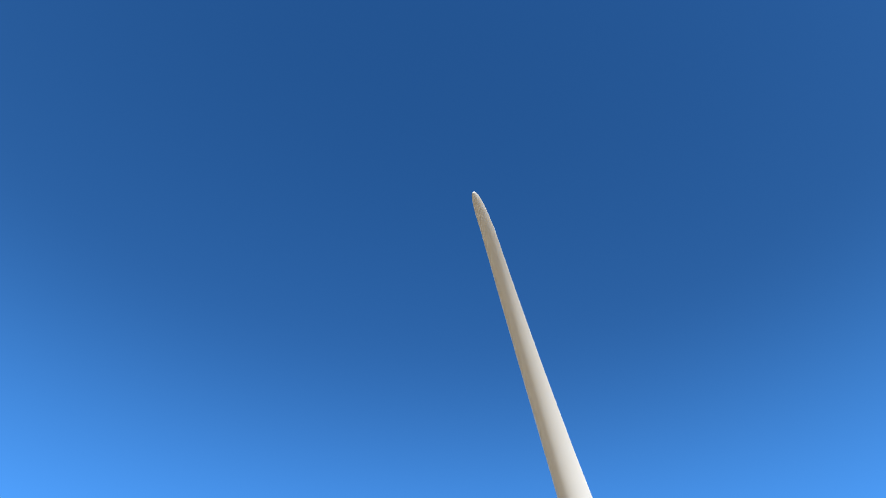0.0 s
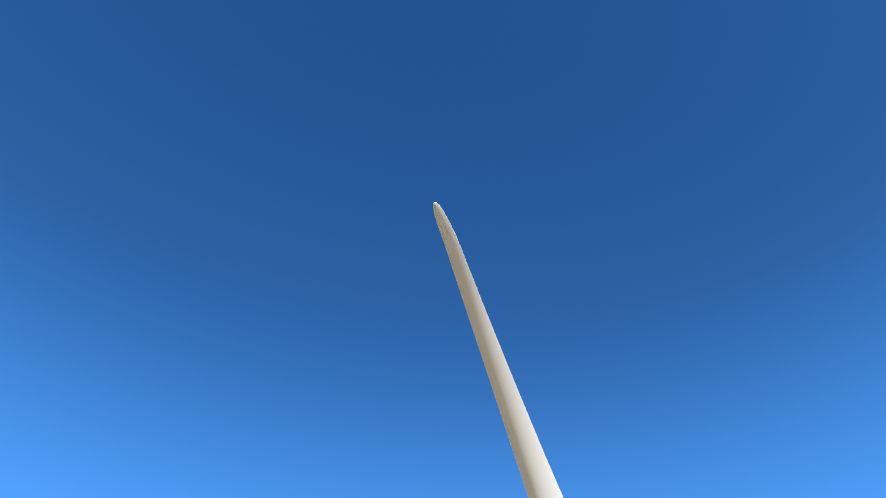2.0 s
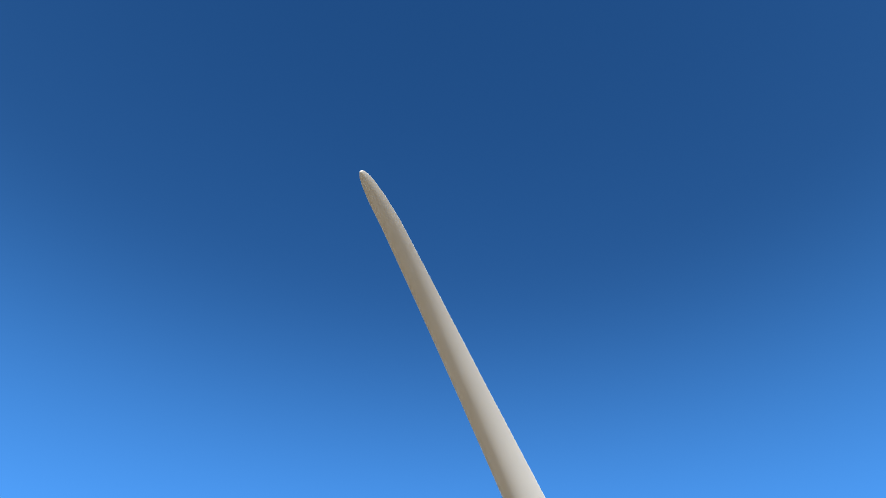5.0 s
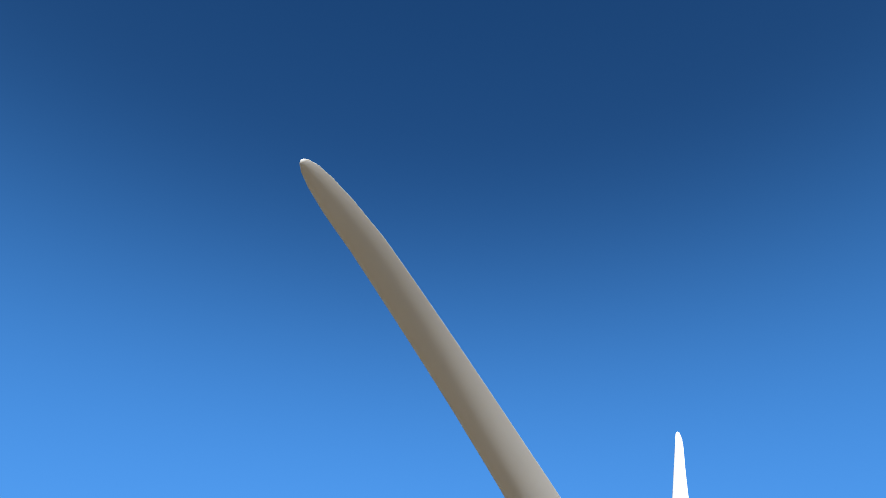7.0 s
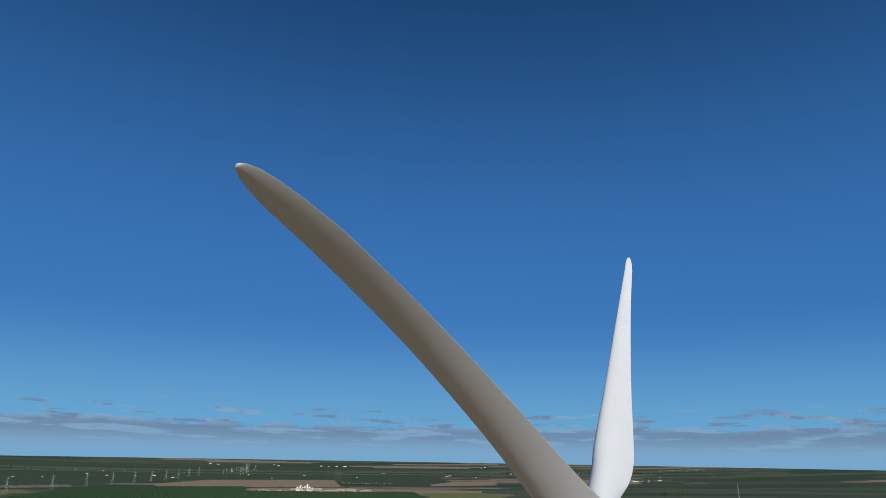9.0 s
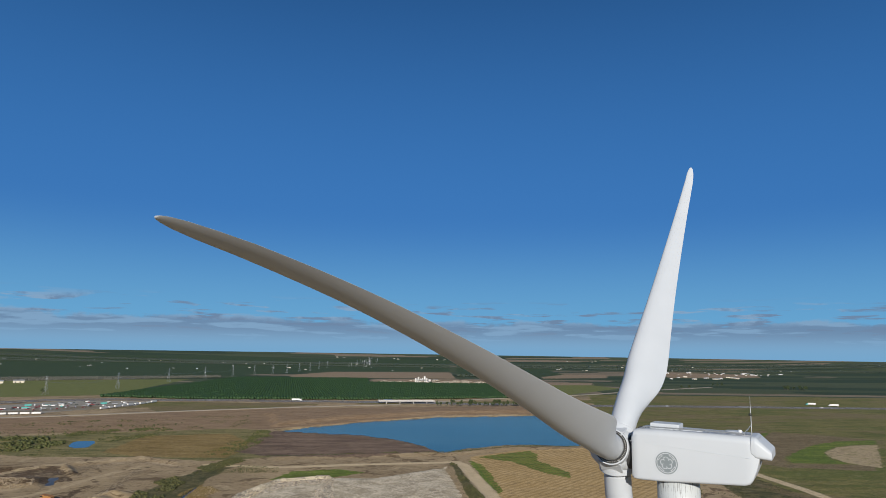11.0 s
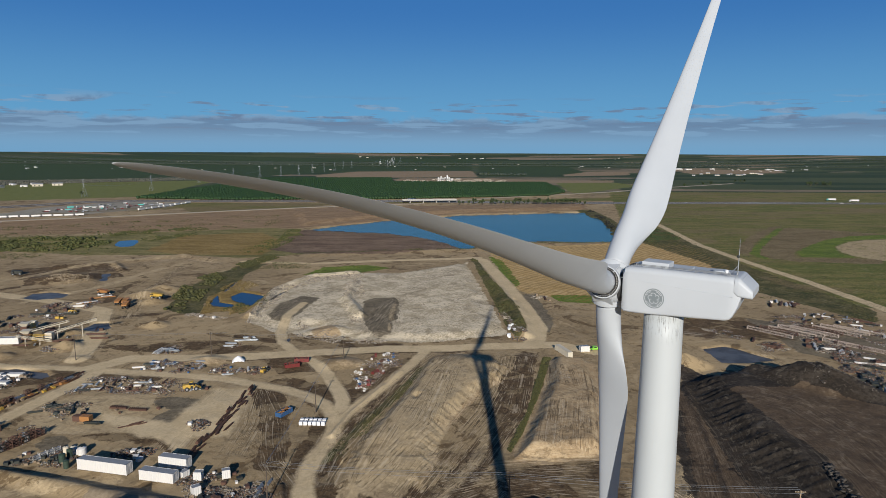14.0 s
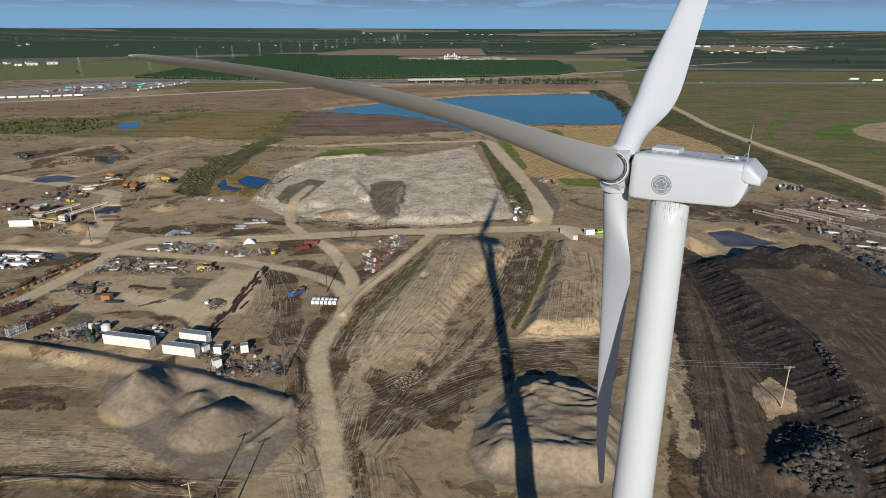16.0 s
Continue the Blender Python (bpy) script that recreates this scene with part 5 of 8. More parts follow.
def blade_mesh():
    """Blade along +z from the hub centre; leading edge upwind (+x) when feathered, trailing edge -x."""
    rows = ((1.45, 1.86, 1.0, 0), (2.0, 1.86, 1.0, 0), (2.8, 1.88, 0.98, 0), (3.8, 2.02, 0.86, 9), (5.0, 2.38, 0.68, 13), (6.4, 2.82, 0.52, 13), (7.6, 3.08, 0.43, 12), (8.6, 3.14, 0.38, 10.5), (10, 3.02, 0.34, 9),
            (12, 2.76, 0.30, 7.5), (15, 2.40, 0.27, 5.5), (19, 2.02, 0.245, 3.5), (23, 1.70, 0.225, 2.0), (27, 1.40, 0.21, 1.0), (31, 1.13, 0.20, 0.3), (34, 0.95, 0.19, 0), (36, 0.82, 0.185, -0.3), (37.2, 0.70, 0.18, -0.5),
            (37.9, 0.54, 0.18, -0.5), (38.25, 0.38, 0.18, -0.5), (38.45, 0.2, 0.18, -0.5), (38.5, 0.06, 0.2, -0.5))
    fine = np.array(rows, float)
    rr = np.concatenate([np.linspace(1.45, 9, 24), np.linspace(9.6, 36, 34), [36.6, 37.2, 37.6, 37.9, 38.1, 38.25, 38.36, 38.44, 38.5]])
    bm = bmesh.new()
    rings = []
    for r in rr:
        chord, th, tw = (np.interp(r, fine[:, 0], fine[:, i]) for i in (1, 2, 3))
        blend = float(smooth(np.array((r - 2.6) / 4.5)))
        pitch_ax = 0.5 * (1 - blend) + 0.30 * blend
        lag = -0.32 * math.sin(math.pi * min(max((r - 10) / 27.5, 0), 1)) ** 1.4 + 0.5 * max(0, (r - 29) / 9.5) ** 2
        if r > 36:
            pitch_ax = 0.30 + 0.14 * (r - 36) / 2.5
        ring = []
        for i in range(40):
            t = i * math.tau / 40
            cy = 0.5 * math.sin(t) * th
            xx = 0.5 - 0.5 * math.cos(t)
            foil = 5 * th * (0.2969 * math.sqrt(xx) - 0.126 * xx - 0.3516 * xx ** 2 + 0.2843 * xx ** 3 - 0.1036 * xx ** 4)
            camber = 0.10 * xx * (1 - xx)
            fy = foil * (1 if math.sin(t) >= 0 else -0.85) + camber
            y = (1 - blend) * cy + blend * fy
            x = (pitch_ax - xx) * chord
            yy = y * chord
            a = radians(tw)
            ring.append((x * math.cos(a) - yy * math.sin(a), x * math.sin(a) + yy * math.cos(a) + lag, r))
        rings.append(ring)
    loft(bm, rings)
    return bm


PITCH = 17.0
for kblade in range(3):
    turn = NAC @ Matrix.Rotation(radians(ROTOR + 120 * kblade), 4, "X")
    bl = part("blade", blade_mesh(), M["paint"], turbine, "long white tapered fibreglass blade, feathered", True, turn @ Matrix.Rotation(radians(PITCH), 4, "Z"))
    b2 = bmesh.new()
    loft(b2, [[(r * math.cos(i * math.tau / 48), r * math.sin(i * math.tau / 48), z) for i in range(48)] for r, z in ((0.9, 0.70), (1.20, 0.72), (1.22, 0.80), (1.22, 1.38), (1.20, 1.42), (1.13, 1.42), (1.13, 1.36), (0.9, 1.36))])
    part("root_collar", b2, M["paint"], bl)
    b2 = bmesh.new()
    loft(b2, [[(r * math.cos(i * math.tau / 48), r * math.sin(i * math.tau / 48), z) for i in range(48)] for r, z in ((0.85, 1.34), (1.12, 1.34), (1.12, 1.40), (0.85, 1.40))])
    part("pitch_bearing", b2, M["seal"], bl)
    b2 = bmesh.new()
    for i in range(54):
        t = i * math.tau / 54
        tube(b2, (1.03 * math.cos(t), 1.03 * math.sin(t), 1.38), (1.03 * math.cos(t), 1.03 * math.sin(t), 1.49), 0.042, 0.042, 6)
    part("bolt_ring", b2, M["bolt"], bl)
for kgap in range(3):
    turn = NAC @ Matrix.Rotation(radians(ROTOR + 60 + 120 * kgap), 4, "X")
    b2 = bmesh.new()
    box(b2, (0.05, 0, 1.47), (1.5, 0.9, 0.10), 0, 0.03)
    box(b2, (-0.62, 0, 1.40), (0.16, 1.6, 0.16), 0, 0.03)
    part("hub_cover", b2, M["paint"], hub, "", False, NAC.inverted() @ turn)


# ---------------------------------------------------------------- kinds of things
def container(p, rz, length=12.2, mat="cream", label="", name="shipping_container", h=2.6, w=2.44):
    t = thing(name, on_ground(p, rz, 0.05), label, "container")
    L, hw = length / 2, w / 2
    for side in (1, -1):
        b = bmesh.new()
        n = int(length / 0.28)
        top, bot = [], []
        for i in range(n * 2 + 1):
            x = -L + 0.1 + (length - 0.2) * i / (n * 2)
            y = side * (hw - (0.04 if (i // 2) % 2 else 0.0))
            bot.append(b.verts.new((x, y, 0.16)))
            top.append(b.verts.new((x, y, h - 0.12)))
        for i in range(n * 2):
            b.faces.new((bot[i], bot[i + 1], top[i + 1], top[i]))
        part("side_panel", b, M[mat], t)
    part("roof", bx((0, 0, h - 0.06), (length - 0.1, w - 0.1, 0.05)), M["greymetal"] if mat == "white" else M[mat], t)
    part("floor", bx((0, 0, 0.15), (length - 0.1, w - 0.1, 0.16)), M["darksteel"], t)
    for x in (-L + 0.06, L - 0.06):
        for y in (-hw + 0.06, hw - 0.06):
            part("corner_post", bx((x, y, h / 2), (0.14, 0.14, h), 0.01), M[mat], t)
    for y in (-hw + 0.06, hw - 0.06):
        part("top_rail", bx((0, y, h - 0.06), (length - 0.3, 0.1, 0.12)), M[mat], t)
    part("end_wall", bx((-L + 0.05, 0, h / 2), (0.05, w - 0.25, h - 0.25)), M[mat], t)
    for y in (-w / 4, w / 4):
        d = part("door", bx((L - 0.04, y, h / 2), (0.06, w / 2 - 0.14, h - 0.28), 0.01), M[mat], t)
        part("lock_bar", tube(bmesh.new(), (L + 0.02, y * 1.1, 0.2), (L + 0.02, y * 1.1, h - 0.2), 0.025, 0.025, 6), M["galv"], d)
    return t


def wheel(parent, c, r, w, name="wheel"):
    b = bmesh.new()
    tube(b, (c[0], c[1] - w / 2, c[2]), (c[0], c[1] + w / 2, c[2]), r, r, 16)
    t = part(name, b, M["tyre"], parent)
    b = bmesh.new()
    tube(b, (c[0], c[1] - w / 2 - 0.01, c[2]), (c[0], c[1] + w / 2 + 0.01, c[2]), r * 0.5, r * 0.5, 12)
    part("rim", b, M["galv"], t)


def semi(p, rz, cab="red", box_mat="white", label="white articulated lorry driving on the highway"):
    t = thing("lorry", on_ground(p, rz), label, "lorry", "lorries on the highway")
    t.location.z += 0.35
    part("trailer_body", bx((-2.2, 0, 2.55), (14.2, 2.55, 2.8), 0.05), M[box_mat], t)
    part("trailer_frame", bx((-2.2, 0, 1.02), (13.6, 1.0, 0.25)), M["darksteel"], t)
    b = bmesh.new()
    loft(b, [[(5.4, -1.2, 0.7), (5.4, 1.2, 0.7), (5.4, 1.2, 3.7), (5.4, -1.2, 3.7)], [(7.2, -1.2, 0.7), (7.2, 1.2, 0.7), (7.0, 1.15, 3.5), (7.0, -1.15, 3.5)]])
    c = part("cab", b, M[cab], t)
    part("windscreen", bx((7.12, 0, 2.75), (0.08, 2.0, 0.8)), M["glass"], c)
    part("bonnet", bx((8.0, 0, 1.25), (1.7, 2.0, 1.2), 0.12), M[cab], t)
    for x in (-8.2, -6.9, 5.6, 6.8, 8.3):
        for y in (-1.1, 1.1):
            wheel(t, (x, y, 0.52), 0.52, 0.3)
    return t


def pickup(p, rz, mat="green", label="lime green pickup parked beside a white trailer"):
    t = thing("pickup", on_ground(p, rz), label, "pickup")
    part("lower_body", bx((0, 0, 0.75), (5.7, 1.95, 0.62), 0.1), M[mat], t)
    b = bmesh.new()
    loft(b, [[(-1.0, -0.9, 1.05), (1.5, -0.9, 1.05), (1.5, 0.9, 1.05), (-1.0, 0.9, 1.05)], [(-0.8, -0.75, 1.85), (0.8, -0.75, 1.85), (0.8, 0.75, 1.85), (-0.8, 0.75, 1.85)]])
    c = part("cab", b, M[mat], t)
    part("window", bx((0.0, 0, 1.5), (1.5, 1.72, 0.42), 0.03), M["glass"], c)
    part("load_bed", bx((-1.95, 0, 1.08), (1.6, 1.6, 0.06)), M["darksteel"], t)
    for x in (-1.75, 1.8):
        for y in (-0.88, 0.88):
            wheel(t, (x, y, 0.4), 0.4, 0.26)
    return t


def lot_vehicle(mat, length, h, label, name="parked_trailer"):
    t = thing(name, pose(0, 0, -500), label, "trailer", "vehicles in the trailer yard")
    part("body", bx((0, 0, 0.9 + (h - 0.9) / 2), (length, 2.5, h - 0.9), 0.06), M[mat], t)
    part("frame", bx((0, 0, 0.8), (length * 0.96, 1.0, 0.2)), M["darksteel"], t)
    for x in (-length * 0.36, -length * 0.28):
        for y in (-1.05, 1.05):
            wheel(t, (x, y, 0.5), 0.5, 0.3)
    return t


def beams(n, length, mat, label, name="steel_stack", layers=2, gap=0.45):
    """A stack of girders on timber bearers."""
    t = thing(name, pose(0, 0, -500), label, "steel stack")
    for x in (-length * 0.33, length * 0.33):
        part("bearer", bx((x, 0, 0.1), (0.2, n * gap + 0.4, 0.2)), M["timber"], t)
    rng = random.Random(len(name) + n)
    for l in range(layers):
        for i in range(n - l):
            b = bmesh.new()
            y, z = (i - (n - l - 1) / 2) * gap, 0.2 + l * 0.38
            L = length * rng.uniform(0.8, 1.0)
            o = rng.uniform(-0.5, 0.5)
            box(b, (o, y, z + 0.02), (L, gap * 0.8, 0.04))
            box(b, (o, y, z + 0.18), (L, 0.05, 0.3))
            box(b, (o, y, z + 0.34), (L, gap * 0.8, 0.04))
            part("girder", b, M[mat], t)
    return t


def truss(length, mat, label, name="lattice_truss", h=1.5, w=1.3):
    """A box lattice conveyor frame lying on the ground."""
    t = thing(name, pose(0, 0, -500), label, "truss", "lattice frames in the steel yard")
    for y in (-w / 2, w / 2):
        for z in (0.15, h):
            part("chord", bx((0, y, z), (length, 0.14, 0.14)), M[mat], t)
        b = bmesh.new()
        n = int(length / 1.5)
        for i in range(n):
            x0, x1 = -length / 2 + length * i / n, -length / 2 + length * (i + 1) / n
            a, c = ((0.15, h) if i % 2 else (h, 0.15))
            tube(b, (x0, y, a), (x1, y, c), 0.06, 0.06, 5)
            tube(b, (x0, y, 0.15), (x0, y, h), 0.05, 0.05, 5)
        part("lacing", b, M[mat], t)["kind"] = "stuff"
    b = bmesh.new()
    for i in range(int(length / 1.5) + 1):
        tube(b, (-length / 2 + 1.5 * i, -w / 2, h), (-length / 2 + 1.5 * i, w / 2, h), 0.05, 0.05, 5)
    part("cross_bar", b, M[mat], t)["kind"] = "stuff"
    for x in (-length / 2, length / 2):
        part("end_plate", bx((x, 0, h / 2), (0.1, w + 0.2, h + 0.1)), M[mat], t)
    return t


def crate(mat, label, s=(1.4, 1.2, 1.0), name="crate"):
    t = thing(name, pose(0, 0, -500), label, "crate", "crates in the yard")
    part("box", bx((0, 0, s[2] / 2 + 0.12), s, 0.03), M[mat], t)
    for y in (-s[1] * 0.35, 0, s[1] * 0.35):
        part("skid", bx((0, y, 0.06), (s[0], 0.1, 0.12)), M["timber"], t)
    part("lid", bx((0, 0, s[2] + 0.14), (s[0] + 0.06, s[1] + 0.06, 0.05)), M[mat], t)
    return t


def pipes(n, length, mat, label, name="pipe_stack", r=0.22):
    t = thing(name, pose(0, 0, -500), label, "pipe stack", "pipes in the yard")
    k, row, z = n, 0, r + 0.12
    for x in (-length * 0.3, length * 0.3):
        part("bearer", bx((x, 0, 0.06), (0.15, n * r * 2 + 0.2, 0.12)), M["timber"], t)
    while k > 0:
        for i in range(k):
            y = (i - (k - 1) / 2) * r * 2
            part("pipe", tube(bmesh.new(), (-length / 2, y, z), (length / 2, y, z), r, r, 10), M[mat], t)
        k, z = k - 1, z + r * 1.75
    return t


def rack(mat, load, label):
    """Two loaded levels on a welded frame, with a third level on top."""
    t = thing("storage_rack", pose(0, 0, -500), label, "rack", "storage racks in the yard")
    for x in (-1.5, 1.5):
        for y in (-0.7, 0.7):
            part("post", bx((x, y, 1.45), (0.12, 0.12, 2.9)), M[mat], t)
    rng = random.Random(len(label))
    for z in (0.25, 1.25, 2.25):
        b = bmesh.new()
        for y in (-0.7, 0.7):
            box(b, (0, y, z), (3.1, 0.1, 0.14))
        for x in (-1.5, 0, 1.5):
            box(b, (x, 0, z), (0.1, 1.4, 0.1))
        part("shelf", b, M[mat], t)
        b = bmesh.new()
        x = -1.35
        while x < 1.2:
            w = rng.uniform(0.3, 0.7)
            if rng.random() < 0.8:
                hh = rng.uniform(0.2, 0.62)
                box(b, (x + w / 2, rng.uniform(-0.15, 0.15), z + 0.07 + hh / 2), (w * 0.85, rng.uniform(0.7, 1.2), hh), rng.uniform(-0.1, 0.1))
            x += w
        part("load", b, M[load], t)["kind"] = "stuff"
    return t


def upright_tank(p, mat, h, r, label):
    t = thing("storage_tank", on_ground(p), label, "tank", "tanks beside the storage trailers")
    part("shell", tube(bmesh.new(), (0, 0, 0), (0, 0, h), r, r, 20), M[mat], t)
    part("dome", tube(bmesh.new(), (0, 0, h), (0, 0, h + r * 0.28), r, r * 0.35, 20), M[mat], t)
    part("cap", tube(bmesh.new(), (0, 0, h + r * 0.28), (0, 0, h + r * 0.28 + 0.12), r * 0.25, r * 0.25, 12), M["darksteel"], t)


def junk(label, count, spread, seed, name="scrap_heap", mat="scrap", big=1.0, flatness=0.35):
    """A heap of mixed scrap: many bent plates, beams and blocks joined in one mesh."""
    rng = random.Random(seed)
    b = bmesh.new()
    for i in range(count):
        r = spread * math.sqrt(rng.random())
        a = rng.random() * math.tau
        s = [big * rng.uniform(0.25, 1.1), big * rng.uniform(0.15, 0.8), big * rng.uniform(0.08, 0.5)]
        if rng.random() < 0.25:
            s[0] *= 2.8
            s[1] *= 0.35
        z = max(0.0, flatness * (spread - r)) * rng.random() + s[2] * 0.4
        m = Matrix.Translation((r * math.cos(a), r * math.sin(a) * 0.75, z)) @ Euler((rng.uniform(-0.35, 0.35), rng.uniform(-0.35, 0.35), rng.random() * 6.3)).to_matrix().to_4x4()
        box(b, (0, 0, 0), s, 0, 0, m)
    t = new(name, mesh_of(name, b, M[mat]))
    t.matrix_basis = pose(0, 0, -500)
    return tagged(t, label, "scrap", "scrap heaps in the yard", "stuff")


def skip_bin(p, rz, mat, label):
    t = thing("skip_bin", on_ground(p, rz), label, "skip")
    L, w, h = 6.0, 2.4, 1.5
    for y in (-w / 2, w / 2):
        s = part("side_wall", bx((0, y, h / 2 + 0.1), (L, 0.1, h)), M[mat], t)
        for i in range(6):
            part("rib", bx((-L / 2 + 0.5 + i, y * 1.05, h / 2 + 0.1), (0.1, 0.12, h)), M[mat], s)
    for x in (-L / 2, L / 2):
        part("end_wall", bx((x, 0, h / 2 + 0.1), (0.1, w, h)), M[mat], t)
    part("floor", bx((0, 0, 0.15), (L, w, 0.1)), M["rust"], t)
    b = bmesh.new()
    r_ = random.Random(int(abs(p[0]) * 10))
    for i in range(26):
        box(b, (r_.uniform(-L * 0.42, L * 0.42), r_.uniform(-0.8, 0.8), r_.uniform(0.7, 1.75)), (r_.uniform(0.5, 1.6), r_.uniform(0.2, 0.7), r_.uniform(0.1, 0.4)), r_.uniform(0, 3))
    part("load", b, M["orange" if mat == "blue" else "rust"], t, "heaped rusty scrap")["kind"] = "stuff"
    return t


def pole(p, h, label="tarred timber power pole with a crossarm", mat="pole", arm=2.4, rz=0.0, arms=1, lean=0.0):
    t = thing("power_pole", on_ground(p, rz, 0.3) @ pose(0, 0, 0, 0, lean, 0), label, "power pole", "power poles")
    part("shaft", tube(bmesh.new(), (0, 0, 0), (0, 0, h), 0.19, 0.12, 12), M[mat], t)
    for i in range(arms):
        z = h - 0.4 - i * 1.1
        a = part("crossarm", bx((0, 0.15, z), (arm, 0.11, 0.14)), M[mat], t)
        for x in (-arm * 0.46, -arm * 0.2, arm * 0.2, arm * 0.46):
            part("insulator", tube(bmesh.new(), (x, 0.15, z + 0.07), (x, 0.15, z + 0.28), 0.05, 0.035, 8), M["galv"], a)
        part("brace", tube(bmesh.new(), (-arm * 0.3, 0.15, z), (0, 0.1, z - 0.8), 0.025, 0.025, 6), M["galv"], t)
        part("brace", tube(bmesh.new(), (arm * 0.3, 0.15, z), (0, 0.1, z - 0.8), 0.025, 0.025, 6), M["galv"], t)
    return t


def wires(a, b, offsets, sag=0.9, r=0.032):
    for k_, o in enumerate(offsets):
        bm = bmesh.new()
        pts = []
        for i in range(17):
            t = i / 16
            q = Vector(a).lerp(Vector(b), t) + Vector(o)
            q.z -= sag * 4 * t * (1 - t)
            pts.append(q)
        for q1, q2 in zip(pts[:-1], pts[1:]):
            tube(bm, q1, q2, r, r, 4, False)
        tagged(new("power_line", mesh_of("power_line", bm, M["wire"])), "thin pale wire strung between power poles", "power line", "power lines", "structure")


def pylon(h, label="grey lattice transmission tower"):
    t = thing("transmission_tower", pose(0, 0, -900), label, "pylon", "transmission towers")
    w0, w1, zw = h * 0.11, h * 0.022, h * 0.62
    levels = [0, h * 0.18, h * 0.34, h * 0.48, zw, h * 0.72, h * 0.82, h * 0.92, h]

    def half(z):
        return w0 + (w1 - w0) * min(z / zw, 1)
    for sx in (1, -1):
        for sy in (1, -1):
            b = bmesh.new()
            for z0, z1 in zip(levels[:-1], levels[1:]):
                tube(b, (sx * half(z0), sy * half(z0), z0), (sx * half(z1), sy * half(z1), z1), 0.11, 0.11, 4)
            part("leg", b, M["galv"], t)
    b = bmesh.new()
    for z0, z1 in zip(levels[:-1], levels[1:]):
        a, c = half(z0), half(z1)
        for s in (1, -1):
            tube(b, (-a, s * a, z0), (c, s * c, z1), 0.055, 0.055, 4)
            tube(b, (a, s * a, z0), (-c, s * c, z1), 0.055, 0.055, 4)
            tube(b, (s * a, -a, z0), (s * c, c, z1), 0.055, 0.055, 4)
            tube(b, (s * a, a, z0), (s * c, -c, z1), 0.055, 0.055, 4)
    part("bracing", b, M["galv"], t)["kind"] = "stuff"
    for z, L in ((h * 0.70, 0.20), (h * 0.82, 0.16), (h * 0.93, 0.12)):
        b = bmesh.new()
        for s in (1, -1):
            tube(b, (0, 0, z + h * 0.03), (s * h * L, 0, z), 0.09, 0.06, 4)
            tube(b, (0, 0, z - h * 0.01), (s * h * L, 0, z), 0.09, 0.06, 4)
        part("arm", b, M["galv"], t)
    return t


def clumps(centres, sizes, tris=1, seed=1, squash=0.8, rough=0.35):
    """Many uneven leafy clumps as one mesh, from centres (n, 3) and sizes (n)."""
    rng = np.random.RandomState(seed)
    b = bmesh.new()
    bmesh.ops.create_icosphere(b, subdivisions=tris, radius=1.0)
    base = np.array([v.co[:] for v in b.verts])
    faces = np.array([[v.index for v in f.verts] for f in b.faces])
    b.free()
    c, s = np.asarray(centres, float), np.asarray(sizes, float)
    n, m = len(c), len(base)
    w = 1 + rough * (rng.rand(n, m, 1) * 2 - 1)
    an = rng.rand(n) * math.tau
    ca, sa = np.cos(an)[:, None], np.sin(an)[:, None]
    P = np.repeat(base[None], n, 0) * w
    P = np.stack([P[..., 0] * ca - P[..., 1] * sa, P[..., 0] * sa + P[..., 1] * ca, P[..., 2] * squash], -1)
    P = P * s[:, None, None] + c[:, None, :]
    F = (faces[None] + (np.arange(n) * m)[:, None, None]).reshape(-1, 3)
    return P.reshape(-1, 3), F


def mesh_np(name, verts, faces, mat):
    me = bpy.data.meshes.new(name)
    nf, kf = faces.shape
    me.vertices.add(len(verts))
    me.vertices.foreach_set("co", np.asarray(verts, np.float32).ravel())
    me.loops.add(nf * kf)
    me.loops.foreach_set("vertex_index", faces.ravel().astype(np.int32))
    me.polygons.add(nf)
    me.polygons.foreach_set("loop_start", np.arange(nf, dtype=np.int32) * kf)
    me.update(calc_edges=True)
    me.materials.append(mat)
    return me


def leaves(centres, size, seed):
    """Loose leaf sprays: small bent quads turned every way."""
    rng = np.random.RandomState(seed)
    c = np.asarray(centres, float)
    n = len(c)
    u = rng.randn(n, 3)
    u /= np.linalg.norm(u, axis=1)[:, None]
    v = np.cross(u, rng.randn(n, 3))
    v /= np.linalg.norm(v, axis=1)[:, None]
    s = size * (0.6 + 0.8 * rng.rand(n))[:, None]
    P = np.stack([c - u * s, c + v * s * 0.5, c + u * s, c - v * s * 0.5], 1)
    return P.reshape(-1, 3), np.arange(n * 4).reshape(-1, 4)


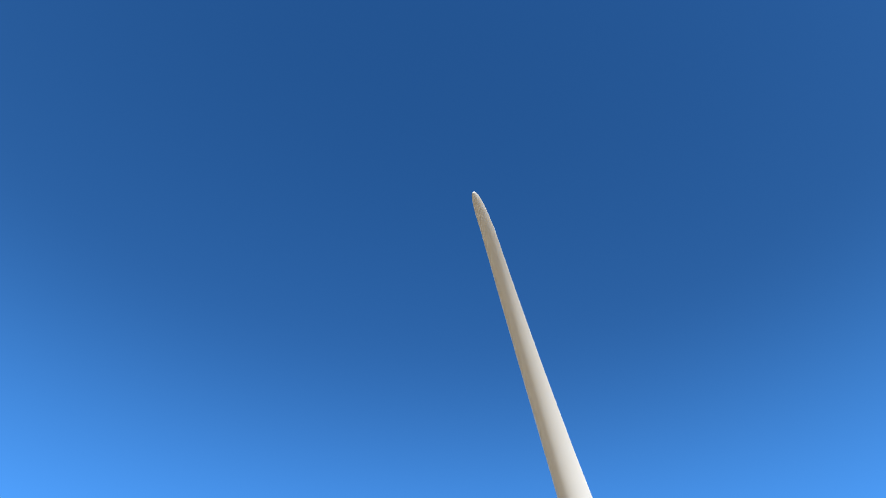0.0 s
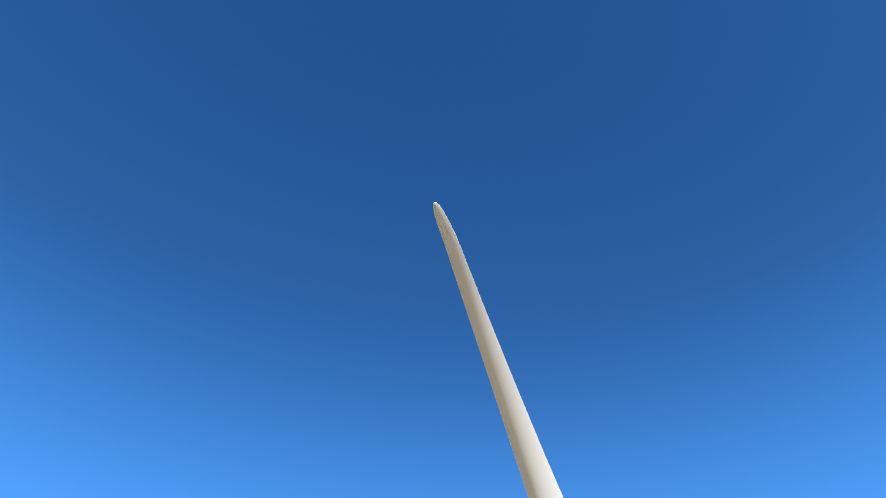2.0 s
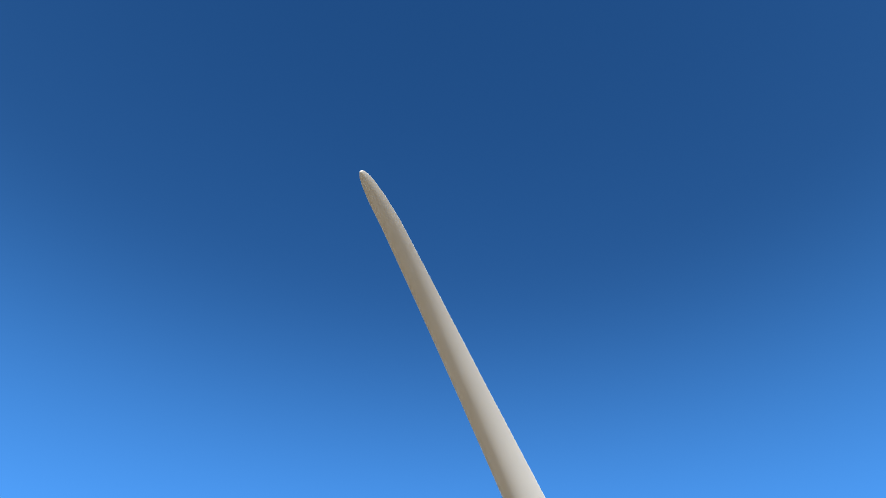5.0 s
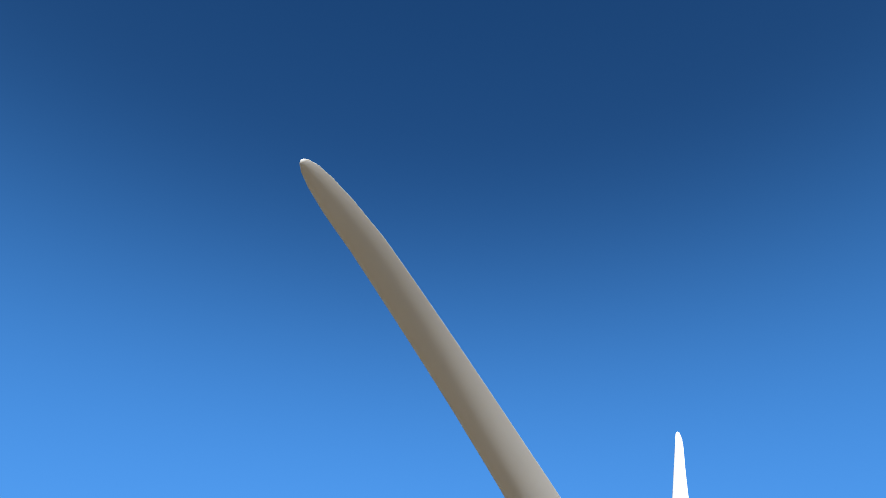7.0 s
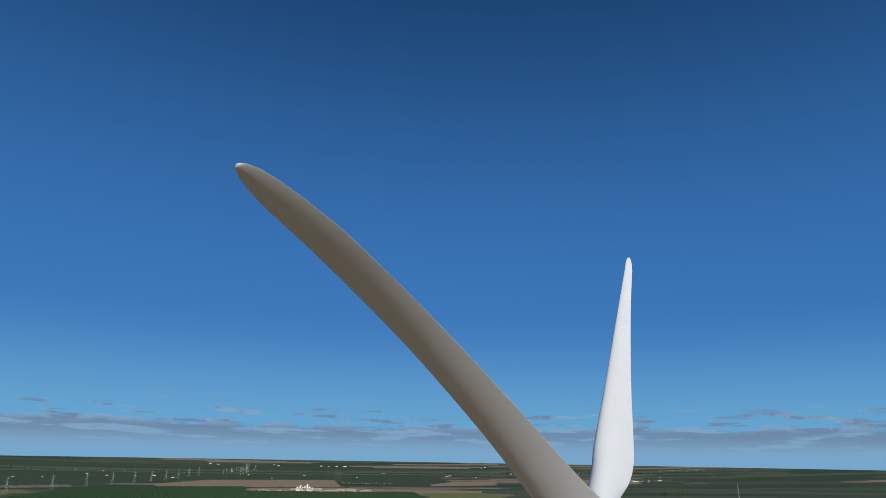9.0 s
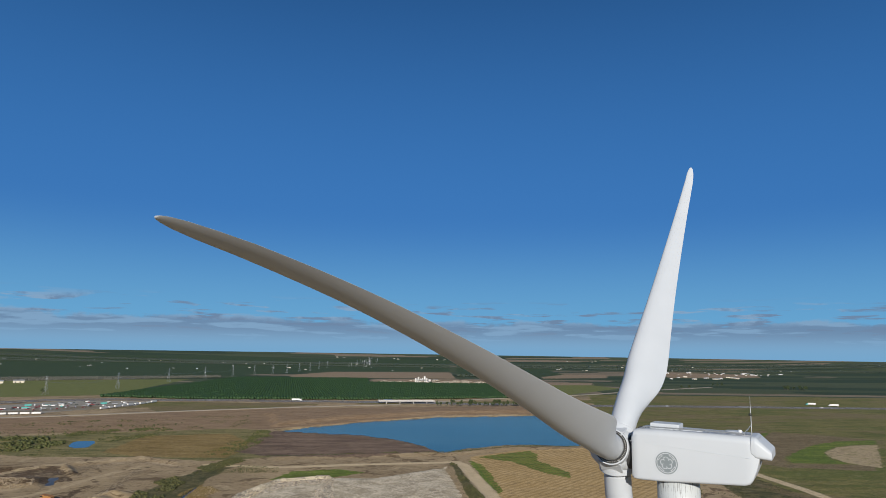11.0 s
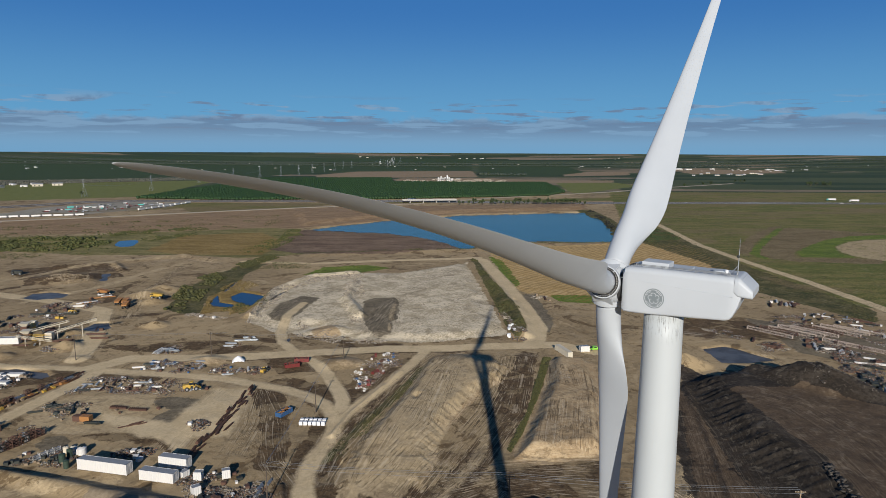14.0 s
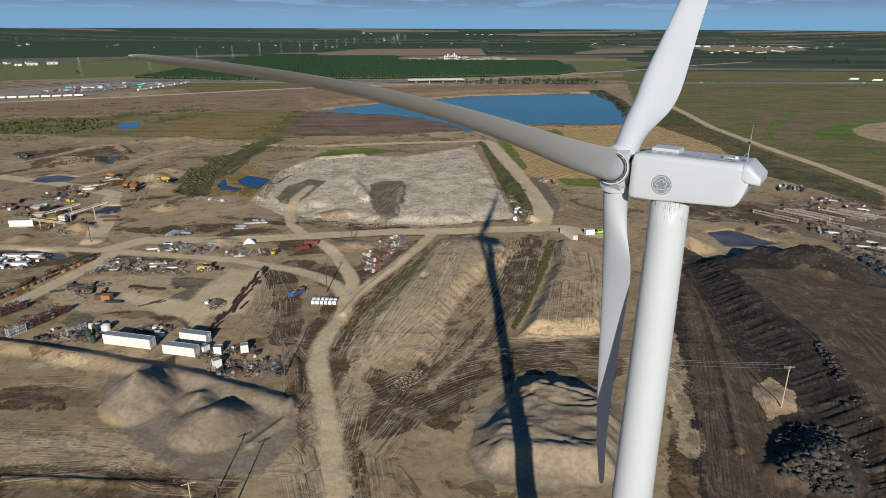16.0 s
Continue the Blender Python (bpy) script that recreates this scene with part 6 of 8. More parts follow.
def tree(h, spread, seed, label, mat="leaf_dark", blobs=26, leaf_n=700, leaf_size=0.35, group="", trunk_h=0.3, category="tree"):
    rng = np.random.RandomState(seed)
    t = thing("tree", pose(0, 0, -500), label, category, group)
    b = bmesh.new()
    tube(b, (0, 0, 0), (0.1, 0, h * 0.55), h * 0.035, h * 0.016, 8)
    limbs = []
    for i in range(7):
        a = i * 2.4 + rng.rand()
        z = h * (trunk_h + 0.35 * rng.rand())
        e = (spread * 0.7 * math.cos(a), spread * 0.7 * math.sin(a), z + h * 0.22)
        tube(b, (0.05, 0, z), e, h * 0.014, h * 0.006, 6)
        limbs.append(e)
    part("trunk", b, M["bark"], t)
    d = rng.randn(blobs, 3)
    d /= np.linalg.norm(d, axis=1)[:, None]
    rad = rng.rand(blobs) ** 0.4
    c = d * rad[:, None] * np.array([spread, spread, h * (1 - trunk_h) * 0.48]) + np.array([0, 0, h * (trunk_h + (1 - trunk_h) * 0.5)])
    V, F = clumps(c, spread * (0.13 + 0.12 * rng.rand(blobs)), 1, seed, 0.85, 0.6)
    ob = new("crown", mesh_np("crown", V, F, M[mat]))
    ob.parent = t
    if leaf_n:
        i = rng.randint(0, blobs, leaf_n)
        q = rng.randn(leaf_n, 3)
        q /= np.linalg.norm(q, axis=1)[:, None]
        V, F = leaves(c[i] + q * spread * 0.30 * (0.5 + 0.7 * rng.rand(leaf_n, 1)), leaf_size, seed + 1)
        ob = new("leaf_spray", mesh_np("leaf_spray", V, F, M[mat]))
        ob.parent = t
    return t


def scatter(poly, n, seed, gap=0.0):
    """n random points inside a polygon."""
    rng = np.random.RandomState(seed)
    p = np.array(poly, float)
    out = np.zeros((0, 2))
    while len(out) < n:
        q = p.min(0) + rng.rand(n * 3, 2) * (p.max(0) - p.min(0))
        out = np.vstack([out, q[inside(poly, q[:, 0], q[:, 1]) > gap]])
    return out[:n]


def put(ob, p, rz=0.0, sink=0.03, s=1.0):
    m = on_ground(p, rz, sink)
    o = copy_thing(ob, m)
    if s != 1.0:
        o.scale = (s, s, s)
    return o


def drop(*obs):
    """Take a pattern out of the scene once it has been copied."""
    for ob in obs:
        for o in (*ob.children_recursive, ob):
            bpy.data.objects.remove(o)


# ---------------------------------------------------------------- highway and lorries
def ribbon(name, line, width, mat, label, category, lift=0.5, thick=0.5, step=25.0):
    """A road as a solid strip that follows the ground."""
    pts = []
    for a, b in zip(line[:-1], line[1:]):
        a, b = Vector(a), Vector(b)
        n = max(1, int((b - a).length / step))
        pts += [a.lerp(b, i / n) for i in range(n)]
    pts.append(Vector(line[-1]))
    bm = bmesh.new()
    rings = []
    for i, q in enumerate(pts):
        d = (pts[min(i + 1, len(pts) - 1)] - pts[max(i - 1, 0)]).normalized()
        nrm = Vector((-d.y, d.x)) * width / 2
        z = ground_at(q) + lift
        l, r = q + nrm, q - nrm
        l2, r2 = q + nrm * (1 + 2.0 / width), q - nrm * (1 + 2.0 / width)
        rings.append([(l.x, l.y, z), (r.x, r.y, z), (r2.x, r2.y, z - thick), (l2.x, l2.y, z - thick)])
    loft(bm, rings)
    return tagged(new(name, mesh_of(name, bm, mat)), label, category, kind="structure")


HIGHWAY = [(-794, 834), (-699, 910), (-643, 976), (-600, 1039), (-523, 1072), (-383, 1081), (-232, 1091), (-79, 1090), (92, 1079), (289, 1075), (471, 1086), (725, 1092), (904, 1103)]
ribbon("road", HIGHWAY, 11, M["asphalt"], "grey asphalt highway crossing the plain", "road", 0.6)
HIGHWAY2 = [(-810, 852), (-714, 930), (-658, 999), (-613, 1063), (-533, 1093), (-391, 1103), (-237, 1113), (-80, 1112), (94, 1100), (294, 1095), (479, 1107), (738, 1112), (921, 1124)]
ribbon("road", HIGHWAY2, 11, M["asphalt"], "second carriageway of the grey highway", "road", 0.6)
k = Mat("pale_gravel_road", 0.95)
k.colour(k.mix(k.noise(0.05, 4), (0.30, 0.25, 0.18), (0.38, 0.32, 0.24)))
M["gravel"] = k.m
ribbon("road", [(-686, 717), (-552, 769), (-445, 829), (-324, 911), (-209, 979), (-111, 1029), (-39, 1059)], 9, M["gravel"], "pale unpaved frontage road", "road", 0.4)
ribbon("road", [(-2, 1101), (102, 1201), (233, 1290), (371, 1391), (533, 1552), (804, 1773)], 11, M["gravel"], "pale side road rising to the overpass", "road", 0.4)
for line in (HIGHWAY, HIGHWAY2):
    ribbon("road_marking", line, 0.35, M["roadline"], "white centre line of the highway", "road marking", 0.68, 0.06)
b = bmesh.new()
oa, ob_ = Vector((-76, 1073)), Vector((17, 1090))
mid, dirv = (oa + ob_) / 2, (ob_ - oa)
bridge = thing("overpass", pose(mid.x, mid.y, 0, 0, 0, math.degrees(math.atan2(dirv.y, dirv.x))), "pale concrete highway overpass", "bridge", kind="structure")
part("deck", bx((0, 0, 4.4), (dirv.length, 14, 1.0)), M["concrete"], bridge)
for y in (-6.8, 6.8):
    part("parapet", bx((0, y, 5.3), (dirv.length, 0.4, 1.0)), M["concrete"], bridge)
for x in (-0.36, -0.12, 0.12, 0.36):
    part("pier", bx((x * dirv.length, 0, 2.0), (1.2, 11, 4.4)), M["concrete"], bridge)

along_road = math.degrees(math.atan2(HIGHWAY[8][1] - HIGHWAY[5][1], HIGHWAY[8][0] - HIGHWAY[5][0]))
semi((-216, 1103), along_road, "white", "white", "white articulated lorry on the highway")
semi((-60, 1110), along_road, "red", "blue", "blue-boxed articulated lorry with a red cab")
semi((713, 1165), along_road + 180, "teal", "white", "white articulated lorry with a green cab")
semi((740, 1141), along_road + 180, "white", "white", "white articulated lorry on the open highway")
for p in ((-175, 1095), (-140, 1118), (689, 1094), (-364, 1081), (414, 1085)):
    t = pickup(p, along_road, random.choice(("white", "darksteel", "greymetal")), "small car driving on the highway")
    t.name, t["category"] = "car", "car"
    t.location.z += 0.6

# ---------------------------------------------------------------- trailer yard beside the highway
kinds = [lot_vehicle("white", 13, 3.6, "white box trailer parked in the yard"), lot_vehicle("white", 8, 3.0, "short white box trailer parked in the yard"),
         lot_vehicle("teal", 11, 3.2, "teal box trailer parked in the yard"), lot_vehicle("darksteel", 6, 2.0, "dark parked vehicle in the yard", "parked_vehicle"),
         lot_vehicle("red", 7, 2.4, "red parked vehicle in the yard", "parked_vehicle"), lot_vehicle("greymetal", 9, 2.2, "grey flat trailer parked in the yard")]
LOT = [(-666, 807), (-600, 860), (-607, 932), (-555, 1042), (-438, 1039), (-444, 979), (-506, 858)]
rng = random.Random(5)
turn = math.degrees(math.atan2(LOT[4][1] - LOT[2][1], LOT[4][0] - LOT[2][0]))
for q in scatter([(-579, 876), (-579, 943), (-536, 1033), (-460, 1038), (-452, 988), (-518, 880)], 84, 3):
    put(rng.choice(kinds[1:] + kinds[1:2] + kinds[3:]), q, turn + rng.choice((0, 90, 180)) + rng.uniform(-6, 6), 0.03, rng.uniform(0.6, 0.85))
for i in range(9):
    a, c = Vector((-589, 801)), Vector((-496, 840))
    put(kinds[0], a.lerp(c, i / 8), math.degrees(math.atan2((c - a).y, (c - a).x)) + rng.uniform(-2, 2), 0.03, 0.8)
for i in range(9):
    a, c = Vector((-449, 916)), Vector((-429, 1034))
    put(kinds[i % 2], a.lerp(c, i / 8), math.degrees(math.atan2((c - a).y, (c - a).x)) + rng.uniform(-2, 2))
drop(*kinds)

# ---------------------------------------------------------------- orchard, tree rows, shrubs
def rows(poly, step_x, step_y, turn, size, hgt, mat, name, label, category, seed, squash=0.9, tris=1):
    p = np.array(poly, float)
    c = p.mean(0)
    R_ = np.abs(p - c).max() * 1.5
    u, v = np.meshgrid(np.arange(-R_, R_, step_x), np.arange(-R_, R_, step_y))
    ca, sa = math.cos(radians(turn)), math.sin(radians(turn))
    x, y = (c[0] + u * ca - v * sa).ravel(), (c[1] + u * sa + v * ca).ravel()
    m = inside(poly, x, y) > 0
    rng = np.random.RandomState(seed)
    x, y = x[m] + rng.uniform(-0.5, 0.5, m.sum()), y[m] + rng.uniform(-0.5, 0.5, m.sum())
    keep = rng.rand(len(x)) > 0.03
    x, y = x[keep], y[keep]
    s = size * rng.uniform(0.8, 1.2, len(x))
    V, F = clumps(np.column_stack([x, y, height(x, y) + hgt * 0.55]), s, tris, seed, squash)
    return tagged(new(name, mesh_np(name, V, F, mat)), label, category, kind="stuff")


rows([(-563, 1135), (-561, 1938), (-176, 1979), (-148, 1740), (85, 1720), (274, 1737), (256, 1357), (199, 1250), (-103, 1148), (-393, 1110)], 5.0, 6.2, 12, 3.2, 4.4, M["leaf_orchard"], "orchard", "dark green rows of orchard trees beyond the highway", "orchard", 7)
ROWL = [Vector((23, 1037)), Vector((145, 1055)), Vector((236, 1040))]
protos = [tree(11, 3.2, s, "dark green tree in the windbreak beyond the lake", "leaf_dark", 22, 260, 0.7, "windbreak trees") for s in (1, 2, 3)]
rng = random.Random(9)
for i in range(40):
    t = i / 39
    q = ROWL[0].lerp(ROWL[1], t * 2) if t < 0.5 else ROWL[1].lerp(ROWL[2], t * 2 - 1)
    if rng.random() < 0.1:
        continue
    put(rng.choice(protos), (q.x + rng.uniform(-2, 2), q.y + rng.uniform(-5, 5)), rng.uniform(0, 360), 0.1, rng.uniform(0.65, 1.15))
for q in scatter([(939, 1655), (992, 1735), (1058, 1741), (1013, 1662)], 16, 4):
    put(rng.choice(protos), q, rng.uniform(0, 360), 0.1, rng.uniform(0.8, 1.2))
for p in ((-697, 1193), (596, 1579), (674, 1656), (707, 1684), (839, 1833), (855, 1835), (867, 1836), (132, 2285), (152, 2288)):
    put(rng.choice(protos), p, rng.uniform(0, 360), 0.1, rng.uniform(0.8, 1.1))
drop(*protos)


def shrubs(name, poly, n, lo, hi, mat, label, seed, squash=0.8, gap=0.0, leafy=5, tris=1):
    """Low shrubs and weeds over an area, as one leafy mass."""
    q = scatter(poly, n, seed, gap)
    rng = np.random.RandomState(seed)
    keep = fbm(q[:, 0], q[:, 1], 0.07, 4, seed) > 0.455
    q = q[keep]
    s = (lo + 1.35 * (hi - lo) * rng.rand(len(q)) ** 2.4) * (0.55 + fbm(q[:, 0], q[:, 1], 0.1, 2, seed + 2))
    z = height(q[:, 0], q[:, 1])
    V, F = clumps(np.column_stack([q, z + s * 0.4]), s, tris, seed, squash, 0.6)
    ob = tagged(new(name, mesh_np(name, V, F, M[mat])), label, "shrubs", kind="stuff")
    if leafy:
        i = np.repeat(np.arange(len(q)), leafy)
        d = rng.randn(len(i), 3)
        d /= np.linalg.norm(d, axis=1)[:, None]
        d[:, 2] = np.abs(d[:, 2])
        V, F = leaves(np.column_stack([q, z + s * 0.4])[i] + d * s[i][:, None] * 1.05, float(np.mean(s)) * 0.5, seed + 1)
        tagged(new(name, mesh_np(name, V, F, M[mat])), label, "shrubs", kind="stuff")
    return ob


shrubs("marsh_shrub", [(-421, 536), (-433, 596), (-425, 635), (-353, 630), (-324, 601), (-317, 553), (-363, 539)], 2970, 0.30, 1.43, "leaf_marsh", "olive green marsh shrubs at the water's edge", 11)
shrubs("marsh_shrub", [(-365, 664), (-316, 704), (-276, 716), (-266, 696), (-302, 671), (-346, 639)], 1386, 0.22, 0.92, "leaf_marsh", "band of green reeds across the marsh", 12)
shrubs("marsh_shrub", [(-314, 632), (-258, 683), (-254, 664), (-294, 602)], 858, 0.19, 0.67, "leaf_marsh", "low green reeds beside the pond", 13)
shrubs("marsh_shrub", [(-167, 596), (-181, 721), (-164, 701), (-154, 631), (-153.2, 572.8)], 858, 0.19, 0.76, "leaf_marsh", "green reeds at the lake's shallow end", 14)
shrubs("weed", [(-158.0, 340.6), (-168.1, 374.9), (-177.1, 421.8), (-168.6, 452.2), (-162.0, 496.8), (-147.0, 538.6), (-136.9, 527.4), (-151.6, 472.9), (-155.9, 422.5), (-150.6, 378.5), (-139.8, 332.5), (-146.3, 327.5)], 5400, 0.19, 0.85, "leaf_weed", "tangled olive bushes beside the ditch", 15)
shrubs("reed", [(-135.5, 332.6), (-144.0, 368.2), (-147.4, 397.9), (-142.8, 430.7), (-124.7, 409.0), (-130.7, 391.8), (-139.1, 378.9), (-138.1, 361.3), (-130.8, 345.3), (-118.8, 343.1), (-109.0, 353.9), (-103.6, 346.2), (-118.8, 333.1)], 2200, 0.12, 0.42, "reed", "pale ochre reeds round the ponds", 27)
# added near-black clumps that stand in for the bank's rocky dark edge
shrubs("bush", [(214, 955), (221, 955), (215, 848), (197, 704), (188, 685), (199, 808)], 1050, 0.22, 0.88, "leaf_black", "near-black shrub clumps standing in for the lake bank's rocky dark edge", 28)
shrubs("weed", [(-160.3, 486.8), (-127.4, 498.1), (-107.3, 488.9), (-103.4, 470.1), (-136.2, 464.3), (-150.4, 455.0)], 1350, 0.09, 0.41, "leaf_weed", "scattered weeds on the upper yard", 29)
shrubs("weed", [(174.5, 438.2), (198.2, 411.5), (210.5, 352.3), (194.1, 351.8), (176.5, 386.4), (163.6, 408.6)], 1050, 0.09, 0.41, "leaf_weed", "weeds behind the steel yard", 30)
shrubs("weed", [(-127.9, 341.5), (-120.2, 369.0), (-100.3, 386.4), (-107.5, 348.6), (-112.5, 333.3)], 990, 0.11, 0.42, "leaf_weed", "weeds along the pond's edge", 16)
shrubs("weed", [(19.8, 503.9), (24.9, 504.1), (32.1, 418.1), (41.6, 346.9), (40.6, 298.9), (34.0, 289.2), (31.0, 317.1), (27.8, 381.4)], 2310, 0.11, 0.50, "leaf_weed", "weeds on the bank beside the track", 17)
shrubs("weed", [(42.7, 264.1), (46.3, 264.2), (33.5, 216.7), (24.1, 187.3), (19.5, 175.8), (19.0, 178.2), (28.5, 206.0)], 3600, 0.09, 0.38, "leaf_weed", "green weeds in a gully between sand banks", 18)
shrubs("bush", [(185, 615), (214, 696), (244, 721), (249, 657), (232, 625)], 1650, 0.26, 0.92, "leaf_dark", "dark green thicket by the lake", 19)
shrubs("weed", [(-125.6, 530.7), (-40.6, 552.0), (24.4, 560.9), (84, 597), (168, 611), (171, 622), (86, 611), (25.0, 577.0), (-41.5, 564.5)], 1650, 0.13, 0.55, "leaf_weed", "line of weeds on the lake's near bank", 20)
shrubs("weed", [(251, 721), (250, 666), (238.6, 502.2), (243.3, 344.6), (228.2, 321.0), (202.0, 411.7), (215.3, 511.5), (191, 616)], 2970, 0.11, 0.46, "leaf_weed", "weeds along the dirt road", 21)
shrubs("weed", [(-104.1, 444.1), (-93.6, 475.1), (-62.4, 485.7), (-43.5, 472.3), (-66.2, 449.6), (-83.7, 432.8)], 2310, 0.05, 0.19, "leaf_weed", "fresh green weeds on the yard", 22)
shrubs("weed", [(-30.7, 170.1), (-20.0, 204.8), (-12.3, 233.1), (-14.7, 236.2), (-26.8, 194.9), (-34.1, 170.0)], 990, 0.05, 0.21, "leaf_weed", "sparse weeds between the haul tracks", 23, leafy=2)
shrubs("weed", [(-514, 661), (-225, 838), (-232, 866), (-538, 693)], 1386, 0.15, 0.67, "leaf_marsh", "scattered scrub on the brown bank", 24)
shrubs("weed", [(-492, 632), (-383, 711), (-218, 811), (-189, 752), (-304, 676), (-415, 619)], 1800, 0.15, 0.7, "leaf_marsh", "low scrub along the marsh's far edge", 34)
shrubs("weed", [(-183.6, 546.1), (-186, 646), (-159, 678), (-149, 648), (-155.8, 572.7), (-162.1, 523.5)], 1400, 0.15, 0.7, "leaf_marsh", "bright marsh growth by the mudflat", 35)
shrubs("weed", [(-401, 508), (-363, 539), (-305, 560), (-271, 542), (-330, 517), (-378, 478)], 1600, 0.12, 0.5, "leaf_marsh", "low green growth along the marsh edge", 36)
shrubs("weed", [(124.4, 340.8), (135.5, 341.2), (131.8, 329.2), (122.0, 328.9)], 198, 0.19, 0.59, "leaf_weed", "green bush behind the tower", 25)
shrubs("weed", [(41.0, 140.6), (64.7, 141.2), (52.1, 107.0), (45.1, 106.8)], 528, 0.04, 0.15, "leaf_weed", "thin weeds on churned soil", 26, leafy=2)
# belts of trees on the plain
for n, (poly, mat, lo, hi, cnt, lab) in enumerate((
        ([(-1220, 1611), (-1193, 1697), (-650, 2063), (-615, 1951), (-1075, 1526), (-1090, 1436)], "leaf_grey", 1.6, 3.4, 3200, "grey belt of bare trees along a creek"),
        ([(-2299, 2933), (-319, 3600), (-309, 3492), (-2247, 2864)], "leaf_far", 2.0, 4.2, 2200, "far dark line of trees"),
        ([(-2483, 3173), (2559, 3376), (2509, 3308), (-2431, 3105)], "leaf_far", 2.4, 5, 3600, "far dark line of trees on the horizon plain"),
        ([(-2679, 3431), (2710, 3582), (2635, 3479), (-2587, 3311)], "leaf_far", 2.8, 5.6, 4200, "hazy woods near the horizon"),
        ([(871, 3322), (2280, 2999), (2229, 2930), (832, 3169)], "leaf_far", 2.2, 4.4, 900, "trees round the far farm buildings"),
        ([(117, 2383), (298, 2354), (289, 2280), (112, 2283)], "leaf_far", 4, 7, 60, "trees beside a far field"))):
    q = scatter(poly, cnt, 60 + n)
    rr = np.random.RandomState(70 + n)
    s = lo + (hi - lo) * rr.rand(cnt)
    V, F = clumps(np.column_stack([q, height(q[:, 0], q[:, 1]) + s * 0.5]), s, 1, 80 + n, 0.7, 0.45)
    tagged(new("tree_belt", mesh_np("tree_belt", V, F, M[mat])), lab, "trees", kind="stuff")


# ---------------------------------------------------------------- transmission towers and far buildings
py = pylon(34)
LINE = ((-677, 1167), (-632, 1340), (-657, 1664), (-626, 1845), (-591, 1991), (-563, 2136), (-531, 2255), (-515, 2412), (-503, 2586), (-480, 2698), (-470, 2865), (-449, 2977))
for i, p in enumerate(LINE):
    a = LINE[max(i - 1, 0)]
    c = LINE[min(i + 1, len(LINE) - 1)]
    put(py, p, math.degrees(math.atan2(c[1] - a[1], c[0] - a[0])) + 90)
for a, c in zip(LINE[:4], LINE[1:5]):
    for off in (-6.5, 6.5):
        d = (Vector(c) - Vector(a)).normalized()
        o = Vector((-d.y, d.x)) * off
        wires((a[0] + o.x, a[1] + o.y, 22.5), (c[0] + o.x, c[1] + o.y, 22.5), [(0, 0, 0)], 5, 0.09)
rng = random.Random(77)
for i in range(26):
    q = scatter([(-381, 2988), (-323, 3654), (-261, 3662), (-267, 3004)], 26, 90)[i]
    put(py, q, rng.uniform(0, 90), 0.1, rng.uniform(0.6, 0.9))
drop(py)


def barn(w, d, h, wall, roof, label, name="farm_building", group="far farm buildings"):
    t = thing(name, pose(0, 0, -900), label, "building", group)
    part("wall", bx((0, 0, h / 2 - 0.5), (w, d, h + 1)), M[wall], t)
    b = bmesh.new()
    loft(b, [[(x, -d / 2 - 0.4, h), (x, d / 2 + 0.4, h), (x, 0, h + d * 0.16)] for x in (-w / 2 - 0.4, w / 2 + 0.4)])
    part("roof", b, M[roof], t)
    for i in range(int(w // 9)):
        part("door" if i % 2 else "window", bx((-w / 2 + 5 + i * 9, -d / 2, h * 0.35), (3, 0.2, h * 0.5)), M["darksteel"], t)
    return t


farms = [barn(40, 18, 6, "white", "white", "long white farm building on the plain"), barn(22, 14, 5, "cream", "greymetal", "pale farm shed with a grey roof"),
         barn(14, 9, 4, "white", "greymetal", "small white farmhouse with a grey roof"), barn(60, 24, 8, "white", "white", "large white warehouse on the plain")]
for i, q in enumerate(scatter([(1092, 2763), (1279, 3014), (1623, 2855), (1531, 2690)], 36, 101)):
    put(farms[(0, 1, 2, 1, 2)[i % 5]], q, rng.uniform(-25, 25), 0.2, rng.uniform(0.25, 0.5))
for i, q in enumerate(scatter([(1001, 2862), (1116, 2955), (1117, 2858), (992, 2813)], 7, 102)):
    put(farms[(0, 1)[i % 2]], q, rng.uniform(-15, 15), 0.2, 0.7)
for i, q in enumerate(scatter([(-1052, 1419), (-1091, 1548), (-948, 1561), (-921, 1494), (-979, 1386)], 9, 103)):
    put(farms[(1, 2, 2)[i % 3]], q, rng.uniform(-40, 40), 0.1)
for i, q in enumerate(scatter([(-1835, 2440), (-2511, 3364), (2635, 3479), (2229, 2930), (139, 2829)], 60, 104)):
    put(farms[(1, 2, 1, 2)[i % 4]], q, rng.uniform(-30, 30), 0.2, rng.uniform(0.3, 0.55))
for i, q in enumerate(scatter([(841, 2321), (1052, 2575), (1312, 2487), (1205, 2357)], 14, 105)):
    put(farms[(1, 2)[i % 2]], q, rng.uniform(-40, 40), 0.1, 0.7)
for i, q in enumerate(scatter([(-574, 4105), (1216, 4006), (1186, 3907), (-559, 3999)], 14, 106)):
    put(farms[1], q, rng.uniform(-30, 30), 0.2, rng.uniform(0.4, 0.8))
drop(*farms)


def silo_plant(p):
    t = thing("batching_plant", on_ground(p, 20), "white silos and hoppers of a far gravel plant", "plant")
    r_ = random.Random(3)
    for i in range(6):
        x = (i - 3) * 7.0
        hgt = r_.uniform(10, 19)
        part("silo", tube(bmesh.new(), (x, r_.uniform(-6, 6), 0), (x, r_.uniform(-6, 6), hgt), 2.4, 2.4, 16), M["white"], t)
    for i in range(4):
        part("conveyor", bx((-10 + i * 14, -6, 8), (26, 1.4, 1.2)), M["greymetal"], t)
        part("hopper", bx((-16 + i * 13, 8, 5), (6, 6, 8)), M["white"], t)
    return t


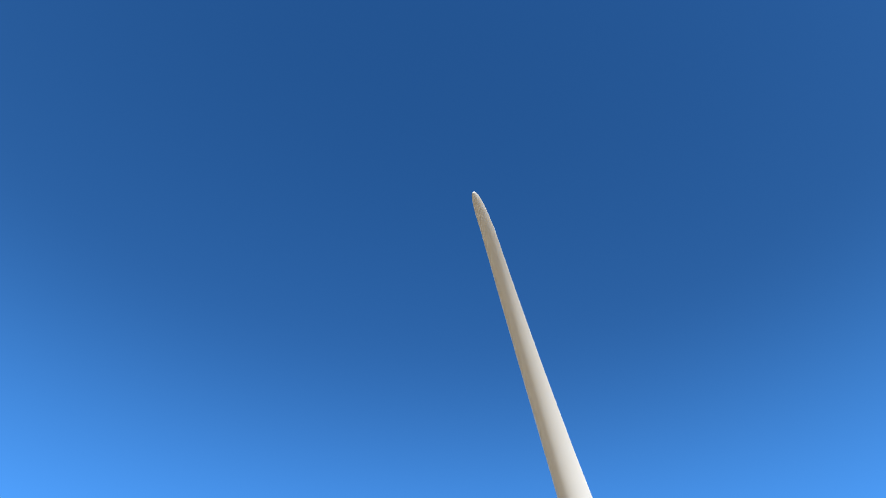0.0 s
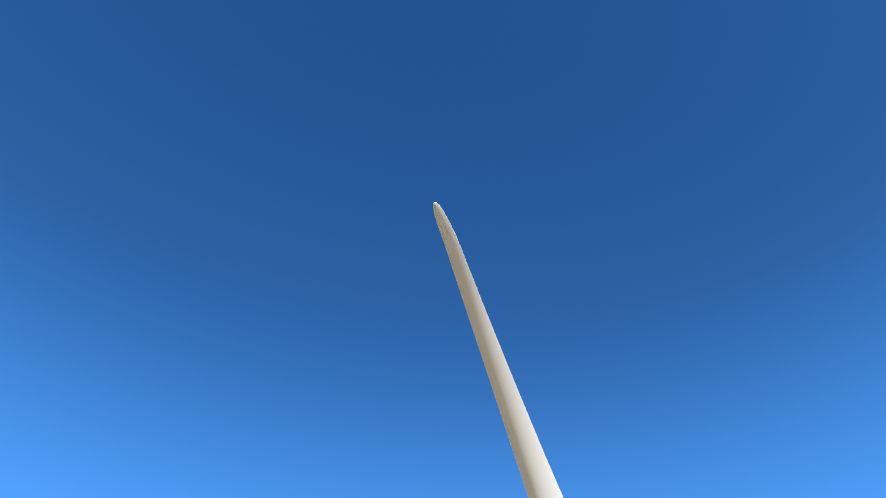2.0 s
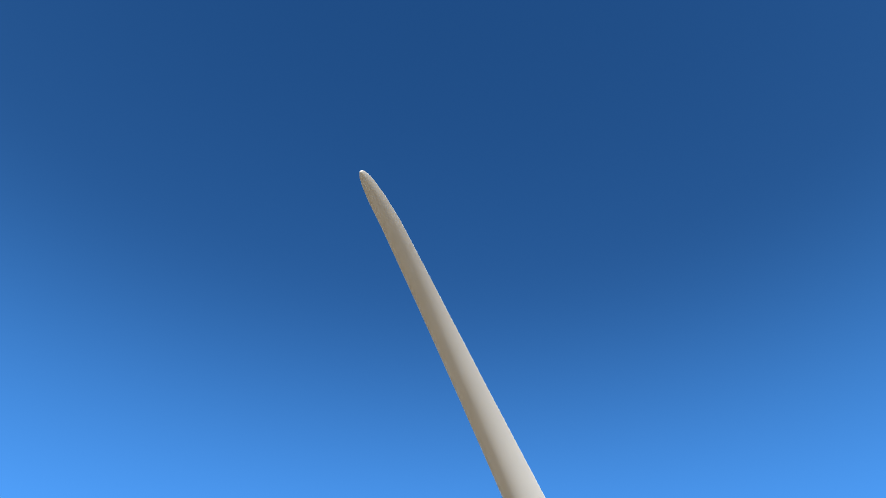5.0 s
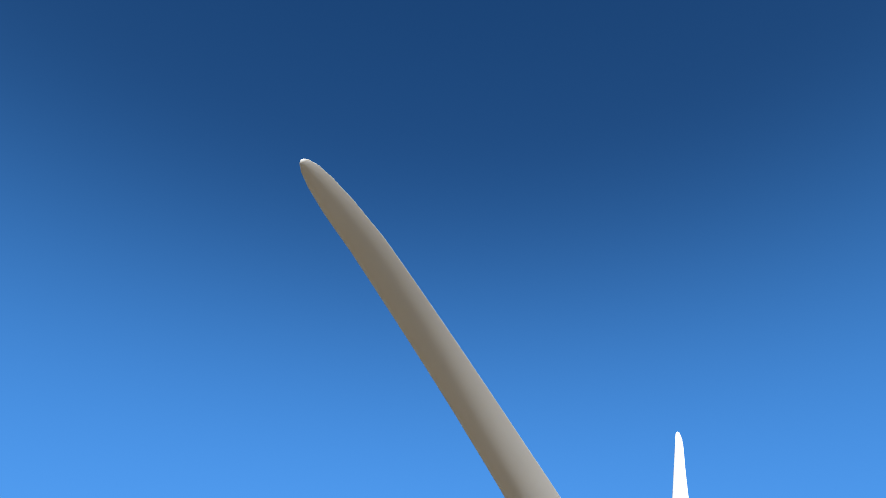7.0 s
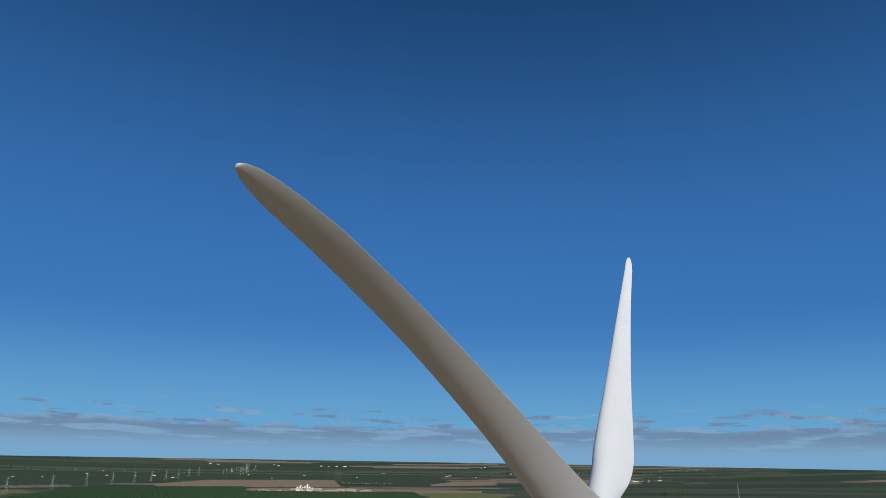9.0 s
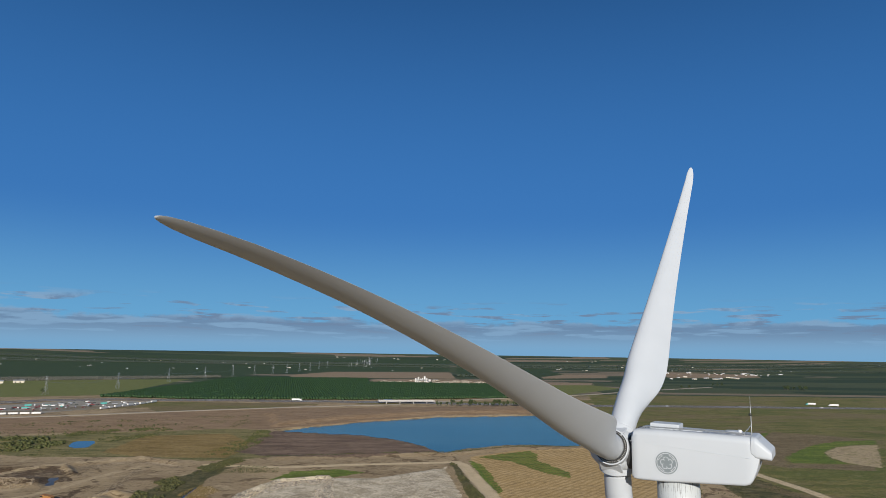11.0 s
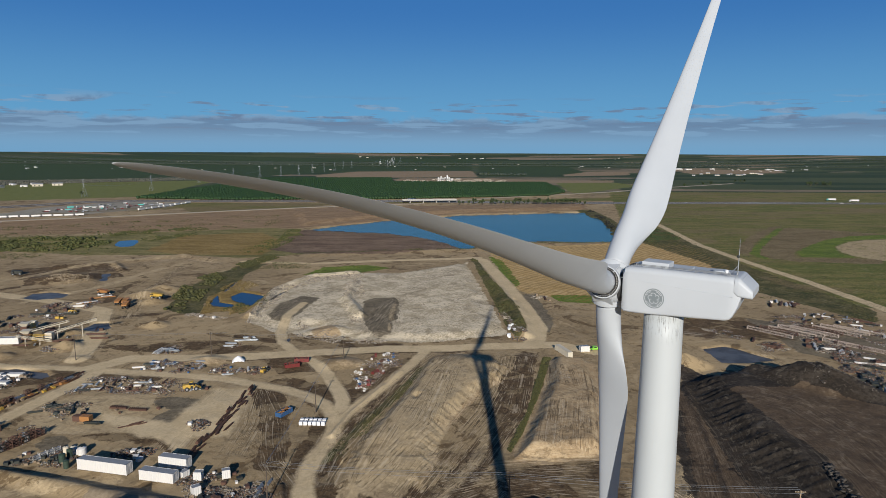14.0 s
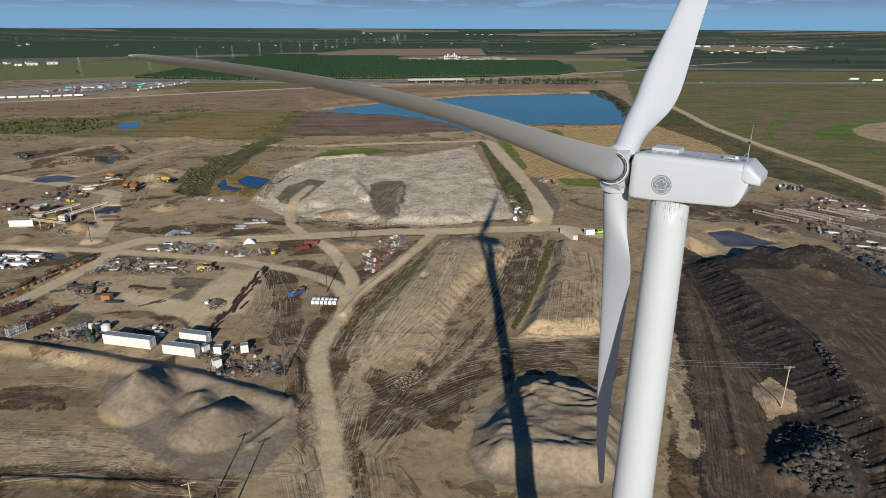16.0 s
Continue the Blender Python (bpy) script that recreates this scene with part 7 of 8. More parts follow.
silo_plant((-4, 1812))
hp = junk("pale heaps of far crushed stone", 60, 16, 5, "gravel_heap", "rubble", 5.0, 0.3)
for q in scatter([(-137, 1799), (-71, 1902), (80, 1952), (201, 1832), (87, 1762)], 26, 110):
    put(hp, q, rng.uniform(0, 360))
drop(hp)

# ---------------------------------------------------------------- quarry yard: buildings and vehicles
container((52.8, 269.9), 108, 12.2, "cream", "cream shipping container standing on bare soil")
container((62.9, 273.5), 10, 4.2, "white", "small white box trailer beside a green pickup", "box_trailer", 2.7, 2.3)
pickup((68.0, 275.3), 8)
container((-95.9, 163.9), -12, 16.0, "white", "long white semi-trailer used for storage", "storage_trailer", 3.3, 2.6)
container((-78.5, 159.2), -12, 10.5, "white", "white site office trailer among scrap", "storage_trailer", 3.0, 2.6)
container((-77.3, 166.8), -12, 9.0, "white", "white storage trailer with a grey roof", "storage_trailer", 3.3, 2.6)
container((-203.3, 278.7), 5, 11, "white", "white storage trailer by the crushing plant", "storage_trailer", 3.2, 2.6)
container((157.8, 211.9), 70, 6, "white", "white storage box on the dark haul road", "storage_trailer", 2.6, 2.4)
for i, p in enumerate(((-67.7, 159.4), (-60.5, 160.6), (-65.4, 151.8), (-72.4, 161.3), (-108.3, 173.9), (-110.8, 173.8))):
    c = container(p, 20 * i, 2.2, "white", "white steel site locker among scrap", "site_locker", 2.6 if i < 3 else 1.8, 1.8)
    c["category"] = "locker"
skip_bin((-64.1, 249.9), 25, "red", "dark red steel skip on bare soil")
skip_bin((-61.5, 256.6), 5, "red", "dark red skip lying behind another")
skip_bin((-55.2, 202.4), 62, "blue", "blue skip filled with rusty scrap")
tank = crate("plastic", "white liquid tank in a row on the soil", (1.15, 1.1, 1.15), "liquid_tank")
tank["category"], tank["group"] = "tank", "row of white tanks"
for i in range(6):
    for j in range(2):
        a, c = Vector((-47.6, 194.4)), Vector((-40.2, 194.1))
        q = a.lerp(c, i / 5)
        put(tank, (q.x, q.y + 2.1 * j), rng.uniform(-5, 5))
for q in scatter([(30.5, 311.8), (34.9, 317.2), (33.8, 294.8), (29.9, 289.1)], 9, 121):
    put(tank, q, rng.uniform(0, 90))
drop(tank)


def tent(p):
    t = thing("tarpaulin_cover", on_ground(p, 15), "white tarpaulin draped over a heap", "tarpaulin")
    b = bmesh.new()
    bmesh.ops.create_grid(b, x_segments=14, y_segments=10, size=0.5)
    for v in b.verts:
        x, y = v.co.x * 5, v.co.y * 4
        v.co = (x, y, 2.4 * max(0, 1 - (abs(x) / 2.8) ** 1.6) * max(0.1, 1 - (abs(y) / 2.3) ** 2) + 0.25 * noise.noise((x, y, 1)) + 0.05)
    o = part("sheet", b, M["tarp"], t)
    s = o.modifiers.new("thick", "SOLIDIFY")
    s.thickness = 0.05
    return t


tent((-88.7, 256.5))


def loader(p, rz, mat, label, s=1.0):
    t = thing("wheel_loader", on_ground(p, rz), label, "loader")
    t.scale = (s, s, s)
    part("rear_body", bx((-1.6, 0, 1.7), (2.8, 2.0, 1.4), 0.15), M[mat], t)
    c = part("cab", bx((0.1, 0, 2.6), (1.5, 1.6, 1.7), 0.08), M[mat], t)
    part("window", bx((0.1, 0, 2.75), (1.56, 1.66, 0.9)), M["glass"], c)
    part("front_frame", bx((1.6, 0, 1.2), (1.8, 1.2, 0.7), 0.08), M[mat], t)
    for y in (-0.6, 0.6):
        part("lift_arm", tube(bmesh.new(), (1.2, y, 1.8), (3.4, y, 0.8), 0.14, 0.12, 6), M[mat], t)
    b = bmesh.new()
    loft(b, [[(3.3, y, 0.2), (4.6, y, 0.15), (4.5, y, 0.4), (3.6, y, 0.5), (3.6, y, 1.4), (3.3, y, 1.5)] for y in (-1.4, 1.4)])
    part("bucket", b, M["darksteel"], t)
    for x in (-1.5, 1.7):
        for y in (-1.1, 1.1):
            wheel(t, (x, y, 0.8), 0.8, 0.55)
    return t


def haul_truck(p, rz, mat, label):
    t = thing("haul_truck", on_ground(p, rz), label, "haul truck")
    b = bmesh.new()
    loft(b, [[(x, -w, z0), (x, w, z0), (x, w + 0.25, z1), (x, -w - 0.25, z1)] for x, w, z0, z1 in ((-3.6, 1.2, 1.9, 2.6), (-1.5, 1.3, 1.5, 3.2), (1.6, 1.3, 1.7, 3.5))])
    part("tipping_body", b, M[mat], t)
    part("canopy", bx((2.3, 0, 3.5), (1.6, 2.9, 0.15)), M[mat], t)
    c = part("cab", bx((2.6, 0.5, 2.5), (1.3, 1.4, 1.4), 0.06), M[mat], t)
    part("window", bx((2.6, 0.5, 2.7), (1.36, 1.46, 0.7)), M["glass"], c)
    part("engine_cover", bx((2.9, -0.4, 1.7), (1.8, 2.2, 1.0), 0.1), M[mat], t)
    part("frame", bx((0, 0, 1.1), (6.4, 1.1, 0.5)), M["darksteel"], t)
    for x in (-2.0, 2.4):
        for y in (-1.2, 1.2):
            wheel(t, (x, y, 0.85), 0.85, 0.6)
    return t


loader((-95.8, 224.1), 20, "yellow", "yellow wheel loader among stacked scrap")
loader((-73.9, 243.3), 80, "yellow", "small yellow loader beside the scrap row", 0.7)
loader((-206.5, 335.3), 10, "yellow", "small yellow loader on the upper yard", 0.7)
haul_truck((-190.4, 354.0), 95, "orange", "orange haul truck parked on the upper yard")
haul_truck((-186.5, 354.1), 95, "orange", "orange haul truck beside another")
haul_truck((-182.6, 346.2), 100, "orange", "orange haul truck with a tipped body")
haul_truck((-172.4, 363.0), 185, "yellow", "yellow hopper truck beside a gravel heap")
haul_truck((-212.6, 377.9), 170, "orange", "orange machine at the end of a scrap row")
haul_truck((-307.8, 438.7), 200, "darksteel", "dark haul truck on the upper yard")


def conveyor(p, rz, length, rise, label, mat="cream"):
    t = thing("conveyor", on_ground(p, rz), label, "conveyor")
    a, c = Vector((-length / 2, 0, 1.2)), Vector((length / 2, 0, 1.2 + rise))
    for y in (-0.6, 0.6):
        for dz in (0, 1.0):
            part("rail", tube(bmesh.new(), a + Vector((0, y, dz)), c + Vector((0, y, dz)), 0.09, 0.09, 5), M[mat], t)
        b = bmesh.new()
        n = int(length / 1.6)
        for i in range(n):
            p0, p1 = a.lerp(c, i / n), a.lerp(c, (i + 1) / n)
            tube(b, p0 + Vector((0, y, 1.0 if i % 2 else 0)), p1 + Vector((0, y, 0 if i % 2 else 1.0)), 0.05, 0.05, 4)
        part("lacing", b, M[mat], t)
    b = bmesh.new()
    loft(b, [[(q.x, -0.5, q.z + 1.02), (q.x, 0.5, q.z + 1.02), (q.x, 0.5, q.z + 1.1), (q.x, -0.5, q.z + 1.1)] for q in (a, c)])
    part("belt", b, M["tyre"], t)
    for f_ in (0.35, 0.75):
        q = a.lerp(c, f_)
        for y in (-0.7, 0.7):
            part("leg", tube(bmesh.new(), (q.x, y, 0), (q.x, y * 0.8, q.z), 0.09, 0.09, 5), M[mat], t)
    wheel(t, (0, -0.9, 0.5), 0.5, 0.3)
    wheel(t, (0, 0.9, 0.5), 0.5, 0.3)
    return t


conveyor((-181.4, 288.5), 22, 26, 6.5, "cream lattice conveyor rising from the crusher")
conveyor((-194.7, 295.8), 18, 18, 4.0, "cream lattice conveyor of the crushing plant")
conveyor((-189.3, 276.4), 200, 14, 3.5, "cream lattice conveyor over a gravel heap")


def crusher(p, rz):
    t = thing("crushing_plant", on_ground(p, rz), "rusty crushing plant with hoppers and walkways", "crusher")
    r_ = random.Random(8)
    for x, y, s, z, m in ((-5, 0, (4, 3, 2.6), 2.6, "rust"), (0, 0, (5, 3, 2.2), 2.0, "yellow"), (4.5, 0.5, (3, 3, 3.2), 2.4, "cream"), (-1, 3, (7, 1.6, 1.4), 1.6, "darksteel")):
        part("housing", bx((x, y, z), s, 0.1), M[m], t)
    b = bmesh.new()
    loft(b, [[(-5 + q, q2, z) for q, q2 in ((-w, -w), (w, -w), (w, w), (-w, w))] for w, z in ((0.9, 3.8), (2.3, 5.6))])
    part("hopper", b, M["cream"], t)
    for i in range(10):
        x, y = r_.uniform(-7, 6), r_.uniform(-1.6, 4)
        part("leg", bx((x, y, 1.0), (0.25, 0.25, 2.0)), M["rust"], t)
    for z in (3.2, 3.8):
        part("handrail", tube(bmesh.new(), (-6, -1.9, z), (6, -1.9, z), 0.05, 0.05, 5), M["yellow"], t)
    part("walkway", bx((0, -1.7, 2.7), (12, 0.7, 0.08)), M["galv"], t)
    return t


crusher((-191.2, 282.6), 10)
crusher((-206.3, 299.4), 100)

# ---------------------------------------------------------------- stacks and scrap
S = {
    "rust": beams(3, 9, "rust", "stack of rusty girders on timber bearers"), "dark": beams(3, 7, "darksteel", "stack of dark steel girders on bearers"), "long": beams(3, 13, "rust", "stack of long rusty beams on bearers"),
    "orange": beams(3, 8, "orange", "stack of orange painted girders"), "white": beams(3, 7, "white", "stack of white painted girders"), "grey": beams(3, 6, "galv", "stack of galvanised sections on bearers"),
    "pipe": pipes(5, 6, "rust", "stack of rusty pipes on bearers"), "gpipe": pipes(4, 6, "galv", "stack of galvanised pipes"), "tcrate": crate("timber", "weathered timber crate in the yard"), "wcrate": crate("white", "white painted crate in the yard"),
    "ycrate": crate("yellow", "yellow machine casing on a skid", (1.8, 1.4, 1.1)), "rcrate": crate("rust", "rusty steel casing on a skid", (2.2, 1.5, 1.2)), "dcrate": crate("darksteel", "dark machine casing on a skid", (2.0, 1.6, 1.2)),
    "junk1": junk("low heap of mixed scrap metal", 150, 4.0, 1, big=0.62), "junk2": junk("spread of mixed scrap parts", 130, 5.0, 2, big=0.6, flatness=0.12), "junk3": junk("tall heap of twisted scrap", 170, 3.6, 3, big=0.66, flatness=0.5),
    "rframe": truss(5, "red", "red painted lattice frame among the scrap", "scrap_frame", 1.2, 1.6), "wframe": truss(4, "white", "white lattice frame among the scrap", "scrap_frame", 1.0, 1.4), "bcrate": crate("blue", "blue casing among the scrap", (1.6, 1.2, 0.9)),
    "rack": rack("rust", "rust", "rusty pallet rack loaded with steel parts"), "drack": rack("darksteel", "scrap", "dark steel pallet rack loaded with parts"), "wrack": rack("white", "galv", "white pallet rack with galvanised parts"),
    "wlong": crate("white", "long white container body on skids", (6.2, 2.0, 1.2), "container_body"), "bundle": pipes(3, 2.2, "rust", "bundle of short rusty pipes", "pipe_bundle", 0.24), "orangebin": crate("orange", "orange timber-sided bin on a skid", (2.4, 1.6, 1.2)),
    "block": junk("heap of broken concrete blocks", 60, 3.5, 4, "rubble_heap", "rubble", 0.7, 0.3),
}


def fill(poly, names, n, seed, turn=0.0, wild=12.0, lo=0.8, hi=1.15):
    r_ = random.Random(seed)
    for q in scatter(poly, n, seed):
        put(S[r_.choice(names)], q, turn + r_.choice((0, 90)) + r_.uniform(-wild, wild), 0.05, r_.uniform(lo, hi))


def line_up(a, c, names, n, seed, across=0.0, wild=5.0, lo=0.85, hi=1.1):
    r_ = random.Random(seed)
    a, c = Vector(a), Vector(c)
    d = c - a
    ang = math.degrees(math.atan2(d.y, d.x))
    for i in range(n):
        q = a.lerp(c, (i + 0.5) / n)
        put(S[r_.choice(names)], (q.x + r_.uniform(-across, across), q.y + r_.uniform(-across, across)), ang + r_.uniform(-wild, wild), 0.05, r_.uniform(lo, hi))


# scrap row between the two haul roads
fill([(-129.3, 248.8), (-123.3, 256.3), (-74.3, 248.9), (-72.0, 240.6), (-92.9, 240.0), (-125.4, 244.6)], ["junk1", "junk2", "junk1", "grey", "white", "wcrate", "dcrate", "rcrate", "bcrate", "tcrate"], 66, 201, 10, 12, 0.5, 0.8)
# upper field of stacked parts
fill([(-139.4, 222.4), (-138.2, 234.8), (-126.3, 236.5), (-92.3, 228.5), (-89.0, 223.7), (-108.0, 220.9)], ["junk1", "junk2", "tcrate", "white", "dark", "wcrate", "rcrate", "grey", "tcrate", "rust"], 84, 202, 8, 8, 0.45, 0.75)
fill([(-141.9, 201.3), (-142.3, 209.8), (-128.8, 209.2), (-122.3, 206.6), (-124.3, 202.6), (-130.8, 198.3)], ["dark", "junk2", "dark", "dcrate", "rcrate", "tcrate"], 30, 203, 15, 8, 0.45, 0.75)
line_up((-123.6, 196.6), (-118.4, 196.2), ["orangebin", "rcrate"], 2, 253, 0.0, 2, 1.35, 1.45)
line_up((-120.1, 194.0), (-113.0, 193.6), ["dark"], 1, 254, 0.0, 2, 0.9, 0.95)
for a, c, sd in (((-116.8, 206.6), (-111.3, 205.9), 255), ((-109.6, 205.1), (-103.7, 204.6), 256)):
    for i in range(9):
        q = Vector(a).lerp(Vector(c), i / 8)
        put(S["bundle"], (q.x, q.y), 84 + (i % 3) * 3, 0.05, 0.62)
line_up((-105.0, 191.8), (-100.0, 195.4), ["rust", "long"], 4, 257, 0.8, 6, 0.35, 0.5)
fill([(-138.8, 221.2), (-138.2, 234.8), (-126.3, 236.5), (-92.3, 228.5), (-89.0, 223.7), (-107.5, 219.7)], ["junk2", "junk2", "junk1"], 16, 242, 15, 40, 0.5, 0.9)
fill([(-128.6, 247.4), (-123.3, 256.3), (-74.3, 248.9), (-71.7, 239.3), (-92.4, 238.7), (-124.8, 243.3)], ["junk2", "junk1"], 12, 243, 10, 40, 0.5, 0.9)
fill([(-141.5, 200.6), (-140.3, 208.9), (-119.2, 208.4), (-95.4, 205.9), (-110.7, 201.4), (-124.4, 195.3)], ["junk2", "rcrate", "tcrate"], 9, 244, 10, 40, 0.35, 0.6)
fill([(-140.2, 167.5), (-148.2, 178.9), (-134.4, 192.2), (-127.4, 187.0), (-131.3, 175.3)], ["junk1", "junk2"], 6, 245, 10, 40, 0.4, 0.6)
fill([(-225.0, 287.2), (-229.9, 329.6), (-221.3, 358.5), (-207.0, 339.0), (-202.1, 299.6), (-203.5, 271.7)], ["junk2", "junk1", "junk3"], 26, 246, 10, 40, 0.5, 1.0)
fill([(165.0, 330.2), (215.2, 343.7), (226.7, 318.8), (188.2, 259.1), (172.1, 286.9)], ["junk2", "junk2", "junk1"], 40, 247, 10, 40, 0.5, 0.9)
# long yellow-orange stack rows at the yard's edge
line_up((-159.4, 197.8), (-147.6, 239.5), ["rust", "dark", "rack", "dark", "grey", "junk2"], 40, 206, 0.7, 5, 0.5, 0.8)
line_up((-156.8, 197.0), (-145.9, 234.1), ["orangebin", "rust", "orange", "ycrate", "rust", "tcrate"], 36, 207, 0.8, 6, 0.5, 0.8)
for q in ((-179.4, 237.0), (-170.7, 236.8), (-170.7, 227.4)):
    put(S["wlong"], q, 2, 0.05)
fill([(-178.3, 221.4), (-190.2, 238.1), (-168.3, 238.7), (-164.3, 234.1), (-165.9, 225.9)], ["white", "wcrate", "grey", "junk2", "tcrate"], 36, 208, 10)
# racks
line_up((-148.6, 179.6), (-143.2, 188.6), ["rack", "drack"], 4, 209, 0.1, 2, 0.9, 1.0)
line_up((-150.9, 181.6), (-146.2, 189.6), ["drack", "rack"], 3, 248, 0.1, 2, 0.8, 0.95)
line_up((-135.2, 168.0), (-133.2, 172.3), ["wrack"], 2, 249, 0.1, 2, 0.9, 1.0)
line_up((-133.2, 172.3), (-127.6, 186.1), ["rack", "drack", "rack"], 6, 210, 0.15, 3, 0.85, 1.0)
line_up((-135.2, 173.3), (-129.8, 186.6), ["drack", "rack"], 5, 250, 0.2, 4, 0.7, 0.9)
line_up((-120.4, 166.6), (-115.5, 175.4), ["wrack", "drack", "wrack"], 5, 251, 0.2, 4, 0.6, 0.75)
line_up((-124.8, 166.4), (-118.8, 172.4), ["junk2", "junk1"], 4, 252, 0.6, 30, 0.4, 0.6)
fill([(-129.2, 166.9), (-123.8, 174.0), (-113.7, 174.7), (-108.8, 169.7), (-110.5, 164.9), (-125.2, 165.7)], ["junk1", "junk2", "dcrate", "rcrate", "tcrate", "dcrate", "wcrate"], 22, 211, 20, 20, 0.45, 0.8)
# rusty beam line
line_up((-74.9, 173.5), (-73.2, 228.4), ["long", "rust", "long", "pipe", "dark"], 26, 212, 1.6, 8, 0.5, 0.75)
line_up((-73.7, 176.7), (-72.7, 226.6), ["rust", "long"], 10, 213, 2.6, 14, 0.35, 0.6)
fill([(-84.6, 193.5), (-81.4, 195.4), (-79.6, 192.7), (-82.4, 190.8)], ["wcrate", "junk1"], 3, 214)
for q, mat_, h_, r_ in (((-110.6, 168.2), "darkgreen", 2.6, 0.9), ((-107.6, 165.2), "darkgreen", 2.2, 0.8), ((-110.2, 171.2), "darkgreen", 2.6, 0.8), ((-108.0, 173.6), "white", 1.9, 1.2), ((-113.3, 174.4), "cream", 1.7, 0.8), ((-111.2, 174.6), "cream", 1.7, 0.8)):
    upright_tank(q, mat_, h_, r_, {"darkgreen": "dark green upright storage tank", "white": "white plastic storage tank", "cream": "cream upright storage tank"}[mat_])
# clutter round the storage trailers
fill([(-72.5, 155.4), (-67.2, 165.6), (-54.0, 160.8), (-47.0, 156.0), (-45.6, 147.5), (-55.9, 146.1), (-63.9, 147.1)], ["junk1", "junk2", "dcrate", "wcrate", "rcrate", "tcrate", "block"], 54, 215, 20, 40, 0.5, 0.9)
fill([(-95.9, 174.2), (-90.2, 175.5), (-85.6, 168.8), (-91.0, 168.6)], ["junk1", "wcrate", "junk2"], 8, 216, 0, 40)
line_up((-50.9, 147.4), (-47.6, 158.6), ["gpipe"], 4, 217, 1.0, 10, 0.45, 0.6)
# scrap beside the crossroads
fill([(-37.7, 244.3), (-33.8, 256.9), (-30.8, 265.9), (-22.8, 266.9), (-19.8, 257.5), (-25.1, 241.5), (-29.8, 222.6), (-33.4, 224.8)], ["junk1", "rframe", "rcrate", "wcrate", "tcrate", "junk2", "wframe", "bcrate", "rframe", "junk2"], 56, 218, 0, 60, 0.5, 0.85)
# upper-left yard
fill([(-240.3, 308.8), (-231.5, 332.0), (-228.0, 358.3), (-210.2, 338.9), (-215.8, 307.4), (-230.3, 294.7)], ["junk1", "junk2", "rcrate", "dark", "wcrate"], 30, 219, 20)
fill([(-215.5, 351.8), (-212.0, 379.5), (-204.6, 370.6), (-204.3, 342.9)], ["dark", "white", "junk1", "orange"], 18, 220, 30)
fill([(-221.3, 329.9), (-217.1, 342.5), (-203.6, 332.9), (-204.7, 318.7)], ["junk2", "dark", "ycrate"], 10, 221, 0)
fill([(-218.1, 289.3), (-215.8, 307.4), (-175.3, 308.7), (-161.3, 281.7), (-172.8, 264.3), (-202.3, 270.0)], ["junk2", "rust", "rcrate"], 16, 222, 10)
fill([(-106.3, 278.8), (-99.4, 290.9), (-90.3, 288.3), (-99.0, 273.0)], ["junk2", "tcrate", "grey"], 8, 223)
fill([(-132.9, 269.5), (-124.8, 278.3), (-118.5, 272.5), (-127.3, 265.6)], ["grey", "white", "junk2"], 8, 224)
# block rows by the ditch and round the plateau
line_up((-142.0, 332.4), (-121.7, 323.6), ["block", "wcrate", "block"], 9, 225, 2)
line_up((33.0, 340.4), (36.6, 287.5), ["block", "junk2"], 6, 226, 1)
fill([(56.4, 385.5), (64.3, 379.6), (62.1, 365.0), (54.3, 364.8)], ["tcrate", "block", "rust"], 5, 227)
# steel yard beyond the dark heaps
fill([(166.1, 332.6), (215.2, 343.7), (228.2, 321.0), (227.4, 297.7), (215.6, 288.2), (207.8, 320.4), (177.8, 319.5)], ["rust", "grey", "white", "junk1", "junk2", "dark", "wcrate"], 54, 228, -40, 12, 0.55, 0.9)
fill([(166.7, 289.5), (178.3, 293.5), (185.9, 274.5), (188.2, 259.1), (179.0, 244.8), (171.4, 258.6)], ["junk1", "white", "block", "dark", "rcrate", "junk3"], 46, 229, -30)
fill([(159.1, 249.7), (173.7, 254.3), (173.8, 226.0), (166.2, 214.7), (161.4, 226.8)], ["dark", "junk3", "dcrate", "junk1"], 30, 230, -35)
fill([(148.0, 292.6), (155.8, 289.2), (156.4, 277.0), (147.7, 275.1)], ["junk1", "rust", "block"], 10, 231, -30)
fill([(136.0, 318.2), (149.5, 302.1), (145.2, 292.5), (132.5, 307.6)], ["junk2", "junk1"], 8, 232, 0, 60, 0.4, 0.7)
line_up((130.6, 311.7), (143.8, 292.5), ["junk2", "dcrate", "block"], 8, 233, 1.5, 30, 0.3, 0.6)
fill([(192.5, 372.1), (210.0, 369.8), (209.3, 356.2), (190.8, 358.3)], ["long", "white", "rust", "wcrate"], 10, 234, -30)
T1, T2 = truss(22, "trusspaint", "faded pink lattice frame lying in the steel yard"), truss(18, "rust", "rusty lattice frame lying in the steel yard")
for i in range(9):
    a, c = Vector((161.4, 302.5)), Vector((208.3, 306.9))
    q = a.lerp(c, i / 8)
    put((T1, T2)[i % 4 == 1], (q.x, q.y + (i % 2) * 2), -52 + (i % 3) * 2, 0.05)
for i in range(7):
    a, c = Vector((188.4, 283.0)), Vector((201.3, 267.0))
    q = a.lerp(c, i / 6)
    put((T1, T2)[i % 3 == 1], (q.x, q.y), -50 + (i % 3), 0.05)
drop(T1, T2)
drop(*S.values())

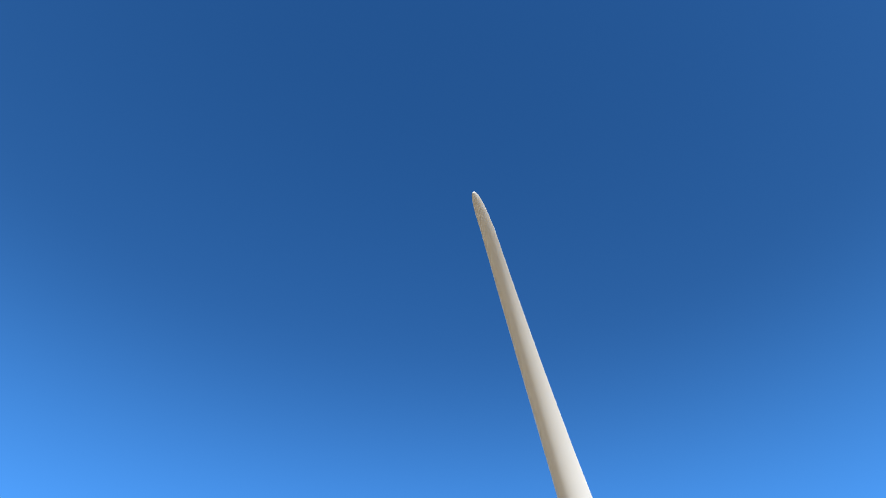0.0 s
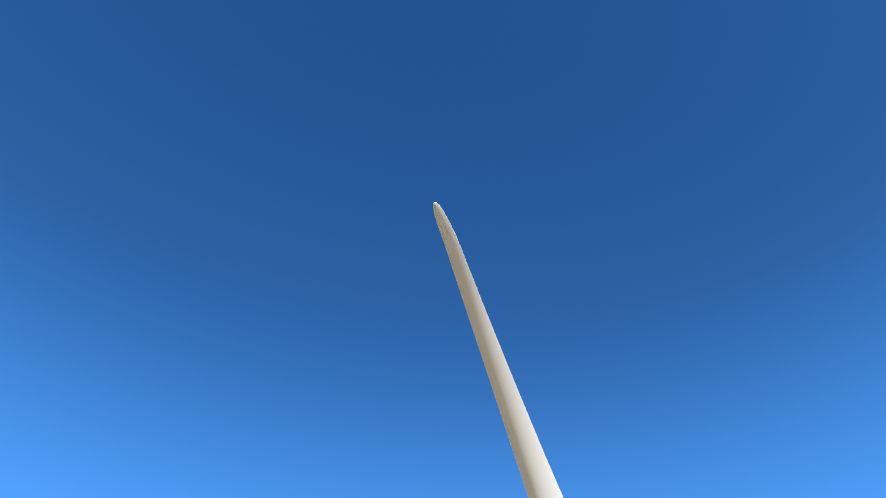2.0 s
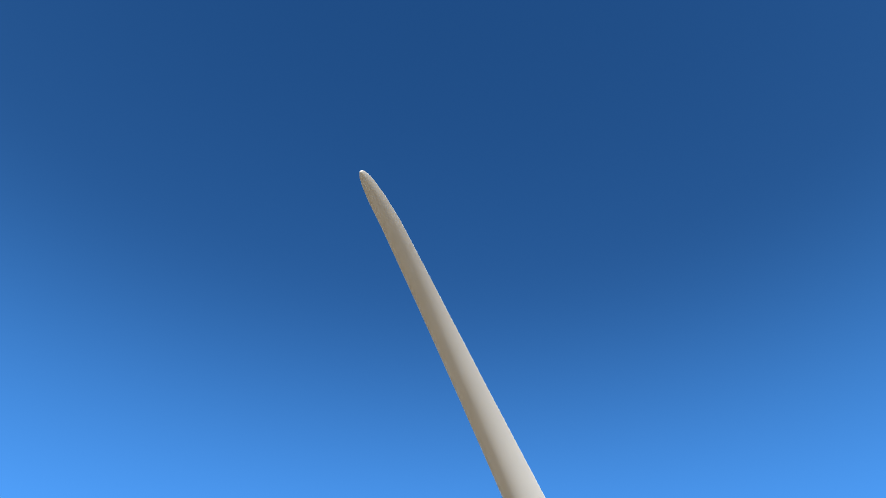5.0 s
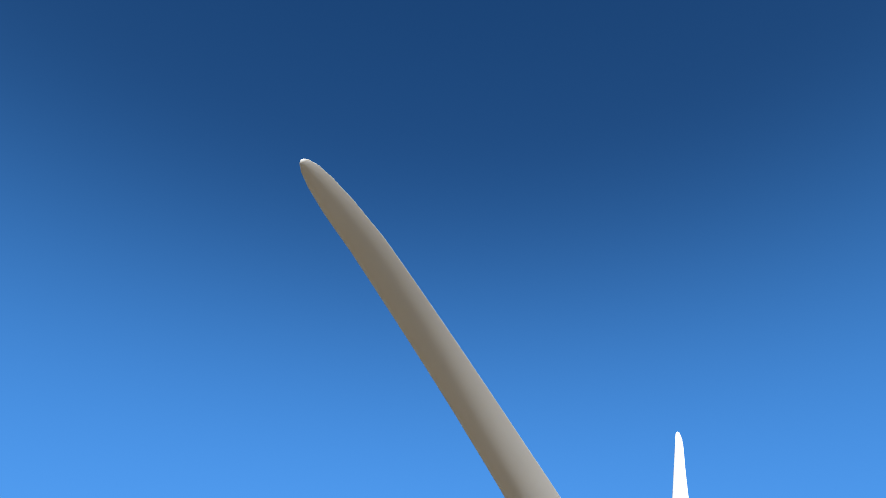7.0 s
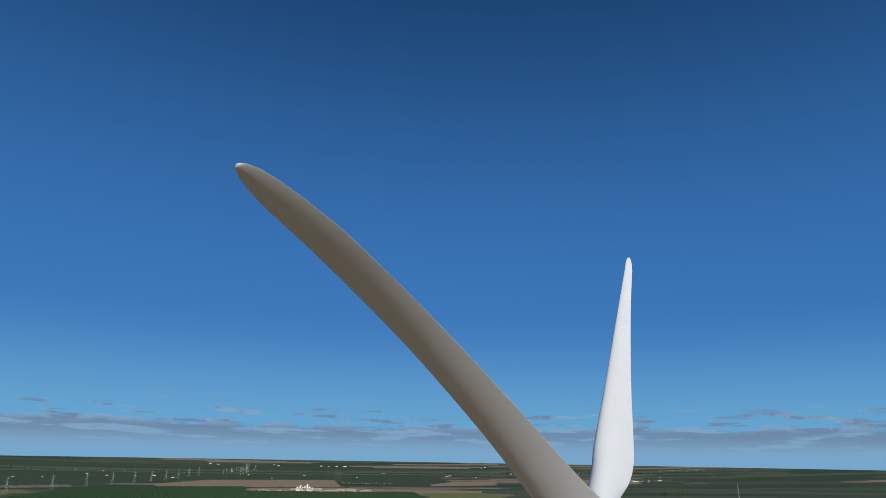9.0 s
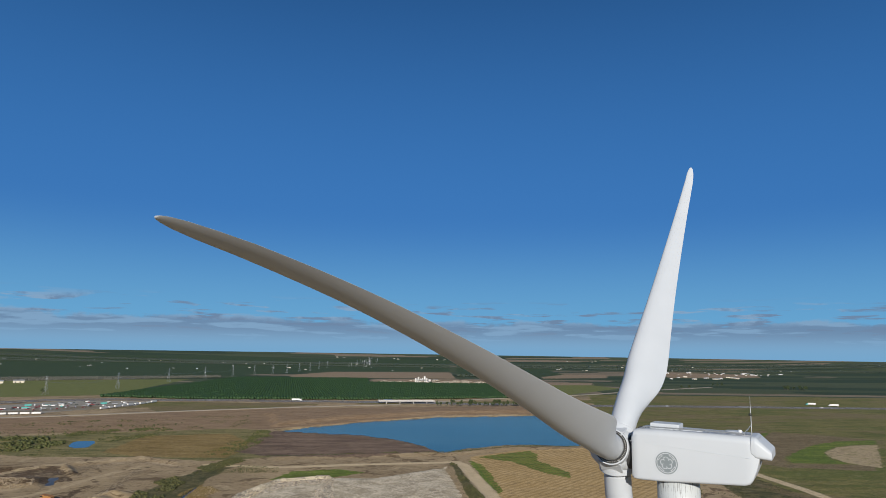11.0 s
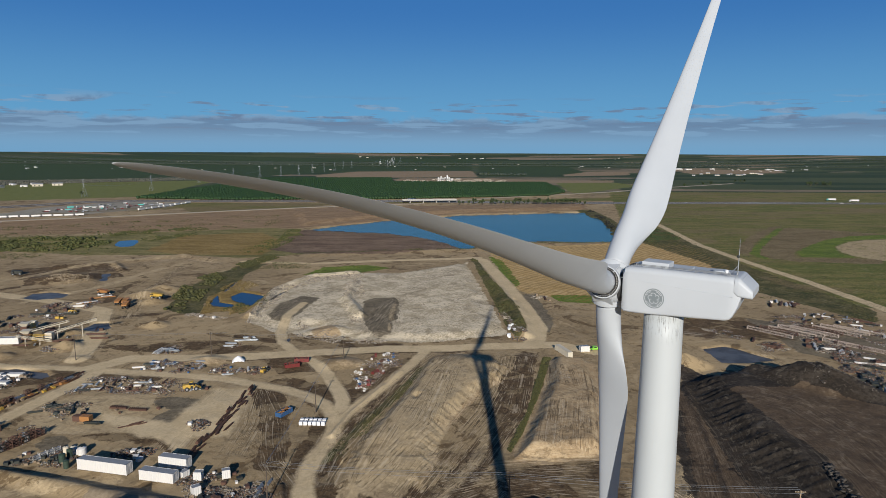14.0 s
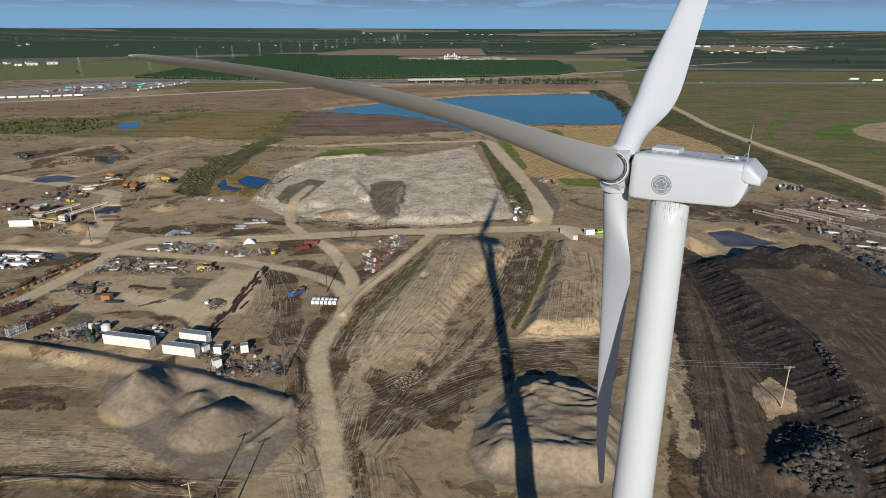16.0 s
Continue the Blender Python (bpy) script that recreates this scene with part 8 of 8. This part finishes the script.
# ---------------------------------------------------------------- loose rubble on heaps and banks
def stones(poly, n, lo, hi, seed, label, mat="rubble", name="rubble"):
    q = scatter(poly, n, seed)
    rr = np.random.RandomState(seed)
    q = q[fbm(q[:, 0], q[:, 1], 0.09, 3, seed) > 0.40]
    s = lo + (hi - lo) * rr.rand(len(q)) ** 3
    V, F = clumps(np.column_stack([q, height(q[:, 0], q[:, 1]) + s * 0.2]), s, 1, seed, 0.55, 0.8)
    tagged(new(name, mesh_np(name, V, F, M[mat])), label, "rubble", kind="stuff")


stones([(-105.2, 317.3), (-110.9, 392.5), (-97.9, 434.2), (-66.5, 451.7), (-57.3, 443.7), (-62.9, 425.8), (-87.9, 413.9), (-98.8, 380.2), (-100.8, 336.1), (-96.8, 311.1)], 5200, 0.10, 0.66, 301, "broken pale concrete along the mound's edge")
stones([(-69.3, 429.4), (-60.0, 433.6), (-47.5, 364.2), (-42.3, 309.6), (-48.6, 312.5), (-60.6, 356.9)], 2800, 0.10, 0.56, 302, "broken pale concrete across the mound")
stones([(-57.0, 441.7), (14.9, 488.7), (28.7, 306.5), (-11.0, 289.8), (-27.2, 287.4), (-23.1, 351.4)], 3000, 0.06, 0.32, 303, "loose stones on the pale mound")
stones([(-77.3, 316.0), (-43.8, 288.8), (-27.2, 287.4), (-29.4, 282.0), (-53.7, 283.0), (-75.5, 295.4)], 1800, 0.08, 0.49, 304, "rubble at the mound's foot")
stones([(-272.3, 411.0), (-277.4, 435.7), (-254.5, 434.5), (-243.5, 419.4), (-255.1, 404.5)], 1800, 0.17, 0.63, 305, "heap of broken tan stone", "clod")
stones([(62.4, 158.6), (67.2, 158.7), (62.8, 136.0), (55.1, 129.9)], 320, 0.05, 0.20, 306, "pale broken crust on churned soil", "clod", "earth_clods")
stones([(-16.2, 144.8), (-9.1, 152.2), (-5.8, 148.4), (-12.9, 141.0)], 260, 0.08, 0.40, 307, "clods of broken earth on the track's edge", "clod", "earth_clods")
stones([(136.3, 237.1), (148.8, 231.3), (150.9, 206.6), (140.4, 199.2), (131.5, 219.2)], 1400, 0.08, 0.42, 308, "grey stones on the dark heap", "darkstone")
stones([(104.1, 162.6), (103.2, 146.6), (100.3, 135.1), (97.0, 123.2), (89.5, 111.0), (87.8, 110.9), (94.4, 123.2), (101.0, 146.0)], 120, 0.06, 0.4, 309, "stones along the dark bank's crest", "darkstone")
stones([(74.5, 104.0), (71.5, 112.0), (75.5, 122.5), (82.5, 128.5), (90.5, 126.0), (90.0, 114.0), (83.5, 103.5)], 1500, 0.20, 1.05, 321, "pile of broken dark asphalt and rock", "slab", "rock_pile")
stones([(70.0, 108.0), (71.0, 114.0), (76.5, 114.5), (77.0, 108.0)], 120, 0.3, 1.0, 322, "dark broken rocks at the pile's foot", "slab", "rock_pile")
stones([(104.5, 160.0), (103.0, 149.0), (101.0, 139.5), (98.5, 139.5), (100.5, 150.0), (102.0, 160.0)], 260, 0.10, 0.8, 323, "broken slabs spilling from the dark bank's crest", "slab", "rock_pile")
stones([(98.5, 131.0), (95.5, 121.5), (90.5, 113.0), (88.0, 114.0), (93.0, 123.0), (96.0, 132.0)], 240, 0.10, 0.9, 324, "broken slabs along the bank's foot", "slab", "rock_pile")
stones([(-38.5, 242.0), (-34.3, 258.4), (-22.9, 262.6), (-22.8, 247.3), (-31.0, 221.4)], 900, 0.08, 0.42, 310, "broken concrete among the scrap")

stones([(-35.8, 179.6), (-30.3, 207.0), (-19.4, 238.1), (-17.5, 233.0), (-27.4, 199.6), (-32.7, 173.8)], 900, 0.05, 0.26, 312, "clods of earth along the haul road", "clod", "earth_clods")
stones([(64.5, 165.3), (67.2, 158.7), (62.0, 126.6), (56.4, 100.6), (48.6, 100.4), (54.0, 126.4)], 700, 0.04, 0.16, 313, "churned clods of earth", "clod", "earth_clods")
stones([(-113.7, 519.9), (18.6, 536.5), (26.2, 494.0), (-66.8, 453.8), (-105.2, 440.0)], 1600, 0.06, 0.30, 315, "scattered lumps on the upper yard", "clod", "earth_clods")

# ---------------------------------------------------------------- power poles and lines
POLES = (((-45.4, 147.5), 11.5, "pole", 30), ((-44.7, 204.1), 11.5, "pole", 20), ((-43.9, 257.8), 10.5, "pole", 10), ((-101.8, 260.8), 11, "pole", 0), ((-157.9, 255.4), 11.5, "pole", 0),
         ((15.5, 139.5), 12.5, "pole", 5), ((82.5, 134.7), 12.0, "palepole", 0), ((-48.0, 91.8), 12.0, "palepole", 25), ((-43.0, 91.9), 11.0, "pole", 25))
for p, h, m_, rz in POLES:
    pole(p, h, "new pale timber power pole with a crossarm" if m_ == "palepole" else "tarred timber power pole with a crossarm", m_, 2.6, rz)


def top_of(i):
    p, h = POLES[i][0], POLES[i][1]
    return (p[0], p[1] + 0.15, ground_at(p) - 0.3 + h - 0.1)


OFF = [(0, -1.2, 0), (0, 0.1, 0.25), (0, 1.2, 0.1)]
wires(top_of(5), top_of(6), OFF, 0.8)
wires(top_of(5), top_of(0), OFF, 0.8)
wires(top_of(0), top_of(1), OFF[:2], 0.6)
wires(top_of(1), top_of(2), OFF[:2], 0.6)
wires(top_of(2), top_of(3), OFF[:2], 0.6)
wires(top_of(3), top_of(4), OFF[:2], 0.6)
